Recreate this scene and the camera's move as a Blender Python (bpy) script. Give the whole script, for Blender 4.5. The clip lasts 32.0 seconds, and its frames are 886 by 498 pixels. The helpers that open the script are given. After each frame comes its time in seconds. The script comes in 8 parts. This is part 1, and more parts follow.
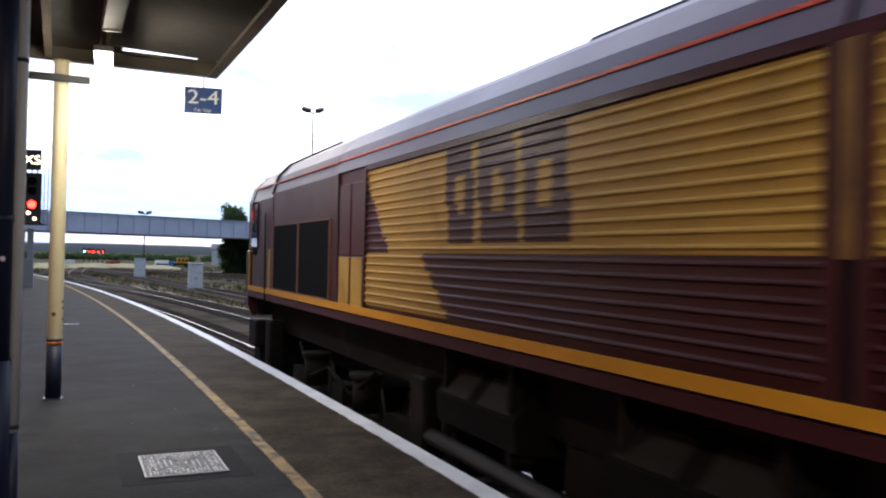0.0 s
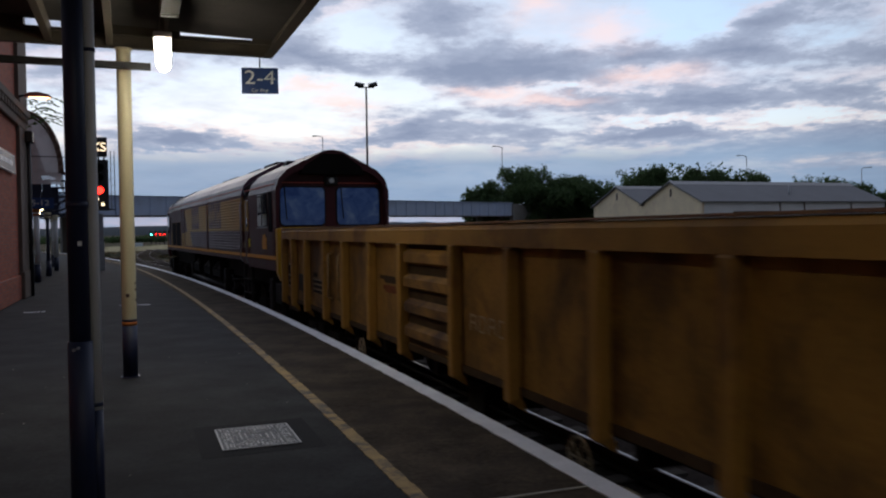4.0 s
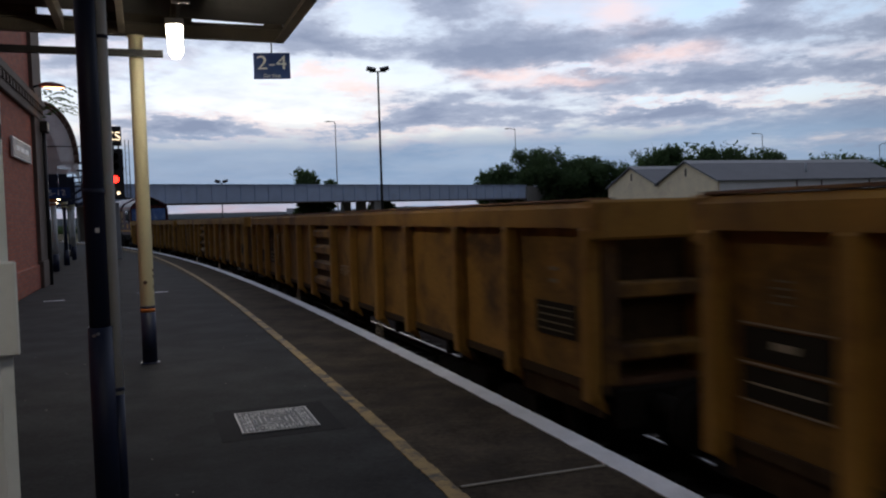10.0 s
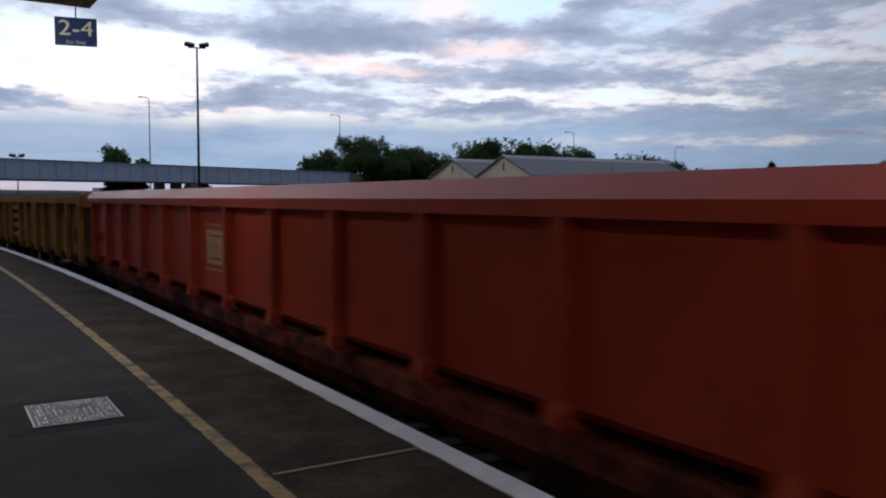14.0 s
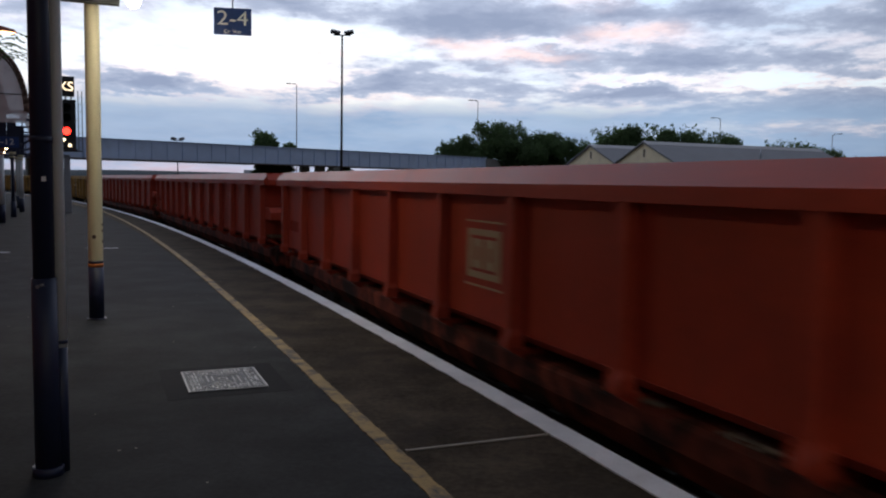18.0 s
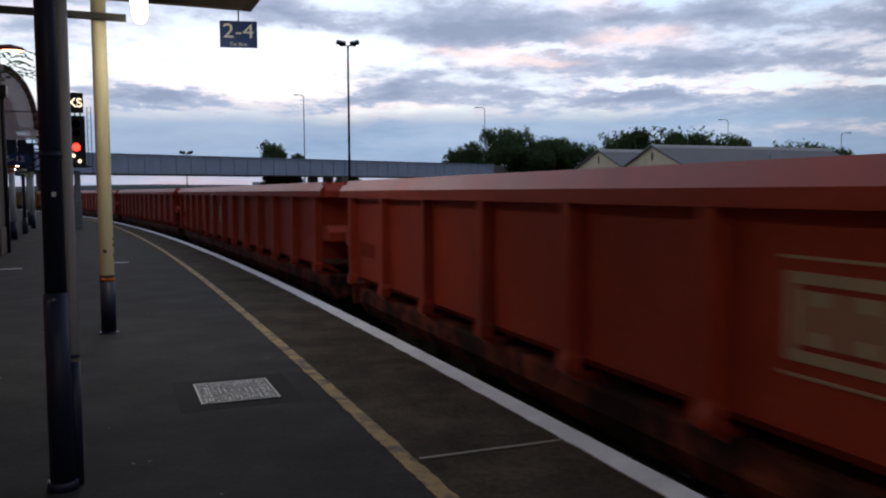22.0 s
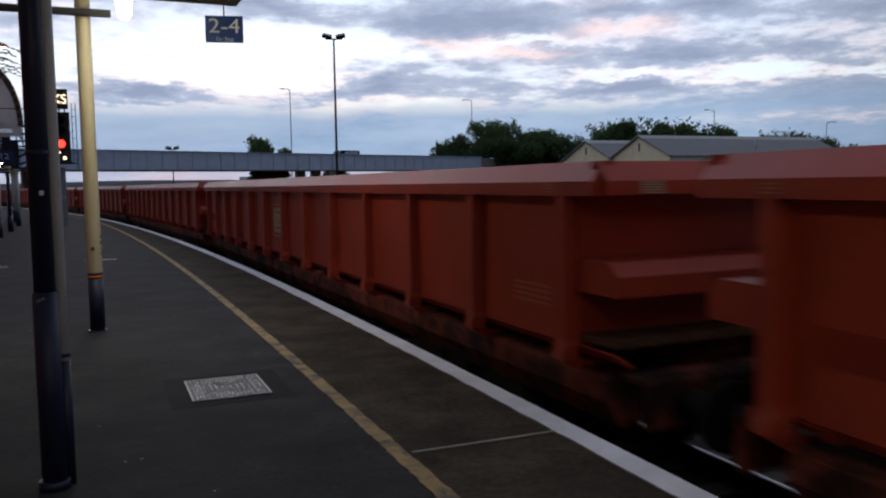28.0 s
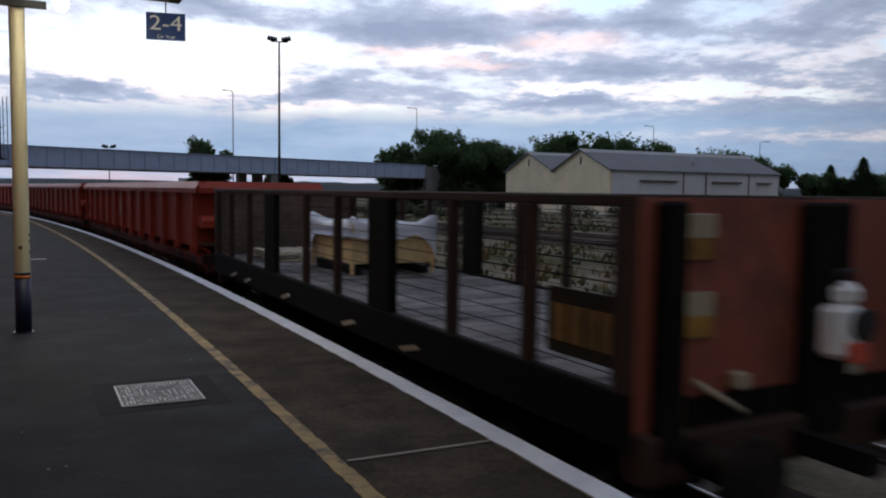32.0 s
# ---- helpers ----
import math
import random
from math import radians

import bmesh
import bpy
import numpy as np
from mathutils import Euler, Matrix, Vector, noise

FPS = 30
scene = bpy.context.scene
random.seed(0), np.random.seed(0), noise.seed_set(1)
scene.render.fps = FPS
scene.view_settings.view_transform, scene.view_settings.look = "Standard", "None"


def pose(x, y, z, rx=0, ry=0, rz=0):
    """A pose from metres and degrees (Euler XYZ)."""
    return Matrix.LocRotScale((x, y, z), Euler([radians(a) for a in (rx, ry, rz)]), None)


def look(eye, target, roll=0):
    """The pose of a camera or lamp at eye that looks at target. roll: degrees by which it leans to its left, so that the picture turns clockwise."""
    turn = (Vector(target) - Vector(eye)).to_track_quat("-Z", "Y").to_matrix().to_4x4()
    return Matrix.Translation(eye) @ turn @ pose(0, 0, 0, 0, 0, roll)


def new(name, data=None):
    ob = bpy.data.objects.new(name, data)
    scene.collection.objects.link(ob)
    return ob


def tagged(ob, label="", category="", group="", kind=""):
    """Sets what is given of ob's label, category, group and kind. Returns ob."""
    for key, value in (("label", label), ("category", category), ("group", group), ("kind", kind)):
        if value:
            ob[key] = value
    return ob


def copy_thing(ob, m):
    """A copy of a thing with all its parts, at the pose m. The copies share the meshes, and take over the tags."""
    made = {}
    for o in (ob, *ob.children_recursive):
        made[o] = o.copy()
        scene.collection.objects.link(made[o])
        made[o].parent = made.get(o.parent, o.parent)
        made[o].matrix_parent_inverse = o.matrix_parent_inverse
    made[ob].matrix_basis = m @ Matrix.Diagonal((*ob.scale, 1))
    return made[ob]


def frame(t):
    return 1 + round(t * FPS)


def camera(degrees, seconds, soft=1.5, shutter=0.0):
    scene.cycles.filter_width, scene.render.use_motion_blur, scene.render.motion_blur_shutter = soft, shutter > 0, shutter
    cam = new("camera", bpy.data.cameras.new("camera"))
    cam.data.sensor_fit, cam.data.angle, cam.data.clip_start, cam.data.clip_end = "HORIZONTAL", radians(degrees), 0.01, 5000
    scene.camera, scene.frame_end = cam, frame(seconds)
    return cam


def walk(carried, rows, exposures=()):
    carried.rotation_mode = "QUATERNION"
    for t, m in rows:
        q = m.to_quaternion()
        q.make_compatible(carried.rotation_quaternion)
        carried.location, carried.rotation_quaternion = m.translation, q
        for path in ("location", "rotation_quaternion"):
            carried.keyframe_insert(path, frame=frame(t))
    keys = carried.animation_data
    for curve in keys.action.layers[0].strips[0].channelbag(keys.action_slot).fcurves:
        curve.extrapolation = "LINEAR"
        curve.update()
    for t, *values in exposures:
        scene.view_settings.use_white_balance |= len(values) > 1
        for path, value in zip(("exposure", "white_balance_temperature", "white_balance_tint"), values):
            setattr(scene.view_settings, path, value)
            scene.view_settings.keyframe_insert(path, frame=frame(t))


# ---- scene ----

# ---------------------------------------------------------------- camera
cam = camera(57.0, 32.0, soft=2.1, shutter=0.45)
# seconds, place, turn
PATH = [
    (0.0, 0.013, 0.003, 1.627, 90.68, -1.26, 0.22),
    (0.5, -0.001, 0.000, 1.624, 90.26, -1.12, 2.07),
    (1.0, -0.010, 0.001, 1.623, 89.02, -0.94, 2.48),
    (1.5, -0.004, 0.004, 1.624, 88.26, -0.89, 1.95),
    (2.0, -0.005, 0.004, 1.623, 88.62, -0.92, 1.43),
    (2.5, -0.007, -0.002, 1.621, 88.17, -0.78, -0.77),
    (3.0, -0.006, -0.007, 1.623, 88.83, -0.14, 0.46),
    (3.5, -0.009, -0.007, 1.625, 89.13, 0.47, 2.49),
    (4.0, -0.010, -0.004, 1.625, 88.62, 0.83, 4.27),
    (4.5, -0.009, 0.001, 1.620, 88.24, 0.98, 4.70),
    (6.5, -0.016, -0.001, 1.610, 87.71, 0.90, 4.74),
    (7.0, -0.017, -0.008, 1.610, 87.59, 0.60, 3.98),
    (7.5, -0.019, -0.006, 1.609, 88.44, 0.72, 3.85),
    (8.0, -0.016, -0.006, 1.610, 88.94, 1.22, 4.07),
    (8.5, -0.019, -0.000, 1.616, 89.14, 1.37, 4.25),
    (9.0, -0.016, -0.004, 1.614, 87.99, 1.68, 4.96),
    (9.5, -0.016, 0.001, 1.609, 87.83, 1.99, 5.67),
    (10.0, -0.015, -0.003, 1.611, 87.50, 1.75, 5.25),
    (10.5, -0.016, 0.003, 1.612, 86.96, 1.51, 4.56),
    (11.0, -0.011, 0.005, 1.600, 86.15, 1.35, 0.59),
    (11.5, 0.005, 0.006, 1.596, 86.22, 1.38, -2.80),
    (12.0, 0.017, 0.014, 1.599, 87.26, 0.92, -5.54),
    (12.5, 0.017, 0.014, 1.604, 87.05, 0.12, -7.16),
    (13.0, 0.018, 0.006, 1.590, 86.50, -0.10, -7.36),
    (13.5, 0.010, 0.010, 1.591, 86.62, 0.12, -7.01),
    (14.0, 0.008, 0.009, 1.595, 86.47, -0.10, -7.10),
    (14.5, 0.010, 0.010, 1.600, 86.09, -0.55, -6.75),
    (15.0, 0.011, 0.011, 1.598, 84.17, 0.28, -2.39),
    (15.5, 0.011, 0.002, 1.591, 84.54, 0.97, 1.13),
    (17.5, 0.005, -0.005, 1.593, 85.37, -0.98, 3.32),
    (18.0, 0.002, -0.006, 1.590, 85.38, -0.94, 2.41),
    (18.5, 0.003, -0.002, 1.596, 85.07, -0.93, 2.28),
    (19.0, 0.015, -0.012, 1.599, 85.17, -1.07, 1.55),
    (19.5, 0.008, -0.002, 1.595, 85.58, -0.62, 2.42),
    (20.0, 0.016, -0.007, 1.593, 85.77, -0.11, 2.77),
    (20.5, 0.003, -0.002, 1.597, 86.14, -0.11, 2.34),
    (21.0, 0.008, -0.002, 1.596, 86.37, -0.04, 2.11),
    (21.5, 0.004, -0.003, 1.590, 86.03, 0.00, 2.74),
    (22.0, 0.004, -0.003, 1.585, 85.92, 0.29, 2.99),
    (22.5, 0.002, -0.006, 1.585, 86.00, 0.43, 3.26),
    (23.0, 0.001, 0.010, 1.573, 86.15, 0.71, 3.43),
    (23.5, 0.010, 0.004, 1.589, 86.29, 0.94, 3.22),
    (24.0, 0.009, 0.005, 1.586, 86.15, 1.12, 3.04),
    (24.5, 0.000, -0.001, 1.586, 85.77, 1.04, 2.95),
    (25.0, 0.006, 0.001, 1.587, 86.33, 0.97, 2.63),
    (25.5, -0.002, 0.000, 1.586, 86.30, 0.79, 2.84),
    (27.5, -0.002, -0.010, 1.587, 86.02, 0.61, 1.49),
    (28.0, -0.004, -0.012, 1.594, 85.41, 0.89, 2.14),
    (28.5, 0.000, -0.005, 1.584, 84.46, 1.44, 2.74),
    (29.0, 0.002, -0.003, 1.584, 84.63, 1.27, 2.47),
    (29.5, 0.004, -0.004, 1.586, 85.18, 1.38, 2.45),
    (30.0, 0.004, -0.002, 1.585, 86.11, 1.16, 1.27),
    (30.5, 0.002, 0.006, 1.587, 85.55, 0.69, 0.98),
    (31.0, -0.000, -0.004, 1.578, 85.72, -0.28, -0.61),
    (31.5, -0.004, -0.001, 1.585, 85.94, -0.75, -1.52),
    (32.0, 0.000, 0.007, 1.590, 85.96, -0.73, -1.82),
]
EXPOSURE = [
    (0.0, 1.6), (1.0, 1.55), (2.0, 1.4), (2.5, 0.95), (3.0, 0.28), (3.6, 0.0), (9.0, 0.0), (12.5, 0.0), (14.3, 0.26), (15.2, 0.38), (17.5, 0.24), (30.0, 0.22), (32.0, 0.32),

]
walk(cam, [(t, pose(x, y, z, a, b, c)) for t, x, y, z, a, b, c in PATH], EXPOSURE)

# ---------------------------------------------------------------- world and sun
def link(tree, a, b):
    tree.links.new(a, b)


def math_node(tree, op, a, b=None, clamp=False):
    n = tree.nodes.new("ShaderNodeMath")
    n.operation, n.use_clamp = op, clamp
    for i, v in enumerate((a, b)):
        if v is None:
            continue
        if isinstance(v, (int, float)):
            n.inputs[i].default_value = v
        else:
            tree.links.new(v, n.inputs[i])
    return n.outputs[0]


def ramp_node(tree, fac, stops, interp="LINEAR"):
    n = tree.nodes.new("ShaderNodeValToRGB")
    n.color_ramp.interpolation = interp
    el = n.color_ramp.elements
    while len(el) < len(stops):
        el.new(0.5)
    for e, (p, c) in zip(el, stops):
        e.position = p
        e.color = (*c, 1) if isinstance(c, tuple) else (c, c, c, 1)
    if fac is not None:
        tree.links.new(fac, n.inputs[0])
    return n.outputs[0]


def mix_node(tree, fac, a, b, mode="MIX"):
    n = tree.nodes.new("ShaderNodeMix")
    n.data_type, n.blend_type = "RGBA", mode
    for s, v in ((n.inputs[0], fac), (n.inputs[6], a), (n.inputs[7], b)):
        if isinstance(v, (int, float)):
            s.default_value = v
        elif isinstance(v, tuple):
            s.default_value = (*v, 1)
        else:
            tree.links.new(v, s)
    return n.outputs[2]


def noise_node(tree, vec, scale, detail=6.0, rough=0.55, distort=0.0):
    n = tree.nodes.new("ShaderNodeTexNoise")
    n.inputs["Scale"].default_value = scale
    n.inputs["Detail"].default_value = detail
    n.inputs["Roughness"].default_value = rough
    n.inputs["Distortion"].default_value = distort
    if vec is not None:
        tree.links.new(vec, n.inputs["Vector"])
    return n.outputs[0]


def clumps(t, where, spots, weight):
    """Sum of soft ovals in the sky: azimuth, height, half-width, half-height of each."""
    total = None
    for a, e, w, h in spots:
        n = t.nodes.new("ShaderNodeVectorMath")
        n.operation = "MULTIPLY_ADD"
        link(t, where, n.inputs[0])
        n.inputs[1].default_value = (1 / w, 1 / h, 0.0)
        n.inputs[2].default_value = (-a / w, -e / h, 0.0)
        d = t.nodes.new("ShaderNodeVectorMath")
        d.operation = "DOT_PRODUCT"
        link(t, n.outputs[0], d.inputs[0])
        link(t, n.outputs[0], d.inputs[1])
        one = math_node(t, "POWER", 0.5, d.outputs["Value"])
        total = one if total is None else math_node(t, "ADD", total, one)
    return math_node(t, "MULTIPLY", total, weight)


# heaps of grey cloud, gaps between them and pink-lit edges over the yard
CLOUD_HEAPS = ((-0.404, 0.110, 0.075, 0.014), (-0.39, 0.106, 0.055, 0.011), (-0.46, 0.150, 0.030, 0.016), (-0.220, 0.200, 0.065, 0.017), (-0.294, 0.156, 0.024, 0.006), (-0.028, 0.191, 0.105, 0.022), (-0.075, 0.250, 0.062, 0.017),
               (-0.161, 0.107, 0.036, 0.007), (-0.085, 0.120, 0.045, 0.010), (0.288, 0.228, 0.045, 0.012), (0.275, 0.196, 0.062, 0.010), (0.386, 0.176, 0.070, 0.016),
               (0.400, 0.137, 0.090, 0.013), (0.262, 0.147, 0.080, 0.009), (0.166, 0.109, 0.110, 0.008), (0.012, 0.141, 0.070, 0.008), (0.168, 0.205, 0.035, 0.010), (0.40, 0.098, 0.10, 0.010))
CLOUD_GAPS = ((-0.301, 0.160, 0.110, 0.026), (-0.165, 0.238, 0.040, 0.022), (-0.125, 0.164, 0.041, 0.010), (0.179, 0.124, 0.045, 0.005), (0.330, 0.119, 0.045, 0.005),
              (0.430, 0.112, 0.030, 0.004), (0.082, 0.226, 0.040, 0.015), (0.232, 0.233, 0.036, 0.020), (-0.361, 0.087, 0.10, 0.005), (0.08, 0.165, 0.05, 0.006))
CLOUD_PINKS = ((0.042, 0.262, 0.032, 0.015), (0.115, 0.227, 0.042, 0.014), (0.180, 0.175, 0.040, 0.008), (-0.181, 0.154, 0.030, 0.007), (0.053, 0.149, 0.050, 0.006), (-0.221, 0.171, 0.030, 0.005), (-0.01, 0.163, 0.05, 0.006))


def build_world():
    world = bpy.data.worlds.new("dusk")
    scene.world = world
    world.use_nodes = True
    t = world.node_tree
    t.nodes.clear()
    out = t.nodes.new("ShaderNodeOutputWorld")
    bg = t.nodes.new("ShaderNodeBackground")
    tc = t.nodes.new("ShaderNodeTexCoord")
    sep = t.nodes.new("ShaderNodeSeparateXYZ")
    link(t, tc.outputs["Generated"], sep.inputs[0])
    x, y, z = sep.outputs
    sky = t.nodes.new("ShaderNodeTexSky")
    sky.sky_type, sky.sun_disc = "NISHITA", False
    sky.sun_elevation, sky.sun_rotation = radians(2.0), radians(-20.0)
    sky.air_density, sky.dust_density = 1.2, 1.5
    zp = math_node(t, "MAXIMUM", z, 0.0)
    # clear sky behind the clouds: cream low down where the sun has gone, blue higher up
    clear = ramp_node(t, zp, [(0.0, (0.34, 0.34, 0.43)), (0.030, (0.30, 0.34, 0.45)), (0.085, (0.70, 0.70, 0.66)), (0.12, (0.70, 0.80, 0.88)), (0.20, (0.53, 0.71, 0.93)), (0.35, (0.42, 0.57, 0.82)), (1.0, (0.25, 0.35, 0.51))])
    clear = mix_node(t, 0.03, clear, mix_node(t, 1.0, sky.outputs[0], (0.25, 0.25, 0.25), "MULTIPLY"))
    # glow round the place where the sun went down
    gx, gy, gz = -math.sin(radians(14)), math.cos(radians(14)), 0.16
    dot = math_node(t, "ADD", math_node(t, "ADD", math_node(t, "MULTIPLY", x, gx), math_node(t, "MULTIPLY", y, gy)), math_node(t, "MULTIPLY", z, gz))
    glow = math_node(t, "POWER", math_node(t, "MAXIMUM", dot, 0.0), 30.0)
    clear = mix_node(t, math_node(t, "MULTIPLY", math_node(t, "MULTIPLY", glow, ramp_node(t, zp, [(0.03, 0.0), (0.11, 1.0)])), 0.20), clear, (1.04, 1.02, 0.94))
    # cloud deck seen in perspective, a few overlapping layers of puffs
    den = math_node(t, "ADD", zp, 0.13)
    comb = t.nodes.new("ShaderNodeCombineXYZ")
    link(t, math_node(t, "MULTIPLY", math_node(t, "DIVIDE", x, den), 1.15), comb.inputs[0])
    link(t, math_node(t, "DIVIDE", y, den), comb.inputs[1])
    comb.inputs[2].default_value = 5.3
    big = noise_node(t, comb.outputs[0], 1.75, 10.0, 0.63, 0.0)
    broad = noise_node(t, comb.outputs[0], 0.55, 2.0, 0.5, 0.0)
    puff = noise_node(t, comb.outputs[0], 6.0, 5.0, 0.6, 0.0)
    dens = math_node(t, "ADD", math_node(t, "MULTIPLY", big, 0.70), math_node(t, "MULTIPLY", broad, 0.20))
    dens = math_node(t, "ADD", dens, math_node(t, "MULTIPLY", puff, 0.14))
    dens = math_node(t, "ADD", dens, math_node(t, "MULTIPLY", math_node(t, "ADD", x, 0.20), 0.06))
    dens = math_node(t, "SUBTRACT", dens, math_node(t, "MULTIPLY", glow, 0.008))
    # the heaps and gaps have ragged edges: their places are shifted by noise
    comb3 = t.nodes.new("ShaderNodeCombineXYZ")
    link(t, math_node(t, "ADD", math_node(t, "ARCTAN2", x, y), math_node(t, "MULTIPLY", math_node(t, "SUBTRACT", noise_node(t, comb.outputs[0], 2.6, 6.0, 0.6), 0.5), 0.16)), comb3.inputs[0])
    link(t, math_node(t, "ADD", z, math_node(t, "MULTIPLY", math_node(t, "SUBTRACT", noise_node(t, comb.outputs[0], 3.7, 7.0, 0.65), 0.5), 0.050)), comb3.inputs[1])
    heaps = clumps(t, comb3.outputs[0], CLOUD_HEAPS, 0.085)
    gaps = clumps(t, comb3.outputs[0], CLOUD_GAPS, 0.120)
    dens = math_node(t, "ADD", math_node(t, "MULTIPLY", dens, 0.82), 0.072)
    dens = math_node(t, "SUBTRACT", math_node(t, "ADD", dens, heaps), gaps)
    mask = ramp_node(t, dens, [(0.440, 0.0), (0.492, 0.45), (0.55, 0.92), (0.62, 1.0)])
    tone = ramp_node(t, dens, [(0.45, (0.60, 0.64, 0.74)), (0.51, (0.42, 0.455, 0.575)), (0.56, (0.31, 0.355, 0.475)), (0.66, (0.225, 0.27, 0.385))])
    # thin grey veil with paler breaks
    veil = ramp_node(t, noise_node(t, comb.outputs[0], 3.1, 7.0, 0.6, 0.0), [(0.44, 0.0), (0.66, 0.75)])
    clear = mix_node(t, math_node(t, "MULTIPLY", veil, 0.5), clear, (0.44, 0.49, 0.62))
    pinkat = ramp_node(t, noise_node(t, comb.outputs[0], 0.9, 3.0), [(0.42, 0.0), (0.52, 1.0)])
    edge = ramp_node(t, dens, [(0.445, 0.0), (0.485, 1.0), (0.54, 0.0)])
    tone = mix_node(t, math_node(t, "MULTIPLY", math_node(t, "MULTIPLY", math_node(t, "MULTIPLY", pinkat, edge), ramp_node(t, zp, [(0.04, 0.0), (0.08, 1.0)])), 0.62), tone, (0.88, 0.58, 0.54))
    col = mix_node(t, mask, clear, tone)
    col = mix_node(t, math_node(t, "MINIMUM", clumps(t, comb3.outputs[0], CLOUD_PINKS, 0.62), 0.75), col, (0.92, 0.66, 0.61))
    # long smooth bank of slate-blue cloud low over the horizon
    comb2 = t.nodes.new("ShaderNodeCombineXYZ")
    link(t, x, comb2.inputs[0])
    link(t, math_node(t, "MULTIPLY", z, 5.0), comb2.inputs[2])
    wob = noise_node(t, comb2.outputs[0], 4.5, 7.0, 0.55)
    zz = math_node(t, "ADD", zp, math_node(t, "MULTIPLY", math_node(t, "SUBTRACT", wob, 0.5), 0.05))
    bank = ramp_node(t, zz, [(0.010, 0.35), (0.036, 1.0), (0.080, 1.0), (0.092, 0.6), (0.108, 0.0)])
    bankcol = ramp_node(t, wob, [(0.35, (0.27, 0.37, 0.52)), (0.65, (0.185, 0.275, 0.42))])
    bank = math_node(t, "SUBTRACT", bank, clumps(t, comb3.outputs[0], ((0.42, 0.067, 0.12, 0.006), (0.55, 0.071, 0.08, 0.005)), 0.85), True)
    col = mix_node(t, math_node(t, "MULTIPLY", bank, 0.90), col, bankcol)
    # the sky away from the sunset is much dimmer
    lit = ramp_node(t, math_node(t, "ADD", math_node(t, "MULTIPLY", dot, 0.5), 0.5), [(0.0, 0.175), (0.45, 0.25), (0.80, 0.62), (0.95, 1.22)])
    lit = math_node(t, "ADD", lit, ramp_node(t, zp, [(0.32, 0.0), (0.60, 0.33), (1.0, 0.45)]))
    col = mix_node(t, 1.0, col, lit, "MULTIPLY")
    ground = math_node(t, "LESS_THAN", z, -0.01)
    col = mix_node(t, ground, col, (0.05, 0.05, 0.05))
    link(t, col, bg.inputs[0])
    bg.inputs[1].default_value = 1.0
    link(t, bg.outputs[0], out.inputs[0])
    sun = new("sun", bpy.data.lights.new("sun", "SUN"))
    sun.data.energy, sun.data.angle, sun.data.color = 0.25, radians(20), (1.0, 0.85, 0.72)
    sun.matrix_world = look((-30, 95, 16), (0, 0, 1))


build_world()

# ---------------------------------------------------------------- materials
def mat(name, base, rough=0.6, metal=0.0, vary=0.18, scale=3.0, fine=40.0, bump=0.15, dirt=None, dirt_at=(0.52, 0.70), spec=0.5, depth=0.004, rand=0.0):
    """A surface with broad and fine variation, optional dirt of its own colour, and fine relief."""
    m = bpy.data.materials.new(name)
    m.use_nodes = True
    t = m.node_tree
    b = t.nodes["Principled BSDF"]
    tc = t.nodes.new("ShaderNodeTexCoord")
    vec = tc.outputs["Object"]
    broad = noise_node(t, vec, scale, 5.0, 0.6)
    grain = noise_node(t, vec, fine, 4.0, 0.6)
    f = math_node(t, "ADD", math_node(t, "MULTIPLY", broad, 0.65), math_node(t, "MULTIPLY", grain, 0.35))
    lo = tuple(c * (1 - vary * 1.6) for c in base)
    hi = tuple(min(1.0, c * (1 + vary * 1.4)) for c in base)
    col = ramp_node(t, f, [(0.30, lo), (0.70, hi)])
    if dirt:
        d = ramp_node(t, noise_node(t, vec, scale * 0.8, 8.0, 0.68, 0.4), [(dirt_at[0], 0.0), (dirt_at[1], 1.0)])
        col = mix_node(t, d, col, dirt)
    if rand:
        oi = t.nodes.new("ShaderNodeObjectInfo")
        v = math_node(t, "ADD", math_node(t, "MULTIPLY", oi.outputs["Random"], rand), 1.0 - rand / 2)
        hsv = t.nodes.new("ShaderNodeHueSaturation")
        link(t, v, hsv.inputs["Value"])
        link(t, col, hsv.inputs["Color"])
        col = hsv.outputs[0]
    link(t, col, b.inputs["Base Color"])
    r = math_node(t, "ADD", math_node(t, "MULTIPLY", math_node(t, "SUBTRACT", f, 0.5), 0.35), rough, clamp=True)
    link(t, r, b.inputs["Roughness"])
    b.inputs["Metallic"].default_value = metal
    b.inputs["Specular IOR Level"].default_value = spec
    if bump:
        bn = t.nodes.new("ShaderNodeBump")
        bn.inputs["Strength"].default_value = bump
        bn.inputs["Distance"].default_value = depth
        link(t, grain, bn.inputs["Height"])
        link(t, bn.outputs[0], b.inputs["Normal"])
    return m


def translucent(m, colour, share):
    """Let some light through, as through leaves or a pale sheet."""
    t = m.node_tree
    out = [n for n in t.nodes if n.type == "OUTPUT_MATERIAL"][0]
    tr = t.nodes.new("ShaderNodeBsdfTranslucent")
    tr.inputs[0].default_value = (*colour, 1)
    mx = t.nodes.new("ShaderNodeMixShader")
    mx.inputs[0].default_value = share
    link(t, t.nodes["Principled BSDF"].outputs[0], mx.inputs[1])
    link(t, tr.outputs[0], mx.inputs[2])
    link(t, mx.outputs[0], out.inputs[0])


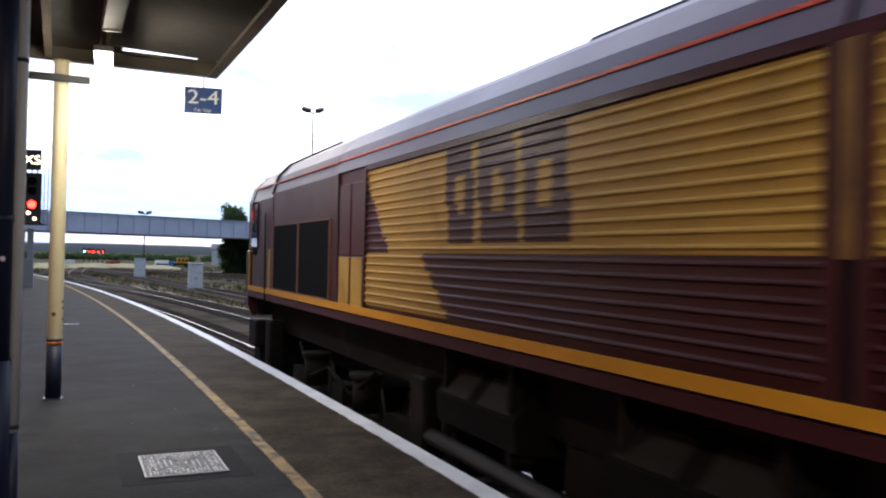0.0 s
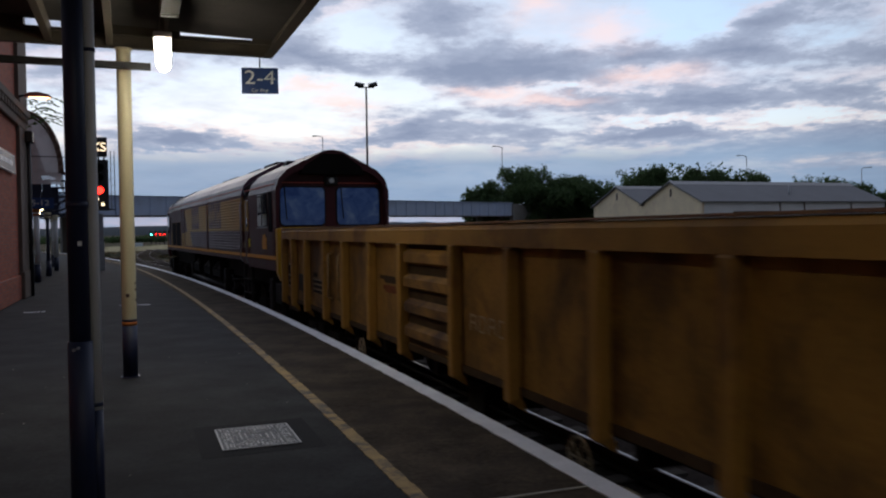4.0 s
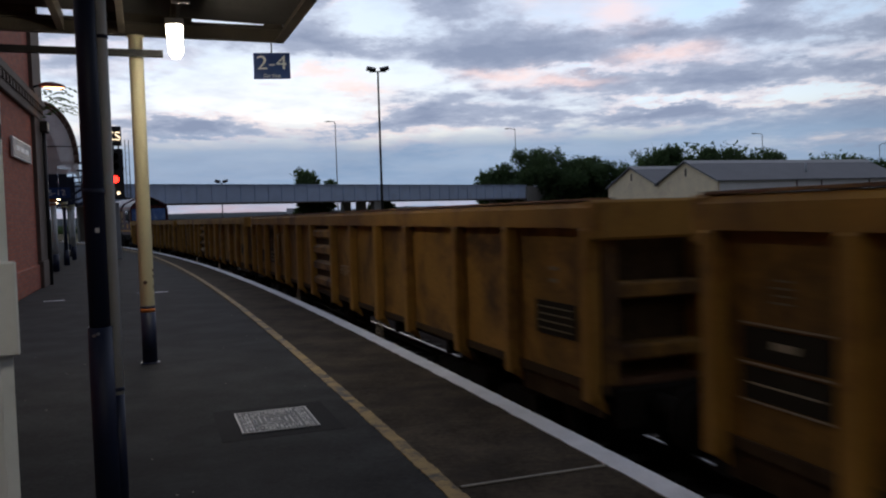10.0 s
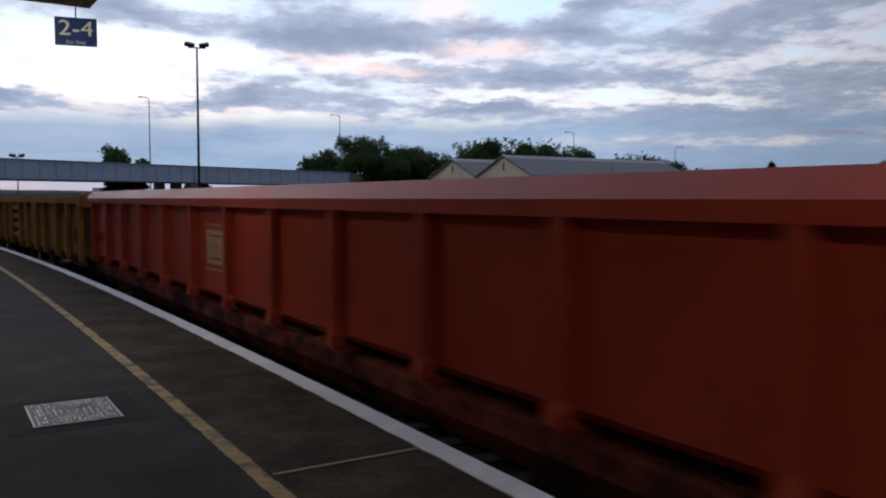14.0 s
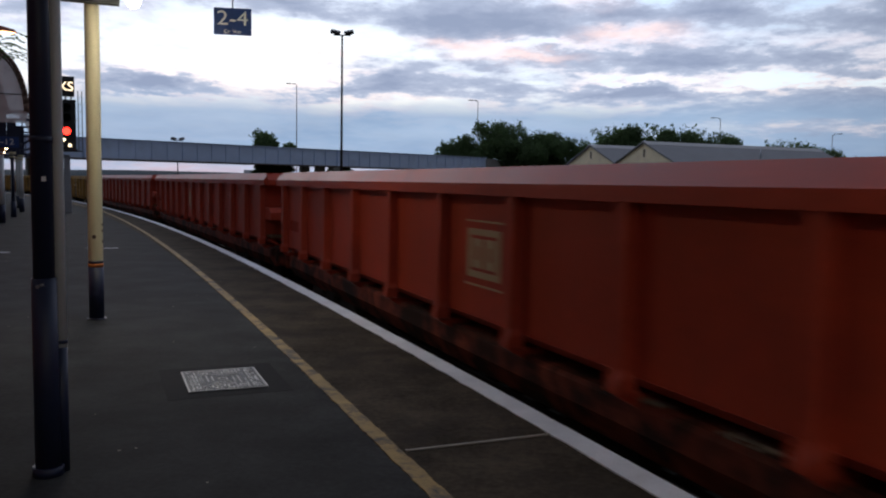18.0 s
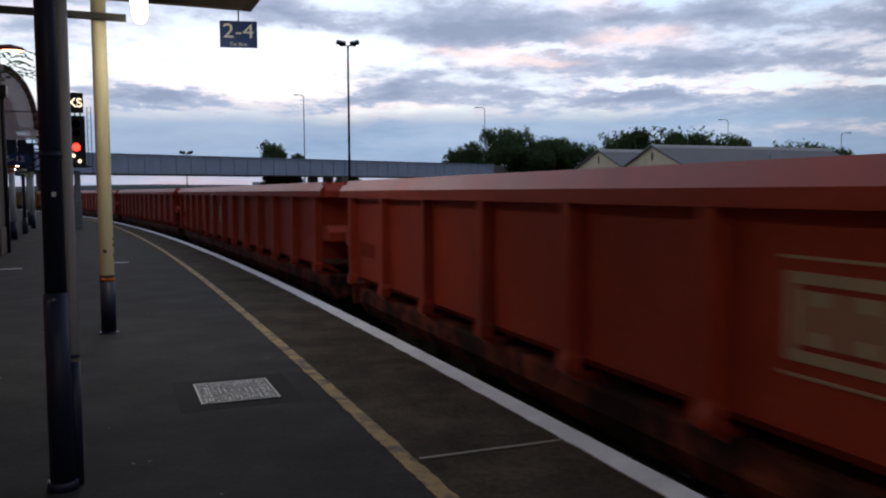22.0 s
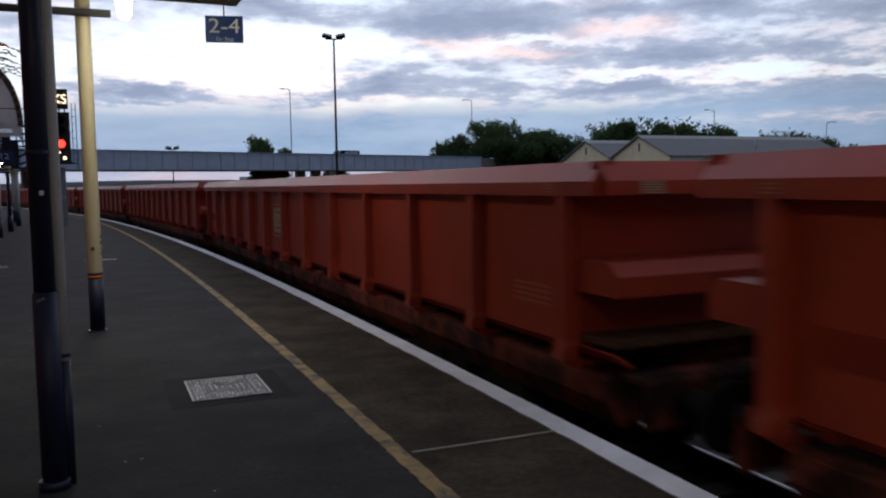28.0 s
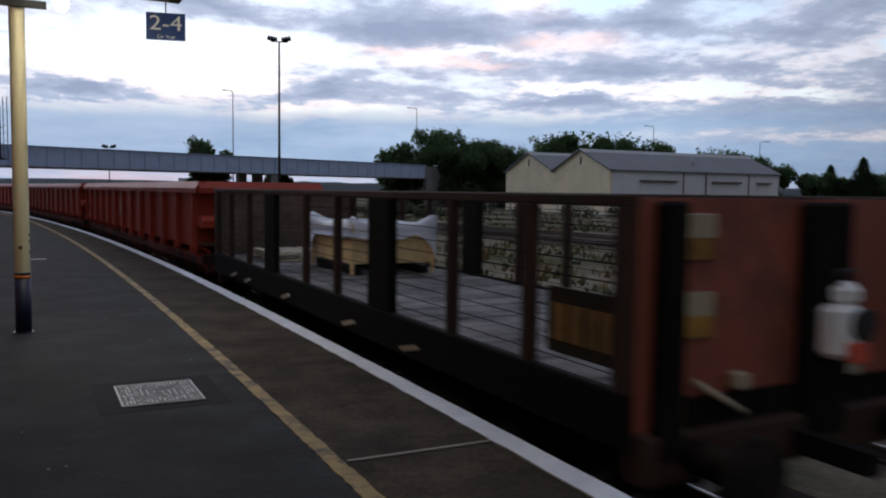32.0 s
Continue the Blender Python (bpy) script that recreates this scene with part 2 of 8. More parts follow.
def see_through(m, share):
    """Let part of the view pass straight through, as through a dirty pane."""
    t = m.node_tree
    out = [n for n in t.nodes if n.type == "OUTPUT_MATERIAL"][0]
    mx = t.nodes.new("ShaderNodeMixShader")
    mx.inputs[0].default_value = share
    link(t, t.nodes["Principled BSDF"].outputs[0], mx.inputs[1])
    link(t, t.nodes.new("ShaderNodeBsdfTransparent").outputs[0], mx.inputs[2])
    link(t, mx.outputs[0], out.inputs[0])


def glow_mat(name, colour, strength):
    m = bpy.data.materials.new(name)
    m.use_nodes = True
    b = m.node_tree.nodes["Principled BSDF"]
    b.inputs["Base Color"].default_value = (*colour, 1)
    b.inputs["Emission Color"].default_value = (*colour, 1)
    b.inputs["Emission Strength"].default_value = strength
    return m


M_TARMAC = mat("tarmac", (0.043, 0.044, 0.044), 0.92, spec=0.1, vary=0.42, scale=1.5, fine=26, bump=0.5, dirt=(0.027, 0.028, 0.028), dirt_at=(0.5, 0.75))
M_SLAB = mat("coping_concrete", (0.070, 0.057, 0.042), 0.92, spec=0.04, vary=0.45, scale=1.7, fine=22, bump=0.5, dirt=(0.042, 0.036, 0.031), dirt_at=(0.5, 0.72), rand=0.14)
M_WHITE_LINE = mat("white_line_paint", (0.84, 0.85, 0.88), 0.7, vary=0.10, scale=3, fine=60, dirt=(0.42, 0.41, 0.40), dirt_at=(0.66, 0.78))
M_YELLOW_LINE = mat("yellow_line_paint", (0.36, 0.24, 0.085), 0.8, vary=0.25, scale=5, fine=50, dirt=(0.10, 0.08, 0.055), dirt_at=(0.47, 0.60))
M_JOINT = mat("pale_mortar", (0.30, 0.28, 0.24), 0.9)
M_GROUND = mat("yard_ground", (0.175, 0.148, 0.108), 0.95, vary=0.5, scale=0.10, fine=3.0, bump=0.5, depth=0.05, dirt=(0.075, 0.075, 0.042), dirt_at=(0.46, 0.60), spec=0.0)
M_BALLAST = mat("ballast", (0.042, 0.034, 0.030), 0.95, spec=0.0, vary=0.35, scale=0.8, fine=16, bump=1.0, depth=0.04)
M_YARDBALLAST = mat("weedy_ballast", (0.105, 0.086, 0.066), 0.95, spec=0.0, vary=0.4, scale=0.5, fine=9, bump=0.8, depth=0.03, dirt=(0.05, 0.05, 0.03), dirt_at=(0.50, 0.66))
M_RAIL = mat("rail_steel", (0.09, 0.06, 0.045), 0.7, 0.2, scale=2, fine=30)
M_RAILTOP = mat("rail_head", (0.34, 0.33, 0.32), 0.38, 0.75, vary=0.05)
M_SLEEPER = mat("sleeper", (0.075, 0.066, 0.057), 0.9, spec=0.0)
M_CANOPY = mat("canopy_sheet", (0.075, 0.07, 0.065), 0.75, vary=0.2, scale=1.5)
M_BEAM = mat("canopy_beam_paint", (0.085, 0.07, 0.05), 0.6, vary=0.2, dirt=(0.06, 0.05, 0.04))
M_CREAM = mat("cream_paint", (0.64, 0.58, 0.37), 0.5, vary=0.06, scale=2, dirt=(0.30, 0.27, 0.20), dirt_at=(0.62, 0.74))
M_NAVY = mat("navy_paint", (0.014, 0.021, 0.055), 0.5, vary=0.15)
M_WHITE = mat("white_paint", (0.72, 0.73, 0.72), 0.5, vary=0.05, scale=2, dirt=(0.32, 0.31, 0.28), dirt_at=(0.62, 0.76))
M_PEEL = mat("peeling_white_paint", (0.66, 0.68, 0.68), 0.55, vary=0.06, scale=6, dirt=(0.05, 0.05, 0.05), dirt_at=(0.64, 0.665))
M_ORANGE = mat("orange_band", (0.55, 0.17, 0.03), 0.55)
M_SIGN = mat("sign_blue", (0.012, 0.05, 0.20), 0.4, vary=0.05)
M_LETTER = mat("sign_white", (0.80, 0.80, 0.80), 0.5, vary=0.02)
M_BLACK = mat("black_metal", (0.012, 0.012, 0.013), 0.55, vary=0.2)
M_GALV = mat("galvanised_steel", (0.33, 0.35, 0.37), 0.5, 0.5, vary=0.12)
M_BRICK = mat("brick", (0.30, 0.095, 0.055), 0.9, vary=0.22, scale=9, fine=80, bump=0.4, rand=0.5)
M_MORTAR = mat("mortar", (0.26, 0.22, 0.19), 0.95, vary=0.1)
M_STONE = mat("brown_stone", (0.12, 0.085, 0.065), 0.85, vary=0.2)
M_GIRDER = mat("girder_paint", (0.50, 0.60, 0.78), 0.55, vary=0.08, scale=0.6, dirt=(0.38, 0.45, 0.58), dirt_at=(0.55, 0.8))
M_RENDER = mat("cream_plaster", (0.88, 0.73, 0.50), 0.9, vary=0.1, scale=0.4, fine=4, dirt=(0.66, 0.50, 0.36), dirt_at=(0.55, 0.75))
M_WALLWHITE = mat("white_cladding", (0.78, 0.78, 0.76), 0.75, vary=0.06, scale=0.4)
M_GLAZE = mat("dirty_white_glazing", (0.70, 0.71, 0.70), 0.4, vary=0.08, scale=1.2, dirt=(0.40, 0.38, 0.33), dirt_at=(0.55, 0.75))
translucent(M_GLAZE, (0.75, 0.77, 0.78), 0.6)
M_SCREEN = mat("dirty_clear_glazing", (0.72, 0.73, 0.73), 0.4, vary=0.08, scale=1.2, dirt=(0.40, 0.38, 0.33), dirt_at=(0.55, 0.75))
see_through(M_SCREEN, 0.5)
M_ROOF = mat("grey_roof_sheet", (0.15, 0.15, 0.155), 0.7, vary=0.14, scale=0.3, fine=6)
M_ROOFLIGHT = mat("weathered_ridge", (0.34, 0.34, 0.33), 0.7, vary=0.1, scale=0.5)
M_LEAF = mat("leaves", (0.060, 0.092, 0.040), 0.85, vary=0.45, scale=0.4, fine=3.0, bump=0.0, spec=0.15)
translucent(M_LEAF, (0.10, 0.16, 0.06), 0.45)
M_BARK = mat("bark", (0.06, 0.048, 0.036), 0.9)
M_LAMP = glow_mat("lit_tube", (1.0, 0.92, 0.76), 32.0)
M_RED_LIGHT = glow_mat("red_signal_light", (1.0, 0.02, 0.012), 7.0)
M_SOFFIT_LIGHT = glow_mat("soffit_light", (1.0, 0.80, 0.52), 9.0)
M_WHITE_LIGHT = glow_mat("white_signal_light", (1.0, 0.80, 0.52), 2.0)
M_ORANGE_LIGHT = glow_mat("warm_lamp_light", (1.0, 0.58, 0.30), 5.0)
M_GREEN_LIGHT = glow_mat("green_signal_light", (0.1, 1.0, 0.7), 14.0)
M_PATCH = mat("new_tarmac", (0.020, 0.021, 0.022), 0.92, spec=0.15, vary=0.12, scale=1.5, fine=120, bump=0.4)
M_COVER = mat("worn_cast_metal", (0.36, 0.37, 0.37), 0.55, 0.35, vary=0.15, scale=5)
M_COVERDARK = mat("dirty_cast_metal", (0.095, 0.10, 0.105), 0.7, 0.2, vary=0.2)
M_HILL = mat("far_woods", (0.018, 0.030, 0.036), 0.95, vary=0.3, scale=0.01, fine=0.12, bump=0.0)
M_SAND = mat("pale_earth_bank", (0.52, 0.45, 0.27), 0.95, vary=0.2, scale=0.15, fine=2.0, dirt=(0.12, 0.12, 0.05), dirt_at=(0.5, 0.65), spec=0.0)
M_SCRUB = mat("scrub", (0.055, 0.065, 0.028), 0.9, vary=0.4, scale=0.6, fine=5)
M_STRAW = mat("dry_grass", (0.20, 0.155, 0.08), 0.9, spec=0.1, vary=0.35, scale=0.3, fine=6)
M_BLUE = mat("blue_sheeting", (0.02, 0.12, 0.38), 0.5, vary=0.1)
M_ORANGEV = mat("orange_machine_paint", (0.50, 0.23, 0.02), 0.5, vary=0.1)
M_CABINET = mat("grey_cabinet_paint", (0.55, 0.64, 0.70), 0.5, vary=0.08, dirt=(0.30, 0.31, 0.31))
M_CONCRETE = mat("stained_concrete", (0.26, 0.25, 0.23), 0.9, vary=0.15, scale=0.6, fine=9)


def brick_mat():
    m = bpy.data.materials.new("brickwork")
    m.use_nodes = True
    t = m.node_tree
    b = t.nodes["Principled BSDF"]
    tc = t.nodes.new("ShaderNodeTexCoord")
    mp = t.nodes.new("ShaderNodeMapping")
    mp.inputs["Rotation"].default_value = (radians(90), 0, 0)
    link(t, tc.outputs["Object"], mp.inputs[0])
    br = t.nodes.new("ShaderNodeTexBrick")
    br.inputs["Color1"].default_value = (0.50, 0.125, 0.062, 1)
    br.inputs["Color2"].default_value = (0.36, 0.085, 0.045, 1)
    br.inputs["Mortar"].default_value = (0.22, 0.15, 0.12, 1)
    br.inputs["Scale"].default_value = 1.0
    br.inputs["Brick Width"].default_value = 0.225
    br.inputs["Row Height"].default_value = 0.075
    br.inputs["Mortar Size"].default_value = 0.006
    link(t, mp.outputs[0], br.inputs["Vector"])
    n = noise_node(t, tc.outputs["Object"], 0.9, 6.0)
    col = mix_node(t, ramp_node(t, n, [(0.55, 0.0), (0.78, 0.6)]), br.outputs[0], (0.14, 0.07, 0.05))
    link(t, col, b.inputs["Base Color"])
    b.inputs["Roughness"].default_value = 0.9
    bn = t.nodes.new("ShaderNodeBump")
    bn.inputs["Strength"].default_value = 0.6
    bn.inputs["Distance"].default_value = 0.01
    inv = math_node(t, "SUBTRACT", 1.0, br.outputs["Fac"])
    link(t, inv, bn.inputs["Height"])
    link(t, bn.outputs[0], b.inputs["Normal"])
    return m


M_BRICKWORK = brick_mat()

M_MAROON = mat("maroon_paint", (0.062, 0.0135, 0.017), 0.42, spec=0.28, vary=0.12, scale=0.8, fine=30, bump=0.05, dirt=(0.06, 0.03, 0.028), dirt_at=(0.55, 0.8))
M_GOLD = mat("gold_paint", (0.50, 0.310, 0.070), 0.46, spec=0.18, vary=0.12, scale=0.8, fine=30, bump=0.05, dirt=(0.26, 0.15, 0.05), dirt_at=(0.56, 0.8))
M_OLDGOLD = mat("worn_gold_paint", (0.24, 0.135, 0.045), 0.6, spec=0.2, vary=0.25, scale=2, fine=20, dirt=(0.10, 0.05, 0.03), dirt_at=(0.5, 0.66))
M_ROOFMAROON = mat("maroon_roof_paint", (0.068, 0.028, 0.055), 0.40, spec=0.34, vary=0.15, scale=0.6, fine=20, bump=0.05, dirt=(0.08, 0.05, 0.055), dirt_at=(0.5, 0.75))
M_STRIPE = mat("orange_stripe", (0.74, 0.33, 0.016), 0.45, vary=0.08)
M_REDLINE = mat("red_line", (0.60, 0.09, 0.05), 0.45, vary=0.05)
M_YNOSE = mat("yellow_warning_paint", (0.52, 0.30, 0.02), 0.42, vary=0.12, dirt=(0.22, 0.13, 0.03), dirt_at=(0.55, 0.75))
M_UNDER = mat("grimy_underframe", (0.014, 0.0125, 0.011), 0.8, vary=0.3, scale=2, dirt=(0.034, 0.027, 0.021), spec=0.1)
M_UNDERGREY = mat("grimy_grey_tank", (0.021, 0.019, 0.017), 0.7, vary=0.2, spec=0.15)
M_WHEEL = mat("wheel_steel", (0.035, 0.030, 0.026), 0.75, 0.1, spec=0.15)
M_TYRE = mat("wheel_tread", (0.06, 0.055, 0.05), 0.6, 0.4, vary=0.15)
M_RADIATOR = mat("radiator_mesh", (0.008, 0.008, 0.010), 0.9, spec=0.08, vary=0.3, fine=60)
M_YWAGON = mat("ochre_wagon_paint", (0.290, 0.158, 0.036), 0.72, spec=0.2, vary=0.34, scale=1.3, fine=24, dirt=(0.085, 0.048, 0.024), dirt_at=(0.44, 0.62))
M_YRIB = mat("ochre_rib_paint", (0.325, 0.176, 0.038), 0.7, spec=0.2, vary=0.2, scale=1.6, dirt=(0.14, 0.07, 0.026), dirt_at=(0.50, 0.70))
M_RUSTRIM = mat("rusty_rim", (0.19, 0.10, 0.055), 0.7, vary=0.25, scale=2.5, dirt=(0.30, 0.16, 0.03), dirt_at=(0.5, 0.7))
M_RWAGON = mat("red_wagon_paint", (0.350, 0.045, 0.021), 0.46, spec=0.28, vary=0.16, scale=0.9, fine=20, bump=0.06, dirt=(0.20, 0.030, 0.020), dirt_at=(0.52, 0.78))
M_RWAGON.node_tree.nodes["Principled BSDF"].inputs["Coat Weight"].default_value = 0.05
M_RWAGON.node_tree.nodes["Principled BSDF"].inputs["Coat Roughness"].default_value = 0.35
M_RDIRTY = mat("grimy_red_paint", (0.17, 0.042, 0.026), 0.85, spec=0.15, vary=0.45, scale=2.6, fine=14, bump=0.4, dirt=(0.025, 0.014, 0.011), dirt_at=(0.44, 0.58))
M_RPANEL = mat("dull_red_panel", (0.27, 0.030, 0.014), 0.75, spec=0.15, vary=0.2, scale=3)
M_SCRAP = mat("rusty_floor", (0.12, 0.07, 0.045), 0.9, vary=0.3, spec=0.0)
M_PANELBLACK = mat("black_data_panel", (0.030, 0.026, 0.019), 0.85, spec=0.1)
M_GRAB = mat("worn_pale_paint", (0.30, 0.20, 0.09), 0.75, spec=0.2, vary=0.25, scale=6)
M_DULLTEXT = mat("grimy_marking", (0.19, 0.155, 0.09), 0.7, vary=0.2, scale=8)
M_PANELTEXT = mat("faded_white_marking", (0.34, 0.29, 0.20), 0.6, vary=0.12, scale=8)
M_LOGO = mat("cream_marking", (0.40, 0.32, 0.20), 0.55, vary=0.06, scale=5)
M_BROWN = mat("brown_wagon_steel", (0.046, 0.027, 0.020), 0.75, spec=0.2, vary=0.25, scale=1.5, dirt=(0.03, 0.022, 0.018), dirt_at=(0.5, 0.7))
M_BROWNEND = mat("rusty_red_end", (0.25, 0.068, 0.042), 0.6, vary=0.2, scale=1.2, dirt=(0.06, 0.03, 0.022), dirt_at=(0.52, 0.72))
M_DECK = mat("weathered_deck_plank", (0.15, 0.14, 0.135), 0.9, spec=0.2, vary=0.62, scale=2.0, fine=18, bump=0.4, dirt=(0.07, 0.065, 0.06), dirt_at=(0.5, 0.68), rand=0.3)
M_TIMBER = mat("pale_timber", (0.68, 0.50, 0.25), 0.8, vary=0.2, scale=2, fine=20)
M_PALLET = mat("grey_pallet_wood", (0.56, 0.50, 0.38), 0.85, vary=0.2)
M_SHEET = mat("white_plastic_sheet", (0.78, 0.80, 0.86), 0.35, vary=0.1, scale=3, fine=9, bump=0.6, depth=0.03)
M_WIRE = mat("dark_wire", (0.012, 0.011, 0.010), 0.85, spec=0.1)
M_SOOTSHADE = mat("soot_and_shade_steel", (0.010, 0.009, 0.008), 0.9, spec=0.08, vary=0.3, scale=2)
M_ENDINSIDE = mat("grimy_brown_boards", (0.125, 0.092, 0.075), 0.85, spec=0.15, vary=0.35, scale=2.2, fine=14, dirt=(0.13, 0.06, 0.025), dirt_at=(0.58, 0.72))
M_LENS = mat("lamp_glass", (0.75, 0.76, 0.74), 0.12, 0.3, vary=0.04)


def glass_mat(name, tint, rough=0.04):
    m = bpy.data.materials.new(name)
    m.use_nodes = True
    b = m.node_tree.nodes["Principled BSDF"]
    b.inputs["Base Color"].default_value = (*tint, 1)
    b.inputs["Roughness"].default_value = rough
    b.inputs["Specular IOR Level"].default_value = 0.9
    b.inputs["Coat Weight"].default_value = 0.6
    b.inputs["Coat Roughness"].default_value = 0.03
    return m


# the blue base colour carries a painted sky reflection
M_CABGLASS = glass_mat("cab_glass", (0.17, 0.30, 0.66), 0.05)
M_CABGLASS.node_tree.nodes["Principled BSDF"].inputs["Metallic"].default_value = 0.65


def reflection_tint(m):
    """Uneven blue tint painted in as sky and cloud reflections, with uneven roughness."""
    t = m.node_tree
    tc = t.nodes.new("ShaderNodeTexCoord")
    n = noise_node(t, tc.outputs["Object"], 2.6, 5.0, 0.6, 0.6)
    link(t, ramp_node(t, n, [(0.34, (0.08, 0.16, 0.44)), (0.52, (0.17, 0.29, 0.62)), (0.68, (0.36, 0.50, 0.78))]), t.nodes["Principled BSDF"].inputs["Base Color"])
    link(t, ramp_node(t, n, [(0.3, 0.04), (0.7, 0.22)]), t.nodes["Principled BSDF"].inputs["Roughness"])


reflection_tint(M_CABGLASS)
M_SIDEGLASS = glass_mat("dark_cab_glass", (0.006, 0.006, 0.010))
M_SIDEGLASS.node_tree.nodes["Principled BSDF"].inputs["Specular IOR Level"].default_value = 0.35
M_SIDEGLASS.node_tree.nodes["Principled BSDF"].inputs["Coat Weight"].default_value = 0.0
M_FAINT = mat("faint_marking", (0.40, 0.12, 0.06), 0.55, vary=0.1)
M_VAN = mat("dark_blue_van_paint", (0.014, 0.022, 0.055), 0.6, spec=0.15, vary=0.1)
M_VANGLASS = glass_mat("pale_van_glass", (0.45, 0.52, 0.60), 0.1)
# dark paint smears, and the shade painted into recesses and under walls
M_SMEARSHADE = mat("dark_smear_and_shade", (0.06, 0.040, 0.022), 0.8, spec=0.1, vary=0.3, scale=6)
M_SMEARRED = mat("red_paint_smear", (0.17, 0.055, 0.025), 0.8, spec=0.1, vary=0.3, scale=6)

# ---------------------------------------------------------------- building helpers
def part(name, bm, material, parent=None, label="", smooth=False):
    """Links a bmesh as one mesh object, under parent if one is given."""
    me = bpy.data.meshes.new(name)
    bmesh.ops.recalc_face_normals(bm, faces=bm.faces)
    bm.to_mesh(me)
    bm.free()
    for m in material if isinstance(material, (list, tuple)) else (material,):
        me.materials.append(m)
    if smooth:
        me.polygons.foreach_set("use_smooth", [True] * len(me.polygons))
    ob = new(name, me)
    if parent is not None:
        ob.parent = parent
    if label:
        ob["label"] = label
    return ob


def thing(name, label, category, m=None, group="", kind=""):
    ob = new(name)
    ob.empty_display_size = 0.3
    if m is not None:
        ob.matrix_world = m
    return tagged(ob, label, category, group, kind)


def box(bm, x0, x1, y0, y1, z0, z1, m=None, bevel=0.0, mi=0):
    vs = [bm.verts.new(m @ Vector(p) if m is not None else p) for p in
          ((x0, y0, z0), (x1, y0, z0), (x1, y1, z0), (x0, y1, z0), (x0, y0, z1), (x1, y0, z1), (x1, y1, z1), (x0, y1, z1))]
    fs = [bm.faces.new([vs[i] for i in q]) for q in ((0, 3, 2, 1), (4, 5, 6, 7), (0, 1, 5, 4), (1, 2, 6, 5), (2, 3, 7, 6), (3, 0, 4, 7))]
    for f in fs:
        f.material_index = mi
    if bevel:
        es = list({e for f in fs for e in f.edges})
        bmesh.ops.bevel(bm, geom=es, offset=bevel, segments=1, affect="EDGES", profile=0.5)
    return bm


def cyl(bm, p0, p1, r0, r1=None, seg=12, mi=0, caps=True):
    p0, p1 = Vector(p0), Vector(p1)
    r1 = r0 if r1 is None else r1
    q = (p1 - p0).to_track_quat("Z", "Y")
    a, b = [], []
    for i in range(seg):
        w = 2 * math.pi * i / seg
        d = q @ Vector((math.cos(w), math.sin(w), 0))
        a.append(bm.verts.new(p0 + d * r0))
        b.append(bm.verts.new(p1 + d * r1))
    for i in range(seg):
        j = (i + 1) % seg
        f = bm.faces.new((a[i], a[j], b[j], b[i]))
        f.smooth, f.material_index = True, mi
    if caps:
        for ring in (a[::-1], b):
            f = bm.faces.new(ring)
            f.material_index = mi
    return bm


def prism(bm, prof, x0, x1, mi=0, caps=True, fn=None):
    """A profile of (y, z) points run along x. fn maps a point."""
    fn = fn or (lambda v: v)
    a = [bm.verts.new(fn(Vector((x0, y, z)))) for y, z in prof]
    b = [bm.verts.new(fn(Vector((x1, y, z)))) for y, z in prof]
    n = len(prof)
    fs = [bm.faces.new((a[i], a[(i + 1) % n], b[(i + 1) % n], b[i])) for i in range(n)]
    if caps:
        fs += [bm.faces.new(a[::-1]), bm.faces.new(b)]
    for f in fs:
        f.material_index = mi
    return bm


def tube(bm, pts, r, seg=8, mi=0):
    for p, q in zip(pts, pts[1:]):
        cyl(bm, p, q, r, seg=seg, mi=mi)
    return bm


def text_part(name, words, size, m, material, parent=None, label="", extrude=0.001, align="CENTER"):
    cu = bpy.data.curves.new(name, "FONT")
    cu.body, cu.size, cu.extrude, cu.align_x, cu.align_y = words, size, extrude, align, "CENTER"
    ob = bpy.data.objects.new(name, cu)
    me = bpy.data.meshes.new_from_object(ob)
    bpy.data.objects.remove(ob)
    me.transform(m)
    me.materials.clear()
    me.materials.append(material)
    ob = new(name, me)
    if parent is not None:
        ob.parent = parent
    if label:
        ob["label"] = label
    return ob


# ---------------------------------------------------------------- the curve of the platform and the line
EDGE_X, EDGE_TURN, EDGE_R = 2.984, radians(23.6), 312.3
RAIL_Z = -0.90
TRACK_OFF = 1.47
DRIFT = 0.00016


def along(s, off=0.0, z=0.0):
    """A place s metres along the platform edge, off metres to its right (the line's side)."""
    h = EDGE_TURN + s / EDGE_R
    x = EDGE_X + EDGE_R * (math.cos(h) - math.cos(EDGE_TURN)) + off * math.cos(h)
    y = EDGE_R * (math.sin(h) - math.sin(EDGE_TURN)) + off * math.sin(h)
    return Vector((x, y, z))


def frame_at(s, off=0.0, z=0.0):
    """A pose there, with x along the line, y to its left, z up."""
    h = EDGE_TURN + s / EDGE_R
    return Matrix.Translation(along(s, off, z)) @ Matrix.Rotation(h + math.pi / 2, 4, "Z")


def drift(s):
    """How far the line has eased away from the platform edge s metres on."""
    return DRIFT * max(0.0, s) ** 2


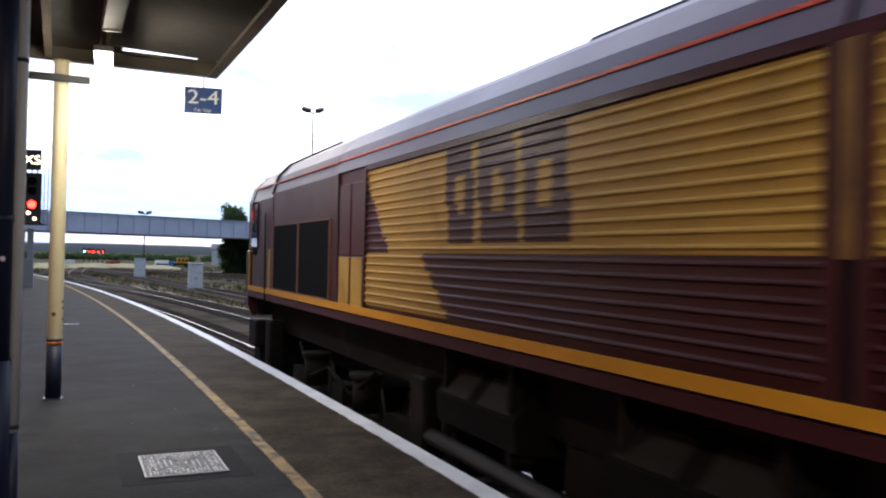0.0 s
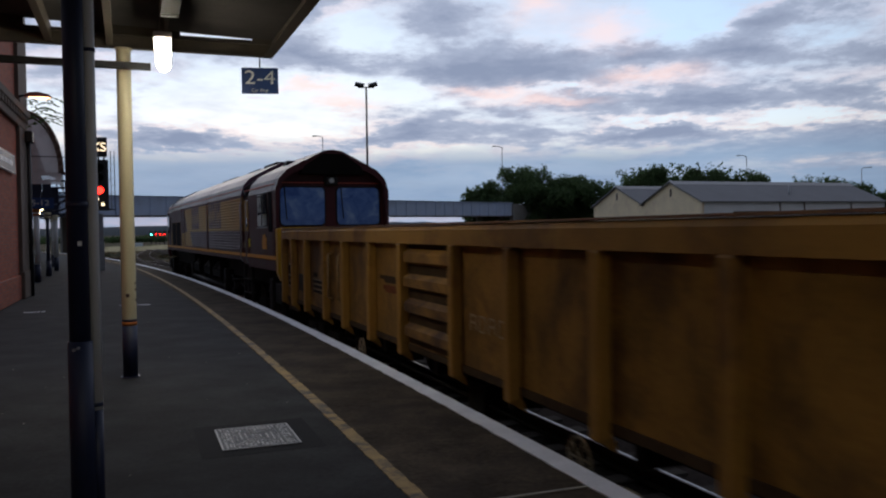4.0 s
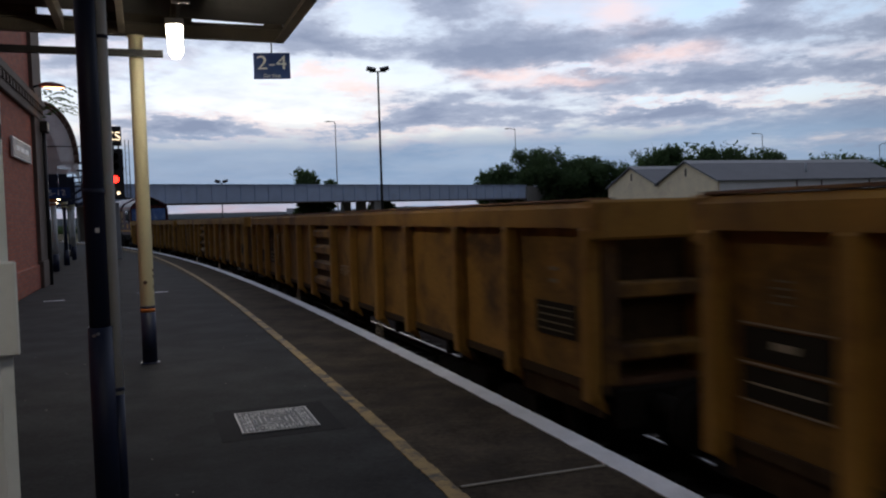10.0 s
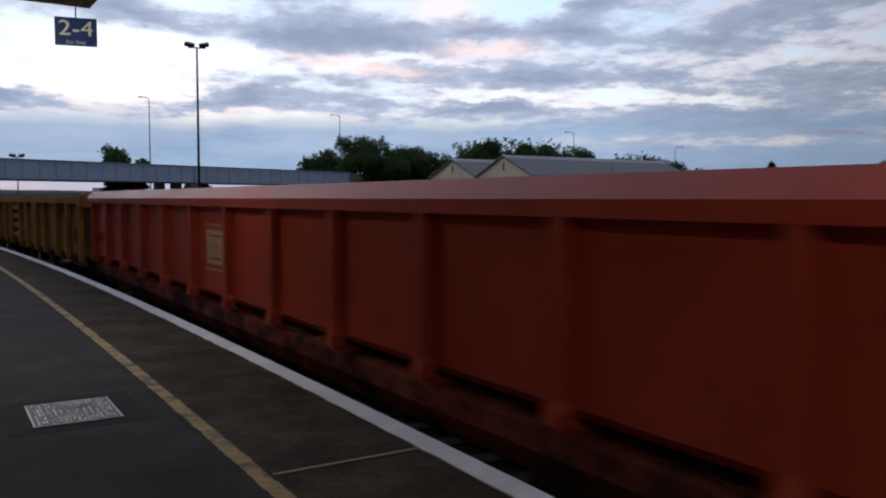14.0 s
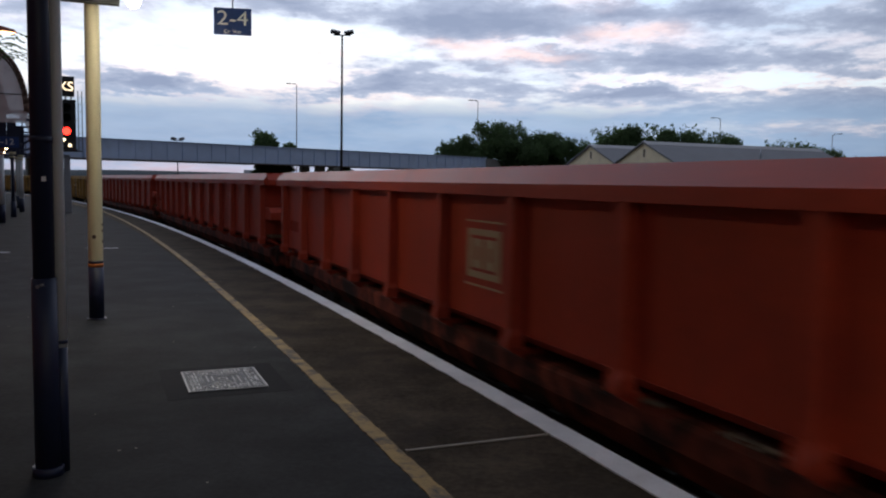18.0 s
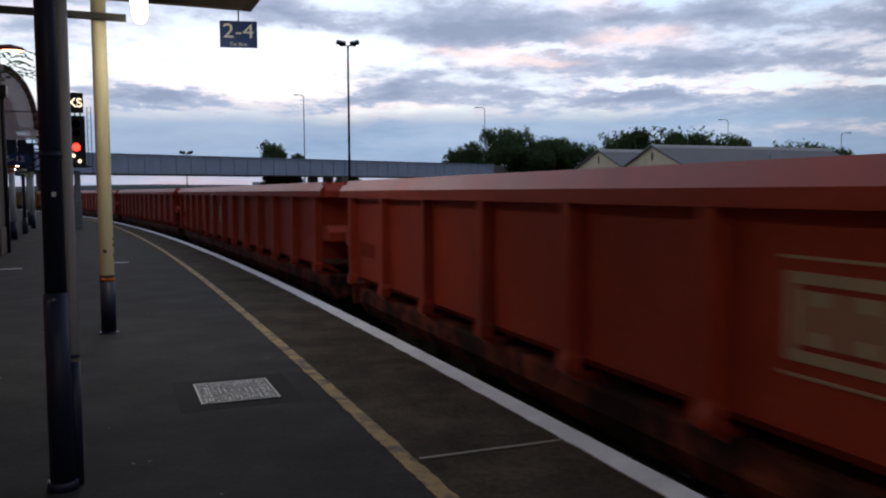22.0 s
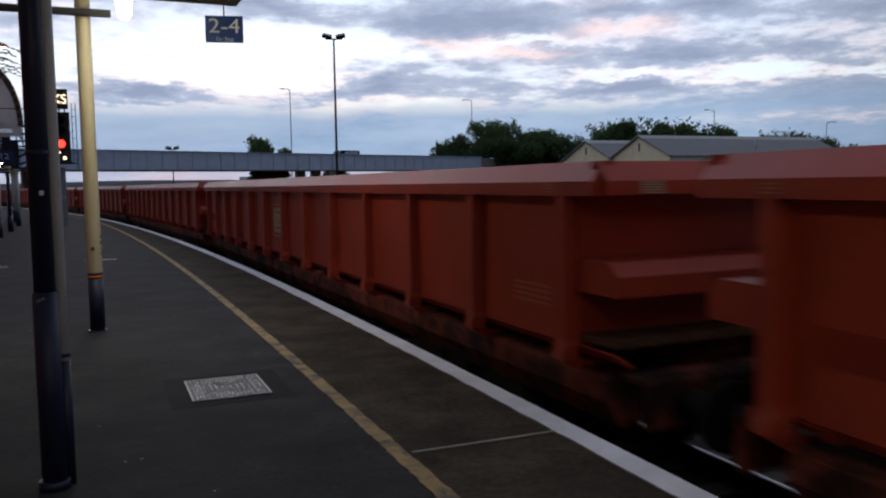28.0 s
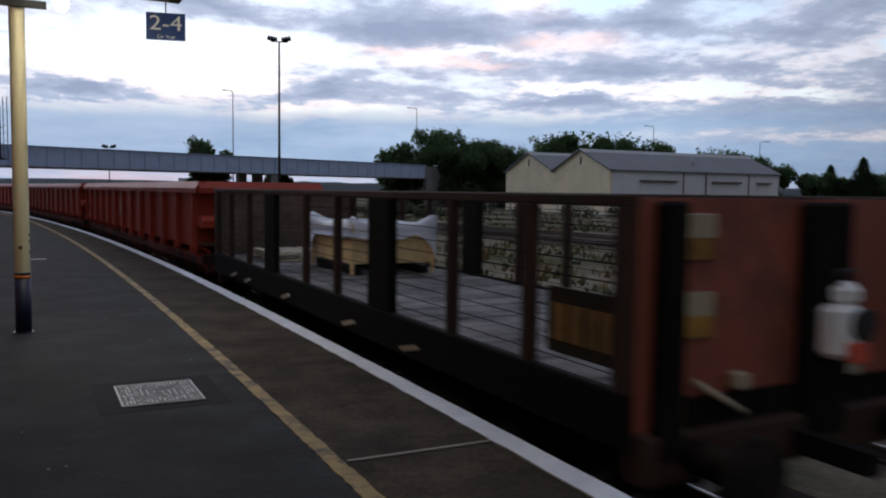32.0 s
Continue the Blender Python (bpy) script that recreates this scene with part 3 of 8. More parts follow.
def strip(bm, s0, s1, step, o0, o1, z0, z1, mi=0, ease=False):
    """A bar of rectangular section that follows the curve."""
    n = max(1, round((s1 - s0) / step))
    rings = []
    for i in range(n + 1):
        s = s0 + (s1 - s0) * i / n
        e = drift(s) if ease else 0.0
        rings.append([bm.verts.new(along(s, o + e, z)) for o, z in ((o0, z0), (o1, z0), (o1, z1), (o0, z1))])
    for a, b in zip(rings, rings[1:]):
        for k in range(4):
            f = bm.faces.new((a[k], a[(k + 1) % 4], b[(k + 1) % 4], b[k]))
            f.material_index = mi
    bm.faces.new(rings[0][::-1])
    bm.faces.new(rings[-1])
    return bm

# ---------------------------------------------------------------- ground, line and platform
def ragged_strip(bm, s0, s1, step, o0, o1, z0, z1, amp0, amp1, seed, gap=0.0, ease=0.0):
    """A painted line with uneven edges that follows the curve."""
    rnd = random.Random(seed)
    n = round((s1 - s0) / step)
    prev = None
    for i in range(n + 1):
        s = s0 + (s1 - s0) * i / n
        e = ease * min(max(0.0, s - 5.0), 40.0) ** 2
        a, b = o0 + e + rnd.uniform(-amp0, amp0), o1 + e + rnd.uniform(-amp1, amp1)
        ring = [bm.verts.new(along(s, o, z)) for o, z in ((a, z0), (b, z0), (b, z1), (a, z1))]
        if prev and rnd.random() >= gap:
            for k in range(4):
                bm.faces.new((prev[k], prev[(k + 1) % 4], ring[(k + 1) % 4], ring[k]))
        prev = ring
    return bm


def running_rails(off, z, s0, s1, group):
    for o in (off - 0.7525, off + 0.7525):
        bm = bmesh.new()
        strip(bm, s0, s1, 2.5, o - 0.070, o + 0.070, z - 0.155, z - 0.135, 0, True)
        strip(bm, s0, s1, 2.5, o - 0.010, o + 0.010, z - 0.135, z - 0.035, 0, True)
        strip(bm, s0, s1, 2.5, o - 0.036, o + 0.036, z - 0.035, z, 0, True)
        strip(bm, s0, s1, 2.5, o - 0.013, o + 0.013, z - 0.002, z + 0.003, 1, True)
        tagged(part("rail", bm, [M_RAIL, M_RAILTOP]), "worn steel running rail with a bright head", "rail", group=group, kind="structure")
    bm = bmesh.new()
    s = s0
    while s < s1:
        m = frame_at(s, off + drift(s), z - 0.155)
        box(bm, -0.125, 0.125, -1.28, 1.28, -0.12, 0.0, m)
        s += 0.68
    tagged(part("sleepers", bm, M_SLEEPER), "weathered grey-brown sleepers in the ballast", "sleepers", kind="stuff")


def yard_curve(s, way):
    """How far from the platform edge a diverging yard track lies."""
    off, start, bend = way
    return off + bend * max(0.0, s - start) ** 2


WAYS = ((5.75, 58.0, 0.0037), (10.4, 30.0, 0.0016), (5.75, 84.0, 0.0040))


def bent_strip(bm, way, s0, s1, step, o0, o1, z0, z1, mi=0):
    n = round((s1 - s0) / step)
    prev = None
    for i in range(n + 1):
        s = s0 + (s1 - s0) * i / n
        ring = [bm.verts.new(along(s, yard_curve(s, way) + o, z)) for o, z in ((o0, z0), (o1, z0), (o1, z1), (o0, z1))]
        for k in range(4) if prev else ():
            f = bm.faces.new((prev[k], prev[(k + 1) % 4], ring[(k + 1) % 4], ring[k]))
            f.material_index = mi
        prev = ring
    return bm


def diverging_track():
    for k, way in enumerate(WAYS):
        s0, d = way[1] + 2, -0.004 * k
        bm = bmesh.new()
        bent_strip(bm, way, s0, 160, 2.5, -1.6, 1.6, -1.6, -1.195 + d)
        tagged(part("yard_ballast", bm, M_YARDBALLAST), "weedy ballast under the diverging yard track", "ballast", kind="structure")
        for o in (-0.7525, 0.7525):
            bm = bmesh.new()
            bent_strip(bm, way, s0, 160, 2.5, o - 0.010, o + 0.010, -1.22, -1.045 + d)
            bent_strip(bm, way, s0, 160, 2.5, o - 0.036, o + 0.036, -1.045 + d, -1.01 + d, 1)
            tagged(part("rail", bm, [M_RAIL, M_RAIL]), "worn steel rail curving away into the yard", "rail", group="rails of the yard tracks", kind="structure")


def yard_grass():
    """Tufts of dry and green grass between the yard tracks."""
    rnd = random.Random(44)
    for name, n, m, tall, lab in (("dry_grass", 5200, M_STRAW, 0.28, "tufts of dry yellow grass between the yard tracks"), ("green_weeds", 3600, M_SCRUB, 0.26, "patches of low green weeds between the yard tracks")):
        bm = bmesh.new()
        for _ in range(n):
            s, off = rnd.uniform(14, 165), 7.6 + 62 * rnd.random() ** 1.4
            near = [abs(off - yard_curve(s, w)) for w in WAYS if s > w[1]] + [abs(off - 26.0), abs(off - 31.0)]
            p = along(s, off, -1.31)
            if min(near) < 1.5 or noise.noise(p * (0.09 if m is M_STRAW else 0.13)) < -0.05:
                continue
            for _ in range(5):
                a, h = rnd.uniform(0, 6.3), tall * rnd.uniform(0.4, 1.2)
                d = Vector((math.cos(a), math.sin(a), 0))
                c = p + d * rnd.uniform(0, 0.35)
                w = Vector((-d.y, d.x, 0)) * rnd.uniform(0.05, 0.14)
                bm.faces.new([bm.verts.new(q) for q in (c - w, c + w, c + d * h * 0.5 + Vector((0, 0, h)))])
        tagged(part(name, bm, m), lab, "grass", kind="stuff")


def setting():
    bm = bmesh.new()
    bmesh.ops.create_grid(bm, x_segments=80, y_segments=80, size=2500)
    for v in bm.verts:
        v.co.z = -1.30
    tagged(part("ground", bm, M_GROUND), "rough yard ground of grass, gravel and bare earth", "ground", kind="structure")
    bm = bmesh.new()
    strip(bm, -60, 170, 3, 0.30, 3.4, -1.50, -1.09, 0, True)
    tagged(part("ballast", bm, M_BALLAST), "grey-brown stone ballast under the running line", "ballast", kind="structure")
    bm = bmesh.new()
    strip(bm, -60, 170, 3, 3.4, 4.6, -1.50, -1.13, 0, True)
    tagged(part("cess", bm, M_YARDBALLAST), "trodden gravel strip beside the running line", "gravel", kind="structure")
    running_rails(TRACK_OFF, RAIL_Z, -60, 150, "rails of the running line")
    for k, (off, s0, s1) in enumerate(((5.9, -40, 165), (26.0, 20, 165), (31.0, 30, 165))):
        bm = bmesh.new()
        strip(bm, s0, s1, 4, off - 1.6, off + 1.6, -1.6, -1.20 - 0.01 * k)
        tagged(part("yard_ballast", bm, M_YARDBALLAST), "thin weedy ballast under a yard track", "ballast", kind="structure")
        running_rails(off, -1.02 - 0.01 * k, s0, s1, "rails of the yard tracks")
    # the tarmac, the coping slabs and the painted lines
    bm = bmesh.new()
    strip(bm, -30, 110, 1.5, -9.5, -1.27, -1.4, 0.0)
    tagged(part("platform", bm, M_TARMAC), "dark worn tarmac platform surface", "platform", kind="structure")
    bm = bmesh.new()
    strip(bm, -30, 110, 1.5, -1.27, -0.08, -1.4, -0.05)
    wall = tagged(part("platform_wall", bm, M_MORTAR), "platform face wall carrying concrete coping slabs", "platform wall", kind="structure")
    s, rnd = -6.14, random.Random(2)
    pitch = 1.48
    k = 0
    while s < 70:
        bm = bmesh.new()
        strip(bm, s + 0.002, s + pitch - 0.002, 0.75, -1.27, 0.0, -0.06, -0.004 + rnd.uniform(-0.003, 0.002))
        part("slab", bm, M_SLAB, wall)
        s += pitch
        k += 1
    bm = bmesh.new()
    strip(bm, s, 110, 1.5, -1.27, 0.0, -0.06, -0.004)
    strip(bm, -30, -6.14, 1.5, -1.27, 0.0, -0.06, -0.004)
    part("coping", bm, M_SLAB, wall)
    bm = bmesh.new()
    ragged_strip(bm, -6, 108, 0.16, -0.168, 0.004, -0.03, 0.004, 0.010, 0.002, 5)
    tagged(part("white_edge_line", bm, M_WHITE_LINE), "white painted platform edge line with worn inner edge", "line", kind="structure")
    bm = bmesh.new()
    ragged_strip(bm, -6, 100, 0.055, -1.278, -1.176, -0.02, 0.006, 0.006, 0.006, 6, 0.0, 0.0003)
    tagged(part("yellow_line", bm, M_YELLOW_LINE), "worn yellow painted safety line", "line", kind="structure")
    bm = bmesh.new()
    for s0, w in ((5.70, 0.012),):
        m = frame_at(s0, 0, 0)
        box(bm, -w, w, 0.17, 1.15, -0.004, 0.004, m)
    tagged(part("slab_joint", bm, M_JOINT), "pale mortar joints across the coping", "joint", kind="structure")
    bm = bmesh.new()
    for s0, o0, o1, w in ((21.3, -2.85, -2.62, 0.05), (21.2, -2.50, -2.2, 0.05), (20.6, -4.75, -4.35, 0.05)):
        m = frame_at(s0, 0, 0)
        box(bm, -w, w, -o1, -o0, -0.01, 0.004, m)
    tagged(part("painted_dash", bm, M_WHITE_LINE), "worn white painted dashes on the tarmac", "line", kind="structure")
    # old gum spots and specks on the tarmac
    bm = bmesh.new()
    rnd = random.Random(17)
    for k in range(55):
        m = frame_at(rnd.uniform(3.0, 20.0), rnd.uniform(-4.6, -1.35), 0.0)
        r = rnd.uniform(0.005, 0.013)
        cyl(bm, m @ Vector((0, 0, -0.004)), m @ Vector((0, 0, 0.0022)), r, r * 0.8, seg=7)
    tagged(part("gum_spots", bm, M_JOINT), "old pale gum spots trodden into the tarmac", "spots", kind="stuff")
    # dark patches of newer tarmac
    bm = bmesh.new()
    box(bm, -0.50, 0.50, -0.46, 0.45, -0.02, 0.0015, frame_at(7.82, -1.94, 0))
    tagged(part("tarmac_patch", bm, M_PATCH), "darker tarmac patch round the access cover", "patch", kind="structure")
    cover()


def cover():
    """The cast access cover let into the platform."""
    m = frame_at(7.815, -1.935, 0.004)
    th = thing("access_cover", "pale worn cast-metal access cover set in the tarmac", "cover", m)
    L, W = 0.34, 0.295
    bm = bmesh.new()
    box(bm, -L, L, -W, W, -0.02, 0.002)
    part("plate", bm, M_COVERDARK, th)
    bm = bmesh.new()
    for a, b, c, d in ((-L, L, -W, -W + 0.013), (-L, L, W - 0.013, W), (-L, -L + 0.012, -W + 0.013, W - 0.013), (L - 0.012, L, -W + 0.013, W - 0.013)):
        box(bm, a, b, c, d, 0.0, 0.007)
    part("frame", bm, M_COVER, th)
    bm = bmesh.new()
    for y in (-0.20, 0.20):
        for k in range(5):
            box(bm, -L + 0.05 + k * 0.12, -L + 0.135 + k * 0.12, y - 0.006, y + 0.006, 0.0, 0.008)
    for r in (0.035, 0.085, 0.125):
        t = 0.011
        for a, b, c, d in ((-r, r * 0.5, -r, -r + t), (-r * 0.5, r, r - t, r), (-r, -r + t, -r * 0.6, r), (r - t, r, -r, r * 0.6)):
            box(bm, a * 1.25, b * 1.25, c, d, 0.0, 0.008)
    rnd = random.Random(11)
    for i in range(22):
        for j in range(18):
            x, y = -L + 0.045 + i * 0.0285, -W + 0.045 + j * 0.0295
            if max(abs(x) / 1.25, abs(y)) < 0.14 or abs(abs(y) - 0.20) < 0.012 or rnd.random() < 0.22:
                continue
            if rnd.random() < 0.5:
                box(bm, x - 0.012, x + 0.016, y - 0.007, y + 0.007, 0.0, 0.0075)
            else:
                box(bm, x - 0.006, x + 0.006, y - 0.013, y + 0.016, 0.0, 0.0075)
    tagged(part("tread", bm, M_COVER, th), kind="stuff")


setting()
diverging_track()


# ---------------------------------------------------------------- the station
ROW = -3.0


def canopy():
    # corrugated sheet, its ridges running across the platform
    bm = bmesh.new()
    prev, step = None, 0.0375
    n = round((11.28 + 13.0) / step)
    for i in range(n + 1):
        s = 11.28 - i * step
        dz = 0.018 * math.cos(i * math.pi / 2)
        ring = [bm.verts.new(along(s, o, 3.93 + dz + up + e)) for o, up, e in ((-1.14, 0, 0), (-5.05, 0.10, 0), (-5.05, 0.10, 0.012), (-1.14, 0, 0.012))]
        if prev:
            for k in range(4):
                bm.faces.new((prev[k], prev[(k + 1) % 4], ring[(k + 1) % 4], ring[k]))
        prev = ring
    roof = tagged(part("canopy_roof", bm, M_CANOPY), "dark corrugated sheet canopy roof on painted steel beams", "canopy", kind="structure")
    m_end = frame_at(11.2, 0, 0)
    bm = bmesh.new()
    box(bm, -0.05, 0.05, 1.20, 9.2, 3.715, 3.73, m_end)
    box(bm, -0.006, 0.006, 1.20, 9.2, 3.73, 3.855, m_end)
    box(bm, -0.05, 0.05, 1.20, 9.2, 3.855, 3.87, m_end)
    for y0, y1 in ((1.20, 1.42), (2.24, 3.49), (3.86, 9.2)):
        box(bm, -0.012, 0.012, y0, y1, 3.87, 4.06, m_end)
    box(bm, -0.010, 0.010, 1.20, 9.2, 3.87, 3.903, m_end)
    part("end_beam", bm, M_BEAM, roof, "dull brown-painted steel end beam of the canopy")
    bm = bmesh.new()
    strip(bm, -13, 11.26, 0.8, -1.20, -1.185, 3.715, 3.90)
    strip(bm, -13, 11.26, 0.8, -1.30, -1.20, 3.715, 3.73)
    part("edge_beam", bm, M_BEAM, roof, "dull brown-painted edge beam over the platform edge")
    for o in (-2.46, -3.0, -3.62, -4.4):
        bm = bmesh.new()
        strip(bm, -13, 11.19, 0.8, o - 0.035, o + 0.035, 3.74, 3.91)
        part("purlin", bm, M_BEAM, roof)
    for s in (5.98, 0.78, -4.4, -9.6):
        bm = bmesh.new()
        m = frame_at(s, 0, 0)
        box(bm, -0.04, 0.04, 1.20, 5.05, 3.66, 3.73, m)
        part("cross_beam", bm, M_BEAM, roof)
    # cable tray hung under the beam
    m = frame_at(10.95, 0, 0)
    th = thing("cable_tray", "dark steel cable tray hung under the canopy", "cable tray", Matrix())
    bm = bmesh.new()
    box(bm, -0.04, 0.04, 2.58, 6.5, 3.44, 3.51, m)
    part("tray", bm, M_BLACK, th)
    for y in (3.34, 4.7):
        bm = bmesh.new()
        box(bm, -0.012, 0.012, y - 0.012, y + 0.012, 3.40, 3.74, m)
        box(bm, -0.05, 0.05, y - 0.06, y + 0.06, 3.40, 3.44, m)
        box(bm, -0.04, 0.04, y - 0.06, y + 0.06, 3.715, 3.74, m)
        part("hanger", bm, M_BLACK, th)


def tube_light():
    m = pose(-3.36, 7.91, 3.35, 0, 0, 112.6)
    th = thing("canopy_light", "lit white tube light fixed under the canopy beam", "light", m, group="lit canopy lights")
    bm = bmesh.new()
    box(bm, -0.52, 0.83, -0.085, 0.085, 0.10, 0.16, bevel=0.012)
    part("tray", bm, M_WHITE, th)
    bm = bmesh.new()
    rings = []
    for x, k in ((-0.505, 0.72), (-0.49, 0.9), (-0.45, 1.0), (0.76, 1.0), (0.80, 0.9), (0.815, 0.72)):
        rings.append([bm.verts.new((x, 0.074 * k * math.cos(a), 0.10 + 0.085 * k * math.sin(a))) for a in [math.pi + j * math.pi / 12 for j in range(13)]])
    for a, b in zip(rings, rings[1:]):
        for j in range(12):
            bm.faces.new((a[j], a[j + 1], b[j + 1], b[j]))
    bm.faces.new(rings[0][::-1]), bm.faces.new(rings[-1])
    part("diffuser", bm, M_LAMP, th, "glowing white rounded diffuser")
    for x in (-0.35, 0.5):
        bm = bmesh.new()
        box(bm, x - 0.02, x + 0.02, -0.02, 0.02, 0.16, 0.40)
        part("stem", bm, M_BEAM, th)
    for s in (0.8, -4.4):
        copy_thing(th, frame_at(s, -2.46, 3.35))
    m = frame_at(8.6, -2.46, 3.60)
    th = thing("canopy_light", "unlit tube light fixed under the canopy beam", "light", m)
    bm = bmesh.new()
    box(bm, -0.70, 0.66, -0.085, 0.085, 0.02, 0.14, bevel=0.01)
    part("tray", bm, M_BEAM, th)
    bm = bmesh.new()
    box(bm, 0.55, 0.58, -0.08, 0.08, 0.0, 0.02)
    part("clip", bm, M_WHITE, th)


def cream_post():
    th = thing("canopy_post", "cream steel canopy post with black base and orange band", "post", pose(-4.262, 8.947, 0))
    bm = bmesh.new()
    cyl(bm, (0, 0, 0.655), (0, 0, 3.715), 0.078, seg=24, caps=False)
    part("shaft", bm, M_CREAM, th)
    bm = bmesh.new()
    cyl(bm, (0, 0, 0.0), (0, 0, 0.59), 0.081, seg=24)
    cyl(bm, (0, 0, 0.63), (0, 0, 0.66), 0.081, seg=24)
    cyl(bm, (0, 0, 0.0), (0, 0, 0.012), 0.105, seg=24)
    part("base", bm, M_NAVY, th, "black painted base")
    bm = bmesh.new()
    cyl(bm, (0, 0, 0.59), (0, 0, 0.63), 0.0815, seg=24)
    part("band", bm, M_ORANGE, th, "orange band")
    bm = bmesh.new()
    cyl(bm, (0, 0, 3.70), (0, 0, 3.716), 0.095, seg=20)
    part("cap", bm, M_CREAM, th)
    bm = bmesh.new()
    cyl(bm, (0.02, -0.07, 0.93), (0.02, -0.082, 0.93), 0.022, seg=12)
    part("bolt", bm, M_STONE, th, "rusty bolt")
    for z in (0.86, 0.98, 1.05):
        bm = bmesh.new()
        box(bm, 0.074, 0.083, -0.01, 0.01, z, z + 0.03)
        part("clip", bm, M_STONE, th)


def navy_post():
    th = thing("navy_post", "dark navy steel post with thicker lower sleeve", "post", pose(-2.262, 4.162, 0))
    bm = bmesh.new()
    cyl(bm, (0, 0, 1.05), (0, 0, 3.66), 0.053, seg=24)
    part("shaft", bm, M_NAVY, th)
    bm = bmesh.new()
    cyl(bm, (0, 0, 0.0), (0, 0, 1.06), 0.063, seg=24)
    cyl(bm, (0, 0, 0.0), (0, 0, 0.05), 0.078, seg=24)
    part("sleeve", bm, M_NAVY, th, "navy lower sleeve")
    bm = bmesh.new()
    cyl(bm, (0, 0, 1.765), (0, 0, 1.80), 0.057, seg=24)
    part("collar", bm, M_NAVY, th)
    bm = bmesh.new()
    cyl(bm, (0.022, -0.056, 1.03), (0.024, -0.074, 1.03), 0.008, seg=8)
    cyl(bm, (0.0, -0.058, 1.02), (0.0, -0.072, 1.02), 0.009, seg=8)
    part("bolt", bm, M_GALV, th)
    bm = bmesh.new()
    box(bm, -0.011, 0.011, -0.0555, -0.0525, 1.565, 1.59, Matrix.Rotation(radians(38), 4, "Z"))
    part("sticker", bm, M_LETTER, th, "small torn white sticker")
    # pipe that runs down beside the post
    th = thing("rain_pipe", "white-painted rain pipe beside the navy post with dark lower end", "pipe", pose(-2.262 + 0.048, 4.162 + 0.068, 0))
    bm = bmesh.new()
    cyl(bm, (0, 0, 0.68), (0, 0, 3.66), 0.031, seg=16)
    part("pipe", bm, M_WHITE, th)
    bm = bmesh.new()
    cyl(bm, (0, 0, 0.0), (0, 0, 0.68), 0.0315, seg=16)
    part("lower_pipe", bm, M_NAVY, th, "dark painted lower pipe")
    for z in (0.70, 2.6):
        bm = bmesh.new()
        cyl(bm, (0, 0, z), (0, 0, z + 0.02), 0.034, seg=16)
        part("clip", bm, M_NAVY, th)


def white_post():
    m = pose(-1.222, 1.645, 0, 0, 0, 33)
    th = thing("white_post", "white canopy post with chipped and peeling paint", "post", m)
    bm = bmesh.new()
    box(bm, -0.10, 0.10, -0.012, 0.012, 0.0, 3.66)
    box(bm, 0.06, 0.075, -0.06, 0.012, 0.0, 3.66)
    box(bm, -0.10, -0.085, -0.06, 0.06, 0.0, 3.66)
    part("shaft", bm, M_PEEL, th)
    bm = bmesh.new()
    box(bm, 0.03, 0.115, -0.045, -0.008, 1.33, 1.535, bevel=0.004)
    part("plate", bm, M_PEEL, th, "screwed-on white plate with chipped edge")


def car_stop_sign():
    c = (along(11.22, -1.54) + along(11.22, -1.14)) / 2
    h = EDGE_TURN + 11.2 / EDGE_R
    m = Matrix.Translation((c.x, c.y, 3.435)) @ Matrix.Rotation(h - radians(13), 4, "Z") @ Matrix.Rotation(radians(90), 4, "X")
    th = thing("car_stop_sign", "blue enamel sign hung from the canopy with white figures", "sign", m)
    bm = bmesh.new()
    box(bm, -0.215, 0.215, -0.155, 0.155, -0.012, 0.0, bevel=0.003)
    part("panel", bm, M_SIGN, th)
    text_part("lettering", "2-4", 0.235, Matrix.Translation((0, 0.03, 0.0015)) @ Matrix.Diagonal((1.18, 1, 1, 1)), M_LETTER, th, "white figures")
    text_part("words", "Car Stop", 0.055, Matrix.Translation((0, -0.115, 0.0015)), M_LETTER, th, "small white words")
    bm = bmesh.new()
    cyl(bm, (0.0, 0.12, -0.02), (0.0, 0.29, -0.02), 0.008, seg=8)
    cyl(bm, (0.0, 0.10, -0.02), (0.0, 0.14, -0.02), 0.016, seg=8)
    part("hanger", bm, M_BLACK, th)


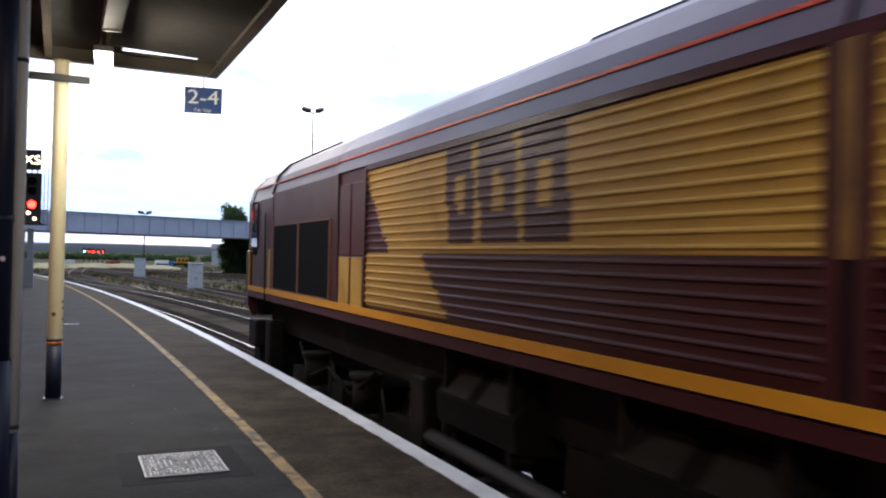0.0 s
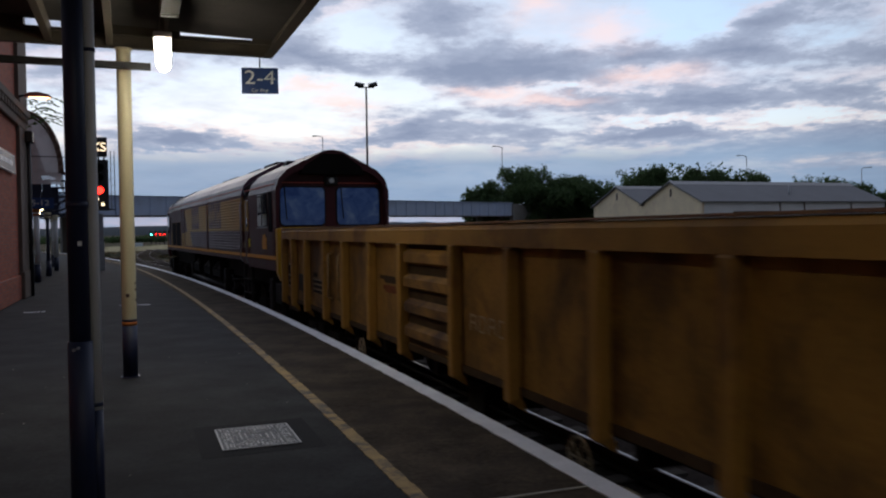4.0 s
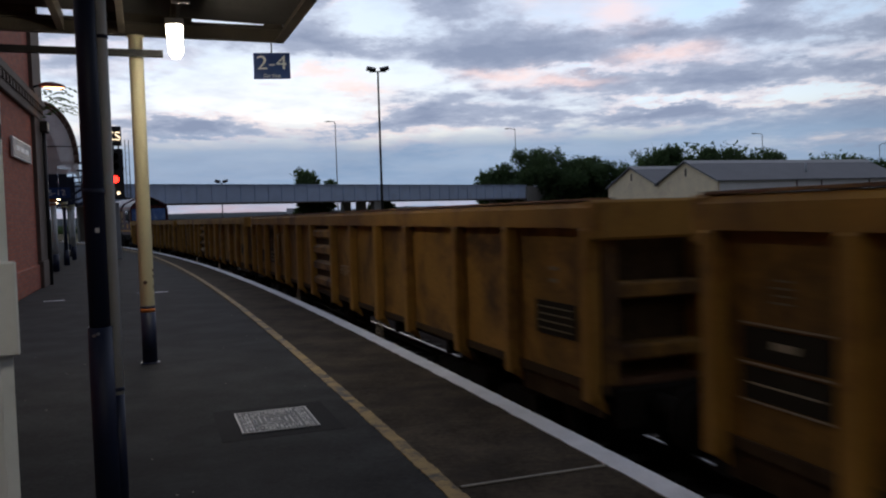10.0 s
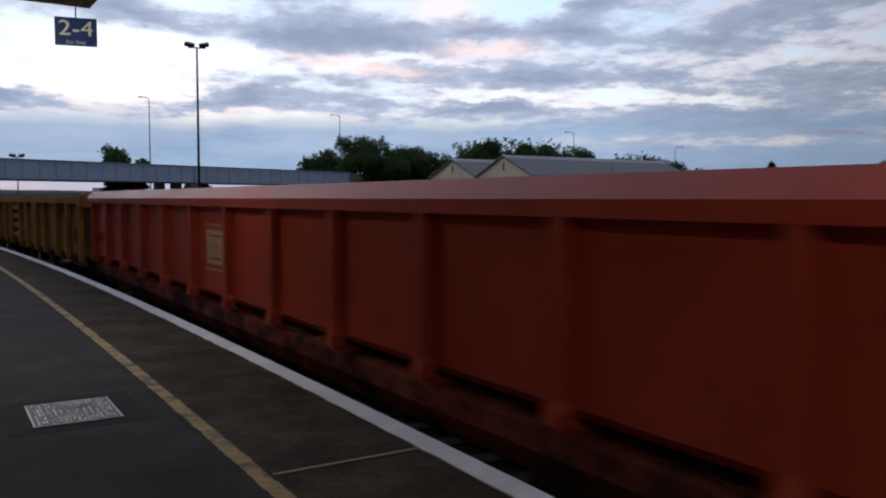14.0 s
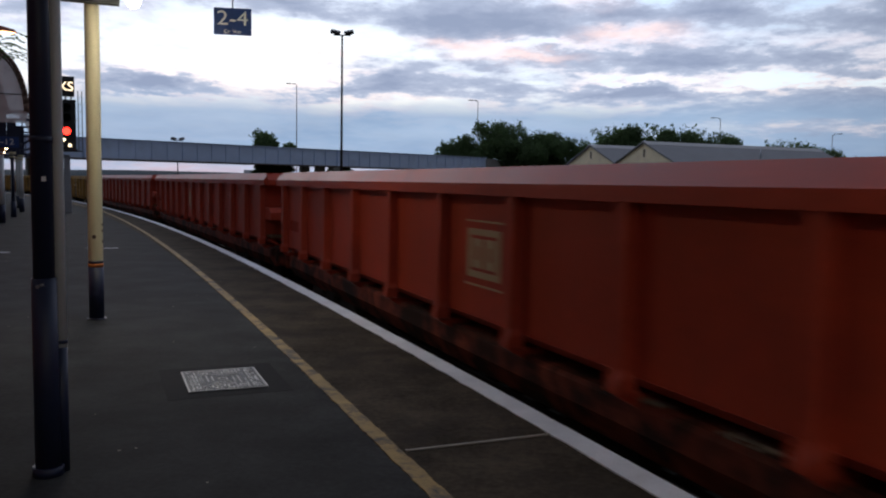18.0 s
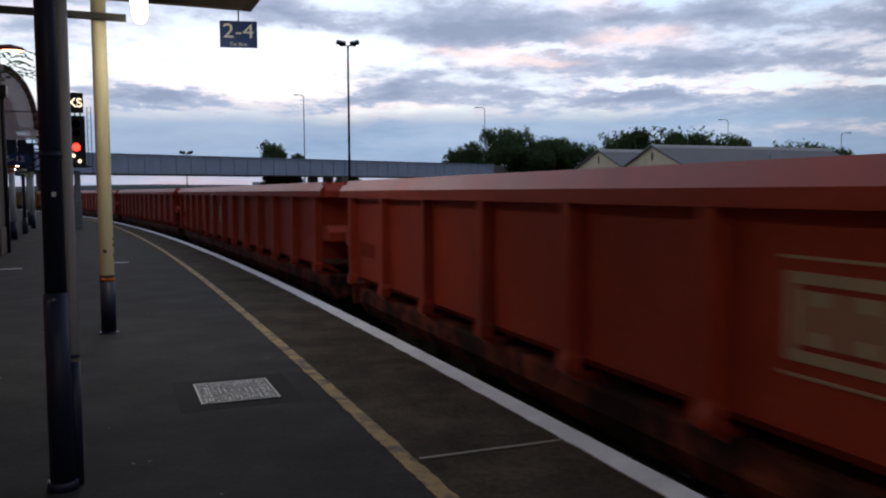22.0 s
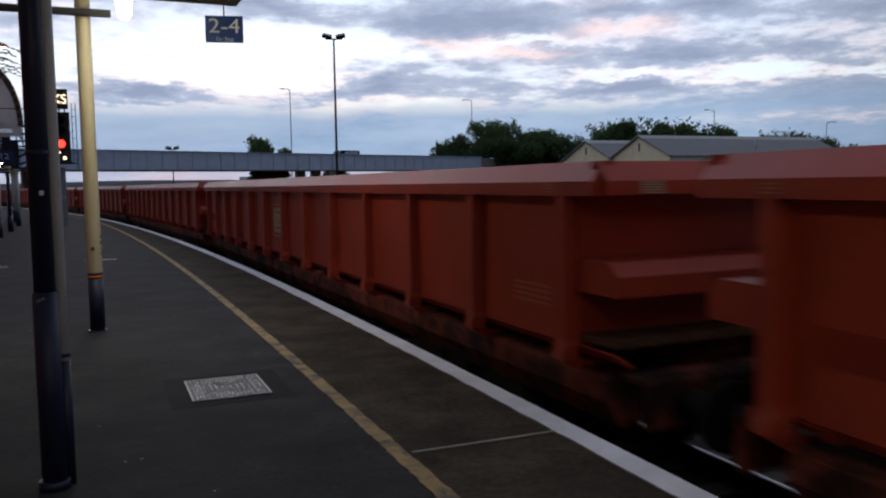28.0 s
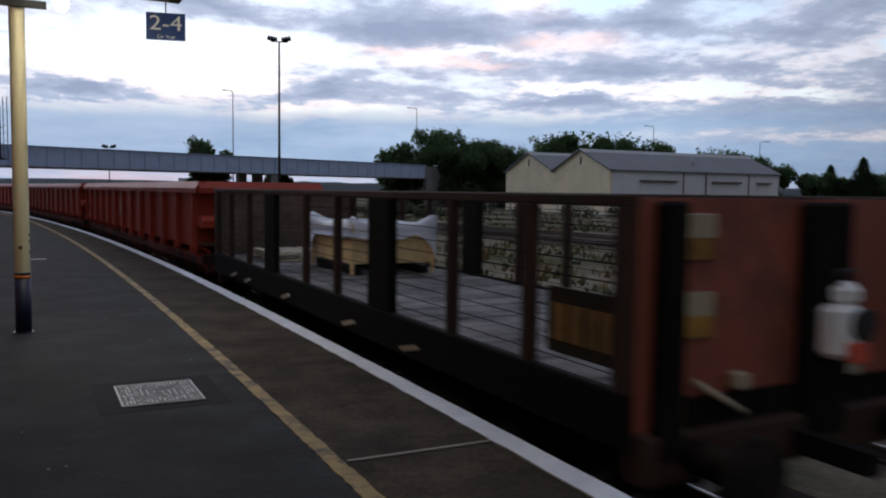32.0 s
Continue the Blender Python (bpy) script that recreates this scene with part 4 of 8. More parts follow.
def brick_building():
    bm = bmesh.new()
    m0 = frame_at(6.0, -5.05, 0)
    # the wall runs straight, beside the platform
    a, b = along(-16, -5.02), along(26.4, -5.00)
    d = (b - a).normalized()
    m = Matrix.Translation(a) @ Matrix.Rotation(math.atan2(d.y, d.x), 4, "Z")
    L = (b - a).length
    ob = new("wall_brick")
    ob.matrix_world = m
    tagged(ob, "red-brown brick station building wall with stone band", "wall", kind="structure")
    bm = bmesh.new()
    # unseen near stretch, added and kept low so skylight reaches the train
    box(bm, 0, L - 10.2, 0.0, 5.0, 0.0, 4.1)
    box(bm, L - 10.2, L, 0.0, 5.0, 0.0, 8.5)
    part("brickwork", bm, M_BRICKWORK, ob)
    bm = bmesh.new()
    box(bm, L - 10.2, L + 0.14, -0.16, 0.0, 4.78, 4.98, bevel=0.02)
    box(bm, L - 10.2, L + 0.10, -0.10, 0.0, 4.42, 4.78, bevel=0.02)
    for k in range(24):
        box(bm, L - 10.0 + k * 0.42, L - 9.80 + k * 0.42, -0.14, -0.10, 4.62, 4.78)
    part("stone_band", bm, M_STONE, ob, "dark stone band")
    bm = bmesh.new()
    box(bm, 0, L, -0.05, 0.0, 0.0, 0.62, bevel=0.02)
    part("plinth", bm, M_BRICKWORK, ob)
    bm = bmesh.new()
    box(bm, L - 1.55, L + 0.10, -0.09, 0.02, 0.70, 4.42, bevel=0.01)
    box(bm, L - 1.62, L + 0.14, -0.14, 0.02, 0.0, 0.70, bevel=0.02)
    box(bm, L - 1.55, L + 0.10, -0.09, 0.02, 4.98, 8.5, bevel=0.01)
    part("corner_pilaster", bm, M_STONE, ob, "dark corner pilaster")
    bm = bmesh.new()
    cyl(bm, (L - 0.45, -0.16, 0.0), (L - 0.45, -0.16, 4.40), 0.055, seg=12)
    box(bm, L - 0.65, L - 0.25, -0.28, -0.10, 4.10, 4.40, bevel=0.02)
    part("rain_pipe", bm, M_BLACK, ob, "black rain pipe with hopper head")
    # sign, lamp and floodlight fixed to the wall
    th = thing("wall_sign", "navy station sign with a pale frame on the brick wall", "sign", m @ pose(L - 3.75, -0.03, 3.35))
    bm = bmesh.new()
    box(bm, -1.35, 1.35, -0.05, 0.0, -0.22, 0.22, bevel=0.005)
    part("frame", bm, M_WHITE, th)
    bm = bmesh.new()
    box(bm, -1.32, 1.32, -0.056, -0.05, -0.19, 0.19)
    part("panel", bm, M_NAVY, th)
    bm = bmesh.new()
    for a, b in ((-0.95, -0.45), (-0.35, 0.2), (0.3, 0.85)):
        box(bm, a, b, -0.060, -0.056, -0.05, 0.06)
    part("marking", bm, M_LETTER, th, "white lettering as bars")
    th = thing("wall_lamp", "warm lit wall lamp with a rounded red-brown hood on a bracket", "lamp", m @ pose(L - 1.5, -0.52, 5.16))
    bm = bmesh.new()
    rings = []
    for y, w, h in ((-0.34, 0.04, 0.02), (-0.26, 0.13, 0.09), (0.0, 0.16, 0.15), (0.20, 0.13, 0.13), (0.30, 0.06, 0.08)):
        rings.append([bm.verts.new((w * math.cos(k * math.pi / 8), y, h * math.sin(k * math.pi / 8))) for k in range(9)])
    for a, b in zip(rings, rings[1:]):
        for k in range(8):
            bm.faces.new((a[k], a[k + 1], b[k + 1], b[k]))
    bm.faces.new(rings[0]), bm.faces.new(rings[-1][::-1])
    part("hood", bm, M_BROWNEND, th, "red-brown hood", smooth=True)
    bm = bmesh.new()
    for k in range(4):
        r, y = 0.12 - k * 0.028, -0.02 - k * 0.01
        cyl(bm, (0, y, -0.012 * k - 0.012), (0, y, -0.012 * k), r, seg=16)
    for v in bm.verts:
        v.co.y = v.co.y * 2.1
    part("lens", bm, M_ORANGE_LIGHT, th, "glowing warm lens")
    bm = bmesh.new()
    tube(bm, [(0, 0.28, 0.05), (0, 0.45, 0.0), (0, 0.42, -0.2)], 0.03, 8)
    part("bracket", bm, M_BLACK, th)
    th = thing("floodlight", "black floodlight on the brick wall", "floodlight", m @ pose(L - 8.8, -0.28, 4.75, 35))
    bm = bmesh.new()
    box(bm, -0.2, 0.2, -0.12, 0.10, -0.16, 0.16, bevel=0.02)
    box(bm, -0.03, 0.03, 0.0, 0.34, -0.02, 0.02)
    part("housing", bm, M_BLACK, th)
    # weeds growing out of the band
    th = thing("wall_weeds", "weeds sprouting from the top of the brick wall", "plant", m @ pose(L - 0.6, -0.1, 4.9))
    rnd = random.Random(8)
    bm = bmesh.new()
    for k in range(9):
        a = rnd.uniform(-0.5, 0.9)
        p = Vector((rnd.uniform(-0.2, 1.0), rnd.uniform(-0.05, 0.05), rnd.uniform(-0.5, 0.4)))
        ln = rnd.uniform(0.5, 1.15)
        prev = p
        for j in range(1, 9):
            q = p + Vector((a * 0.3 * j / 8 * ln + 0.1, -ln * j / 8, 0.28 * math.sin(j / 8 * 2.6) * ln))
            cyl(bm, prev, q, 0.008, seg=4)
            for sgn in (-1, 1):
                w = Vector((sgn * 0.07, -0.05, rnd.uniform(-0.05, 0.02)))
                u = Vector((0.0, -0.03, 0.012))
                vs = [bm.verts.new(x) for x in (q, q + w * 0.5 + u, q + w * 1.6, q + w * 0.5 - u)]
                bm.faces.new(vs)
            prev = q
    tagged(part("fronds", bm, M_LEAF, th), kind="stuff")


def awning():
    """The far part of the station: white building, arched awning end, navy brackets and white posts."""
    m0 = frame_at(29.6, -5.1, 0)
    th = thing("arched_awning", "dirty white glazed awning end under a curved dark roof edge", "awning", m0, kind="structure")
    bm = bmesh.new()
    arc = [(-1.0 * math.sin(a), 3.55 + 1.85 * math.cos(a)) for a in [k * math.pi / 2 / 12 for k in range(13)]]
    prof = [(3.0, 3.2), (3.0, 5.40)] + arc + [(-0.95, 3.2)]
    prism(bm, prof, -0.03, 0.03)
    part("end_screen", bm, M_SCREEN, th, "dirty white glazed end screen")
    for r in (1.0, 0.93):
        bm = bmesh.new()
        pts = [Vector((-0.06, y * r, 3.55 + (z - 3.55) * r)) for y, z in [(3.0, 5.40)] + arc]
        tube(bm, pts, 0.055 if r == 1.0 else 0.03, 8)
        part("curved_rim", bm, M_STONE, th, "dark curved roof edge")
    bm = bmesh.new()
    n = 12
    prev = None
    for y, z in [(3.0, 5.43)] + [(y * 1.02, z + 0.03) for y, z in arc]:
        ring = [bm.verts.new((x, y, z)) for x in (0.0, 30.0)]
        if prev:
            bm.faces.new((prev[0], prev[1], ring[1], ring[0]))
        prev = ring
    bmesh.ops.solidify(bm, geom=bm.faces[:], thickness=0.04)
    part("curved_roof", bm, M_GLAZE, th, "dirty glazed curved awning roof")
    bm = bmesh.new()
    cyl(bm, (-0.05, 3.0, 4.05), (-0.05, -1.1, 4.05), 0.015, seg=6)
    cyl(bm, (-0.05, 0.55, 3.25), (-0.05, 0.55, 4.6), 0.02, seg=6)
    box(bm, -0.12, -0.03, 2.2, 2.45, 4.0, 4.3)
    part("tie_rod", bm, M_BLACK, th)
    # white wall behind the posts
    a, b = along(29.6, -6.3), along(75, -6.3)
    d = (b - a).normalized()
    m = Matrix.Translation(a) @ Matrix.Rotation(math.atan2(d.y, d.x), 4, "Z")
    L = (b - a).length
    wl = new("wall_white")
    wl.matrix_world = m
    tagged(wl, "white painted station building wall behind the awning posts", "wall", kind="structure")
    bm = bmesh.new()
    box(bm, 0, L, 0, 4, 0, 5.6)
    part("plaster", bm, M_WALLWHITE, wl)
    for x in (1.5, 5.5, 9.5, 14.5):
        bm = bmesh.new()
        box(bm, x, x + 1.1, -0.05, 0.02, 0, 2.15)
        part("doorway", bm, M_STONE, wl, "dark timber doorway")
    for k, (s, o) in enumerate(((32.95, -4.94), (37.3, -4.60), (42.6, -4.20), (47.6, -4.15), (52.6, -4.15))):
        th = thing("awning_post", "slim white awning post with navy base and arched bracket", "post", frame_at(s, o, 0), group="awning posts")
        bm = bmesh.new()
        cyl(bm, (0, 0, 0.62), (0, 0, 2.42), 0.095 if k != 1 else 0.06, seg=16)
        part("shaft", bm, M_WHITE if k != 1 else M_NAVY, th)
        bm = bmesh.new()
        cyl(bm, (0, 0, 0), (0, 0, 0.62), 0.105, seg=16)
        part("base", bm, M_NAVY, th)
        bm = bmesh.new()
        cyl(bm, (0, 0, 2.42), (0, 0, 2.52), 0.13, seg=16)
        cyl(bm, (0, 0, 2.30), (0, 0, 2.36), 0.115, seg=16)
        part("capital", bm, M_ORANGE if k == 0 else M_CREAM, th)
        bm = bmesh.new()
        box(bm, -0.05, 0.05, -0.16, 0.16, 2.52, 3.75, bevel=0.01)
        for sg in (-1, 1):
            pts = [Vector((0, sg * (0.1 + 1.25 * math.sin(a)), 2.55 + 1.2 * (1 - math.cos(a)))) for a in [j * math.pi / 2 / 10 for j in range(11)]]
            tube(bm, pts, 0.04, 8)
            for j in (3, 6, 8):
                tube(bm, [pts[j], Vector((0, pts[j].y, 3.75))], 0.022, 6)
        box(bm, -0.05, 0.05, -1.4, 1.4, 3.72, 3.80)
        part("bracket", bm, M_NAVY, th, "navy cast-iron arched bracket")
    m = frame_at(32.6, -4.80, 2.72) @ Matrix.Rotation(radians(-90), 4, "Z") @ Matrix.Rotation(radians(90), 4, "X")
    th = thing("platform_sign", "navy sign with white figures on an awning post", "sign", m)
    bm = bmesh.new()
    box(bm, -0.42, 0.42, -0.18, 0.18, -0.03, 0.0, bevel=0.005)
    part("panel", bm, M_SIGN, th)
    text_part("lettering", "5-12", 0.27, Matrix.Translation((0, 0.0, 0.002)) @ Matrix.Diagonal((1.15, 1, 1, 1)), M_LETTER, th)
    th = thing("soffit_light", "small warm lit lamp under the awning", "lamp", frame_at(33.6, -4.78, 2.5), group="awning lamps")
    bm = bmesh.new()
    cyl(bm, (0, 0, 0), (0, 0, 0.08), 0.05, seg=12)
    part("globe", bm, M_SOFFIT_LIGHT, th)
    bm = bmesh.new()
    box(bm, -0.03, 0.03, -0.03, 0.03, 0.08, 1.3)
    part("stem", bm, M_NAVY, th)
    # two further lamps, added only to brighten the white awning posts
    copy_thing(th, frame_at(38.6, -4.9, 2.5))
    copy_thing(th, frame_at(44.2, -4.9, 2.5))


def signal():
    c = Vector((-18.20, 35.62, 0))
    m = Matrix.Translation(c) @ Matrix.Rotation(math.atan2(-c.y, -c.x) + math.pi / 2, 4, "Z")   # -y faces the platform
    th = thing("colour_light_signal", "black colour-light railway signal at red on a grey post", "signal", m)
    bm = bmesh.new()
    box(bm, -0.12, 0.14, -0.10, 0.10, 0, 2.55, bevel=0.02)
    part("post", bm, M_GALV, th)
    bm = bmesh.new()
    box(bm, -0.24, 0.16, -0.22, 0.02, 0.0, 1.25, bevel=0.02)
    part("base_cabinet", bm, M_GALV, th)
    bm = bmesh.new()
    prism(bm, [(-0.10, 2.80), (-0.10, 4.98), (0.10, 4.98), (0.10, 2.80)], -0.40, 0.40)
    part("backboard", bm, M_BLACK, th)
    bm = bmesh.new()
    box(bm, -0.42, 0.45, -0.5, 0.15, 2.70, 2.80, bevel=0.01)
    box(bm, 0.30, 0.62, -0.10, 0.3, 2.72, 2.76)
    part("platform_tray", bm, M_BLACK, th)
    for z, mm, r in ((4.62, M_RADIATOR, 0.17), (4.18, M_RADIATOR, 0.17), (3.60, M_RED_LIGHT, 0.165)):
        bm = bmesh.new()
        cyl(bm, (0.02, -0.10, z), (0.02, -0.13, z), r, seg=20)
        part("lens", bm, mm, th, "glowing red lens" if mm is M_RED_LIGHT else "dark unlit lens")
        bm = bmesh.new()
        for k in range(12):
            a0, a1 = math.pi * (k - 1) / 10, math.pi * k / 10
            p = [Vector((0.02 + (r + 0.03) * math.cos(a), y, z + (r + 0.03) * math.sin(a))) for a in (a0, a1) for y in (-0.10, -0.42)]
            bm.faces.new([bm.verts.new(q) for q in (p[0], p[1], p[3], p[2])])
        bmesh.ops.solidify(bm, geom=bm.faces[:], thickness=0.01)
        part("hood", bm, M_BLACK, th)
    for x, z in ((-0.10, 3.22), (0.14, 2.98)):
        bm = bmesh.new()
        cyl(bm, (x, -0.10, z), (x, -0.16, z), 0.075, seg=14)
        part("marker_light", bm, M_WHITE_LIGHT, th, "small lit white marker light")
    bm = bmesh.new()
    box(bm, -0.36, 0.36, -0.25, 0.10, 5.12, 5.98, bevel=0.02)
    ind = part("route_indicator", bm, M_BLACK, th, "black route indicator box with lit letters")
    for x in (-0.22, 0.0, 0.22):
        bm = bmesh.new()
        box(bm, x - 0.03, x + 0.03, -0.05, 0.05, 4.98, 5.12)
        part("indicator_foot", bm, M_BLACK, th)
    text_part("lettering", "XS", 0.56, pose(0.0, -0.262, 5.52, 90) @ Matrix.Diagonal((1.0, 1.0, 1, 1)), M_WHITE_LIGHT, ind, "lit white letters")
    bm = bmesh.new()
    for x in (0.50, 0.66):
        tube(bm, [(x, 0.15, 2.72), (x, 0.15, 5.4)], 0.02, 6)
    for k in range(8):
        tube(bm, [(0.50, 0.15, 2.9 + k * 0.32), (0.66, 0.15, 2.9 + k * 0.32)], 0.014, 6)
    tube(bm, [(0.50, 0.15, 4.1), (0.4, 0.1, 4.1)], 0.02, 6)
    part("ladder", bm, M_GALV, th)


canopy()
tube_light()
cream_post()
navy_post()
white_post()
car_stop_sign()
brick_building()
awning()
signal()


# ---------------------------------------------------------------- beyond the line
VAN = []


def bridge():
    a, b = Vector((-46.2, 94.3, 0)), Vector((1.55, 147, 0))
    d = (b - a).normalized()
    m = Matrix.Translation(a) @ Matrix.Rotation(math.atan2(d.y, d.x), 4, "Z")
    L = (b - a).length
    th = new("girder_bridge")
    th.matrix_world = m
    tagged(th, "pale blue-grey steel plate girder bridge over the lines", "bridge", kind="structure")
    x0 = -62.0
    joints = [x0, -34.0, 0.0, 37.4, L]
    for p, q in zip(joints, joints[1:]):
        bm = bmesh.new()
        box(bm, p + 0.04, q - 0.04, -0.015, 0.015, 3.86, 6.22)
        box(bm, p + 0.04, q - 0.04, -0.22, 0.22, 6.22, 6.27)
        n = round((q - p) / 2.05)
        for k in range(n + 1):
            x = p + 0.1 + (q - p - 0.2) * k / n
            box(bm, x - 0.02, x + 0.02, -0.16, 0.16, 3.86, 6.22)
        part("girder", bm, M_GIRDER, th, "blue-grey plate girder with stiffeners")
        # flange in a dark colour that stands for the shade under the girder
        bm = bmesh.new()
        box(bm, p + 0.04, q - 0.04, -0.25, 0.25, 3.72, 3.86)
        part("lower_flange", bm, M_STONE, th, "lower flange coloured dark for the shade under the girder")
    bm = bmesh.new()
    box(bm, x0, L, 0.3, 8.5, 3.9, 4.5)
    part("deck", bm, M_CONCRETE, th)
    bm = bmesh.new()
    box(bm, x0, L, 8.5, 8.8, 3.8, 6.2)
    part("far_girder", bm, M_GIRDER, th)
    for x, w in ((-3.0, 0.55), (37.4, 0.7)):
        for y in (0.4, 4.2, 8.2):
            bm = bmesh.new()
            box(bm, x - w, x + w, y - 0.5, y + 0.5, -1.4, 3.8, bevel=0.06)
            part("pier", bm, M_CONCRETE, th, "stained concrete bridge pier")
    bm = bmesh.new()
    box(bm, L - 0.2, L + 9, -0.4, 9.0, -1.4, 4.5)
    box(bm, L - 0.2, L + 9, -0.4, 0.0, 4.5, 6.0)
    part("abutment", bm, M_CONCRETE, th)
    bm = bmesh.new()
    prism(bm, [(-4.0, -1.4), (0.0, 4.5), (9.0, 4.5), (13.0, -1.4)], L + 9, L + 46)
    part("approach_bank", bm, M_GROUND, th, "grassy bank carrying the road to the bridge")
    van(m)


def van(m):
    """The dark van that crosses the bridge; its front is at local x = 0, it drives towards -x."""
    th = thing("crossing_van", "dark blue van driving over the girder bridge", "van", m @ Matrix.Translation((100, 2.6, 4.5)))
    bm = bmesh.new()
    prism(bm, [(0.02, 0.45), (0.0, 0.95), (0.95, 1.25), (1.75, 2.25), (2.0, 2.42), (5.2, 2.42), (5.3, 2.3), (5.35, 0.45)], -0.95, 0.95, fn=lambda v: Vector((v.y, v.x, v.z)))
    part("body", bm, M_VAN, th)
    for x0, x1 in ((2.35, 3.15), (3.25, 4.05), (4.15, 5.0)):
        for s in (-1, 1):
            bm = bmesh.new()
            box(bm, x0, x1, s * 0.96 - 0.012, s * 0.96 + 0.012, 1.62, 2.22)
            part("side_window", bm, M_VANGLASS, th, "pale reflecting side window")
    bm = bmesh.new()
    prism(bm, [(1.02, 1.30), (1.72, 2.18), (1.75, 2.15), (1.06, 1.27)], -0.85, 0.85, fn=lambda v: Vector((v.y - 0.03, v.x, v.z + 0.02)))
    part("windscreen", bm, M_SIDEGLASS, th)
    for x in (0.95, 4.3):
        for s in (-1, 1):
            bm = bmesh.new()
            cyl(bm, (x, s * 0.78, 0.34), (x, s * 0.97, 0.34), 0.34, seg=16)
            part("wheel", bm, M_BLACK, th)
    for y in (-0.7, 0.7):
        bm = bmesh.new()
        box(bm, -0.02, 0.06, y - 0.16, y + 0.16, 0.75, 0.90)
        part("headlight", bm, M_LENS, th)
    VAN.append((th, m))


def pole_light(name, x, y, top, heads, label, r=0.10, arm=0.0, turn=0.0):
    th = thing(name, label, "light mast", pose(x, y, -1.3, 0, 0, turn))
    bm = bmesh.new()
    cyl(bm, (0, 0, 0), (0, 0, top + 1.3), r, r * 0.6, seg=10)
    part("pole", bm, M_BLACK if heads == 2 else M_GALV, th)
    if heads == 2:
        bm = bmesh.new()
        box(bm, -0.75, 0.75, -0.04, 0.04, top + 1.2, top + 1.30)
        part("crossarm", bm, M_BLACK, th)
        for sx in (-0.6, 0.6):
            bm = bmesh.new()
            box(bm, -0.42, 0.42, -0.3, 0.3, -0.14, 0.14, pose(sx, 0, top + 1.5, 25, -12 * (1 if sx > 0 else -1), 0), bevel=0.03)
            part("floodlight", bm, M_BLACK, th, "dark floodlight head")
    else:
        bm = bmesh.new()
        tube(bm, [(0, 0, top + 1.2), (-arm * 0.3, 0, top + 1.55), (-arm, 0, top + 1.6)], r * 0.5, 8)
        part("arm", bm, M_GALV, th)
        bm = bmesh.new()
        box(bm, -arm - 0.75, -arm + 0.05, -0.16, 0.16, top + 1.5, top + 1.68, bevel=0.04)
        part("lantern", bm, M_GALV, th)
    return th


def leafy(bm, centre, radius, n, size, rnd, squash=0.85):
    """Leaves scattered through the outer part of a lumpy ball."""
    c = Vector(centre)
    for _ in range(n):
        v = Vector((rnd.gauss(0, 1), rnd.gauss(0, 1), rnd.gauss(0, 1))).normalized()
        k = rnd.uniform(0.55, 1.08) * (1 + 0.22 * noise.noise(v * 2.3 + c))
        p = c + Vector((v.x * radius * k, v.y * radius * k, v.z * radius * k * squash))
        u = Vector((rnd.gauss(0, 1), rnd.gauss(0, 1), rnd.gauss(0, 1))).normalized()
        w = u.cross(v).normalized() if u.cross(v).length > 1e-3 else Vector((1, 0, 0))
        a, b = u * size * rnd.uniform(0.6, 1.3), w * size * rnd.uniform(0.35, 0.8)
        bm.faces.new([bm.verts.new(q) for q in (p - a, p - b, p + a, p + b)])


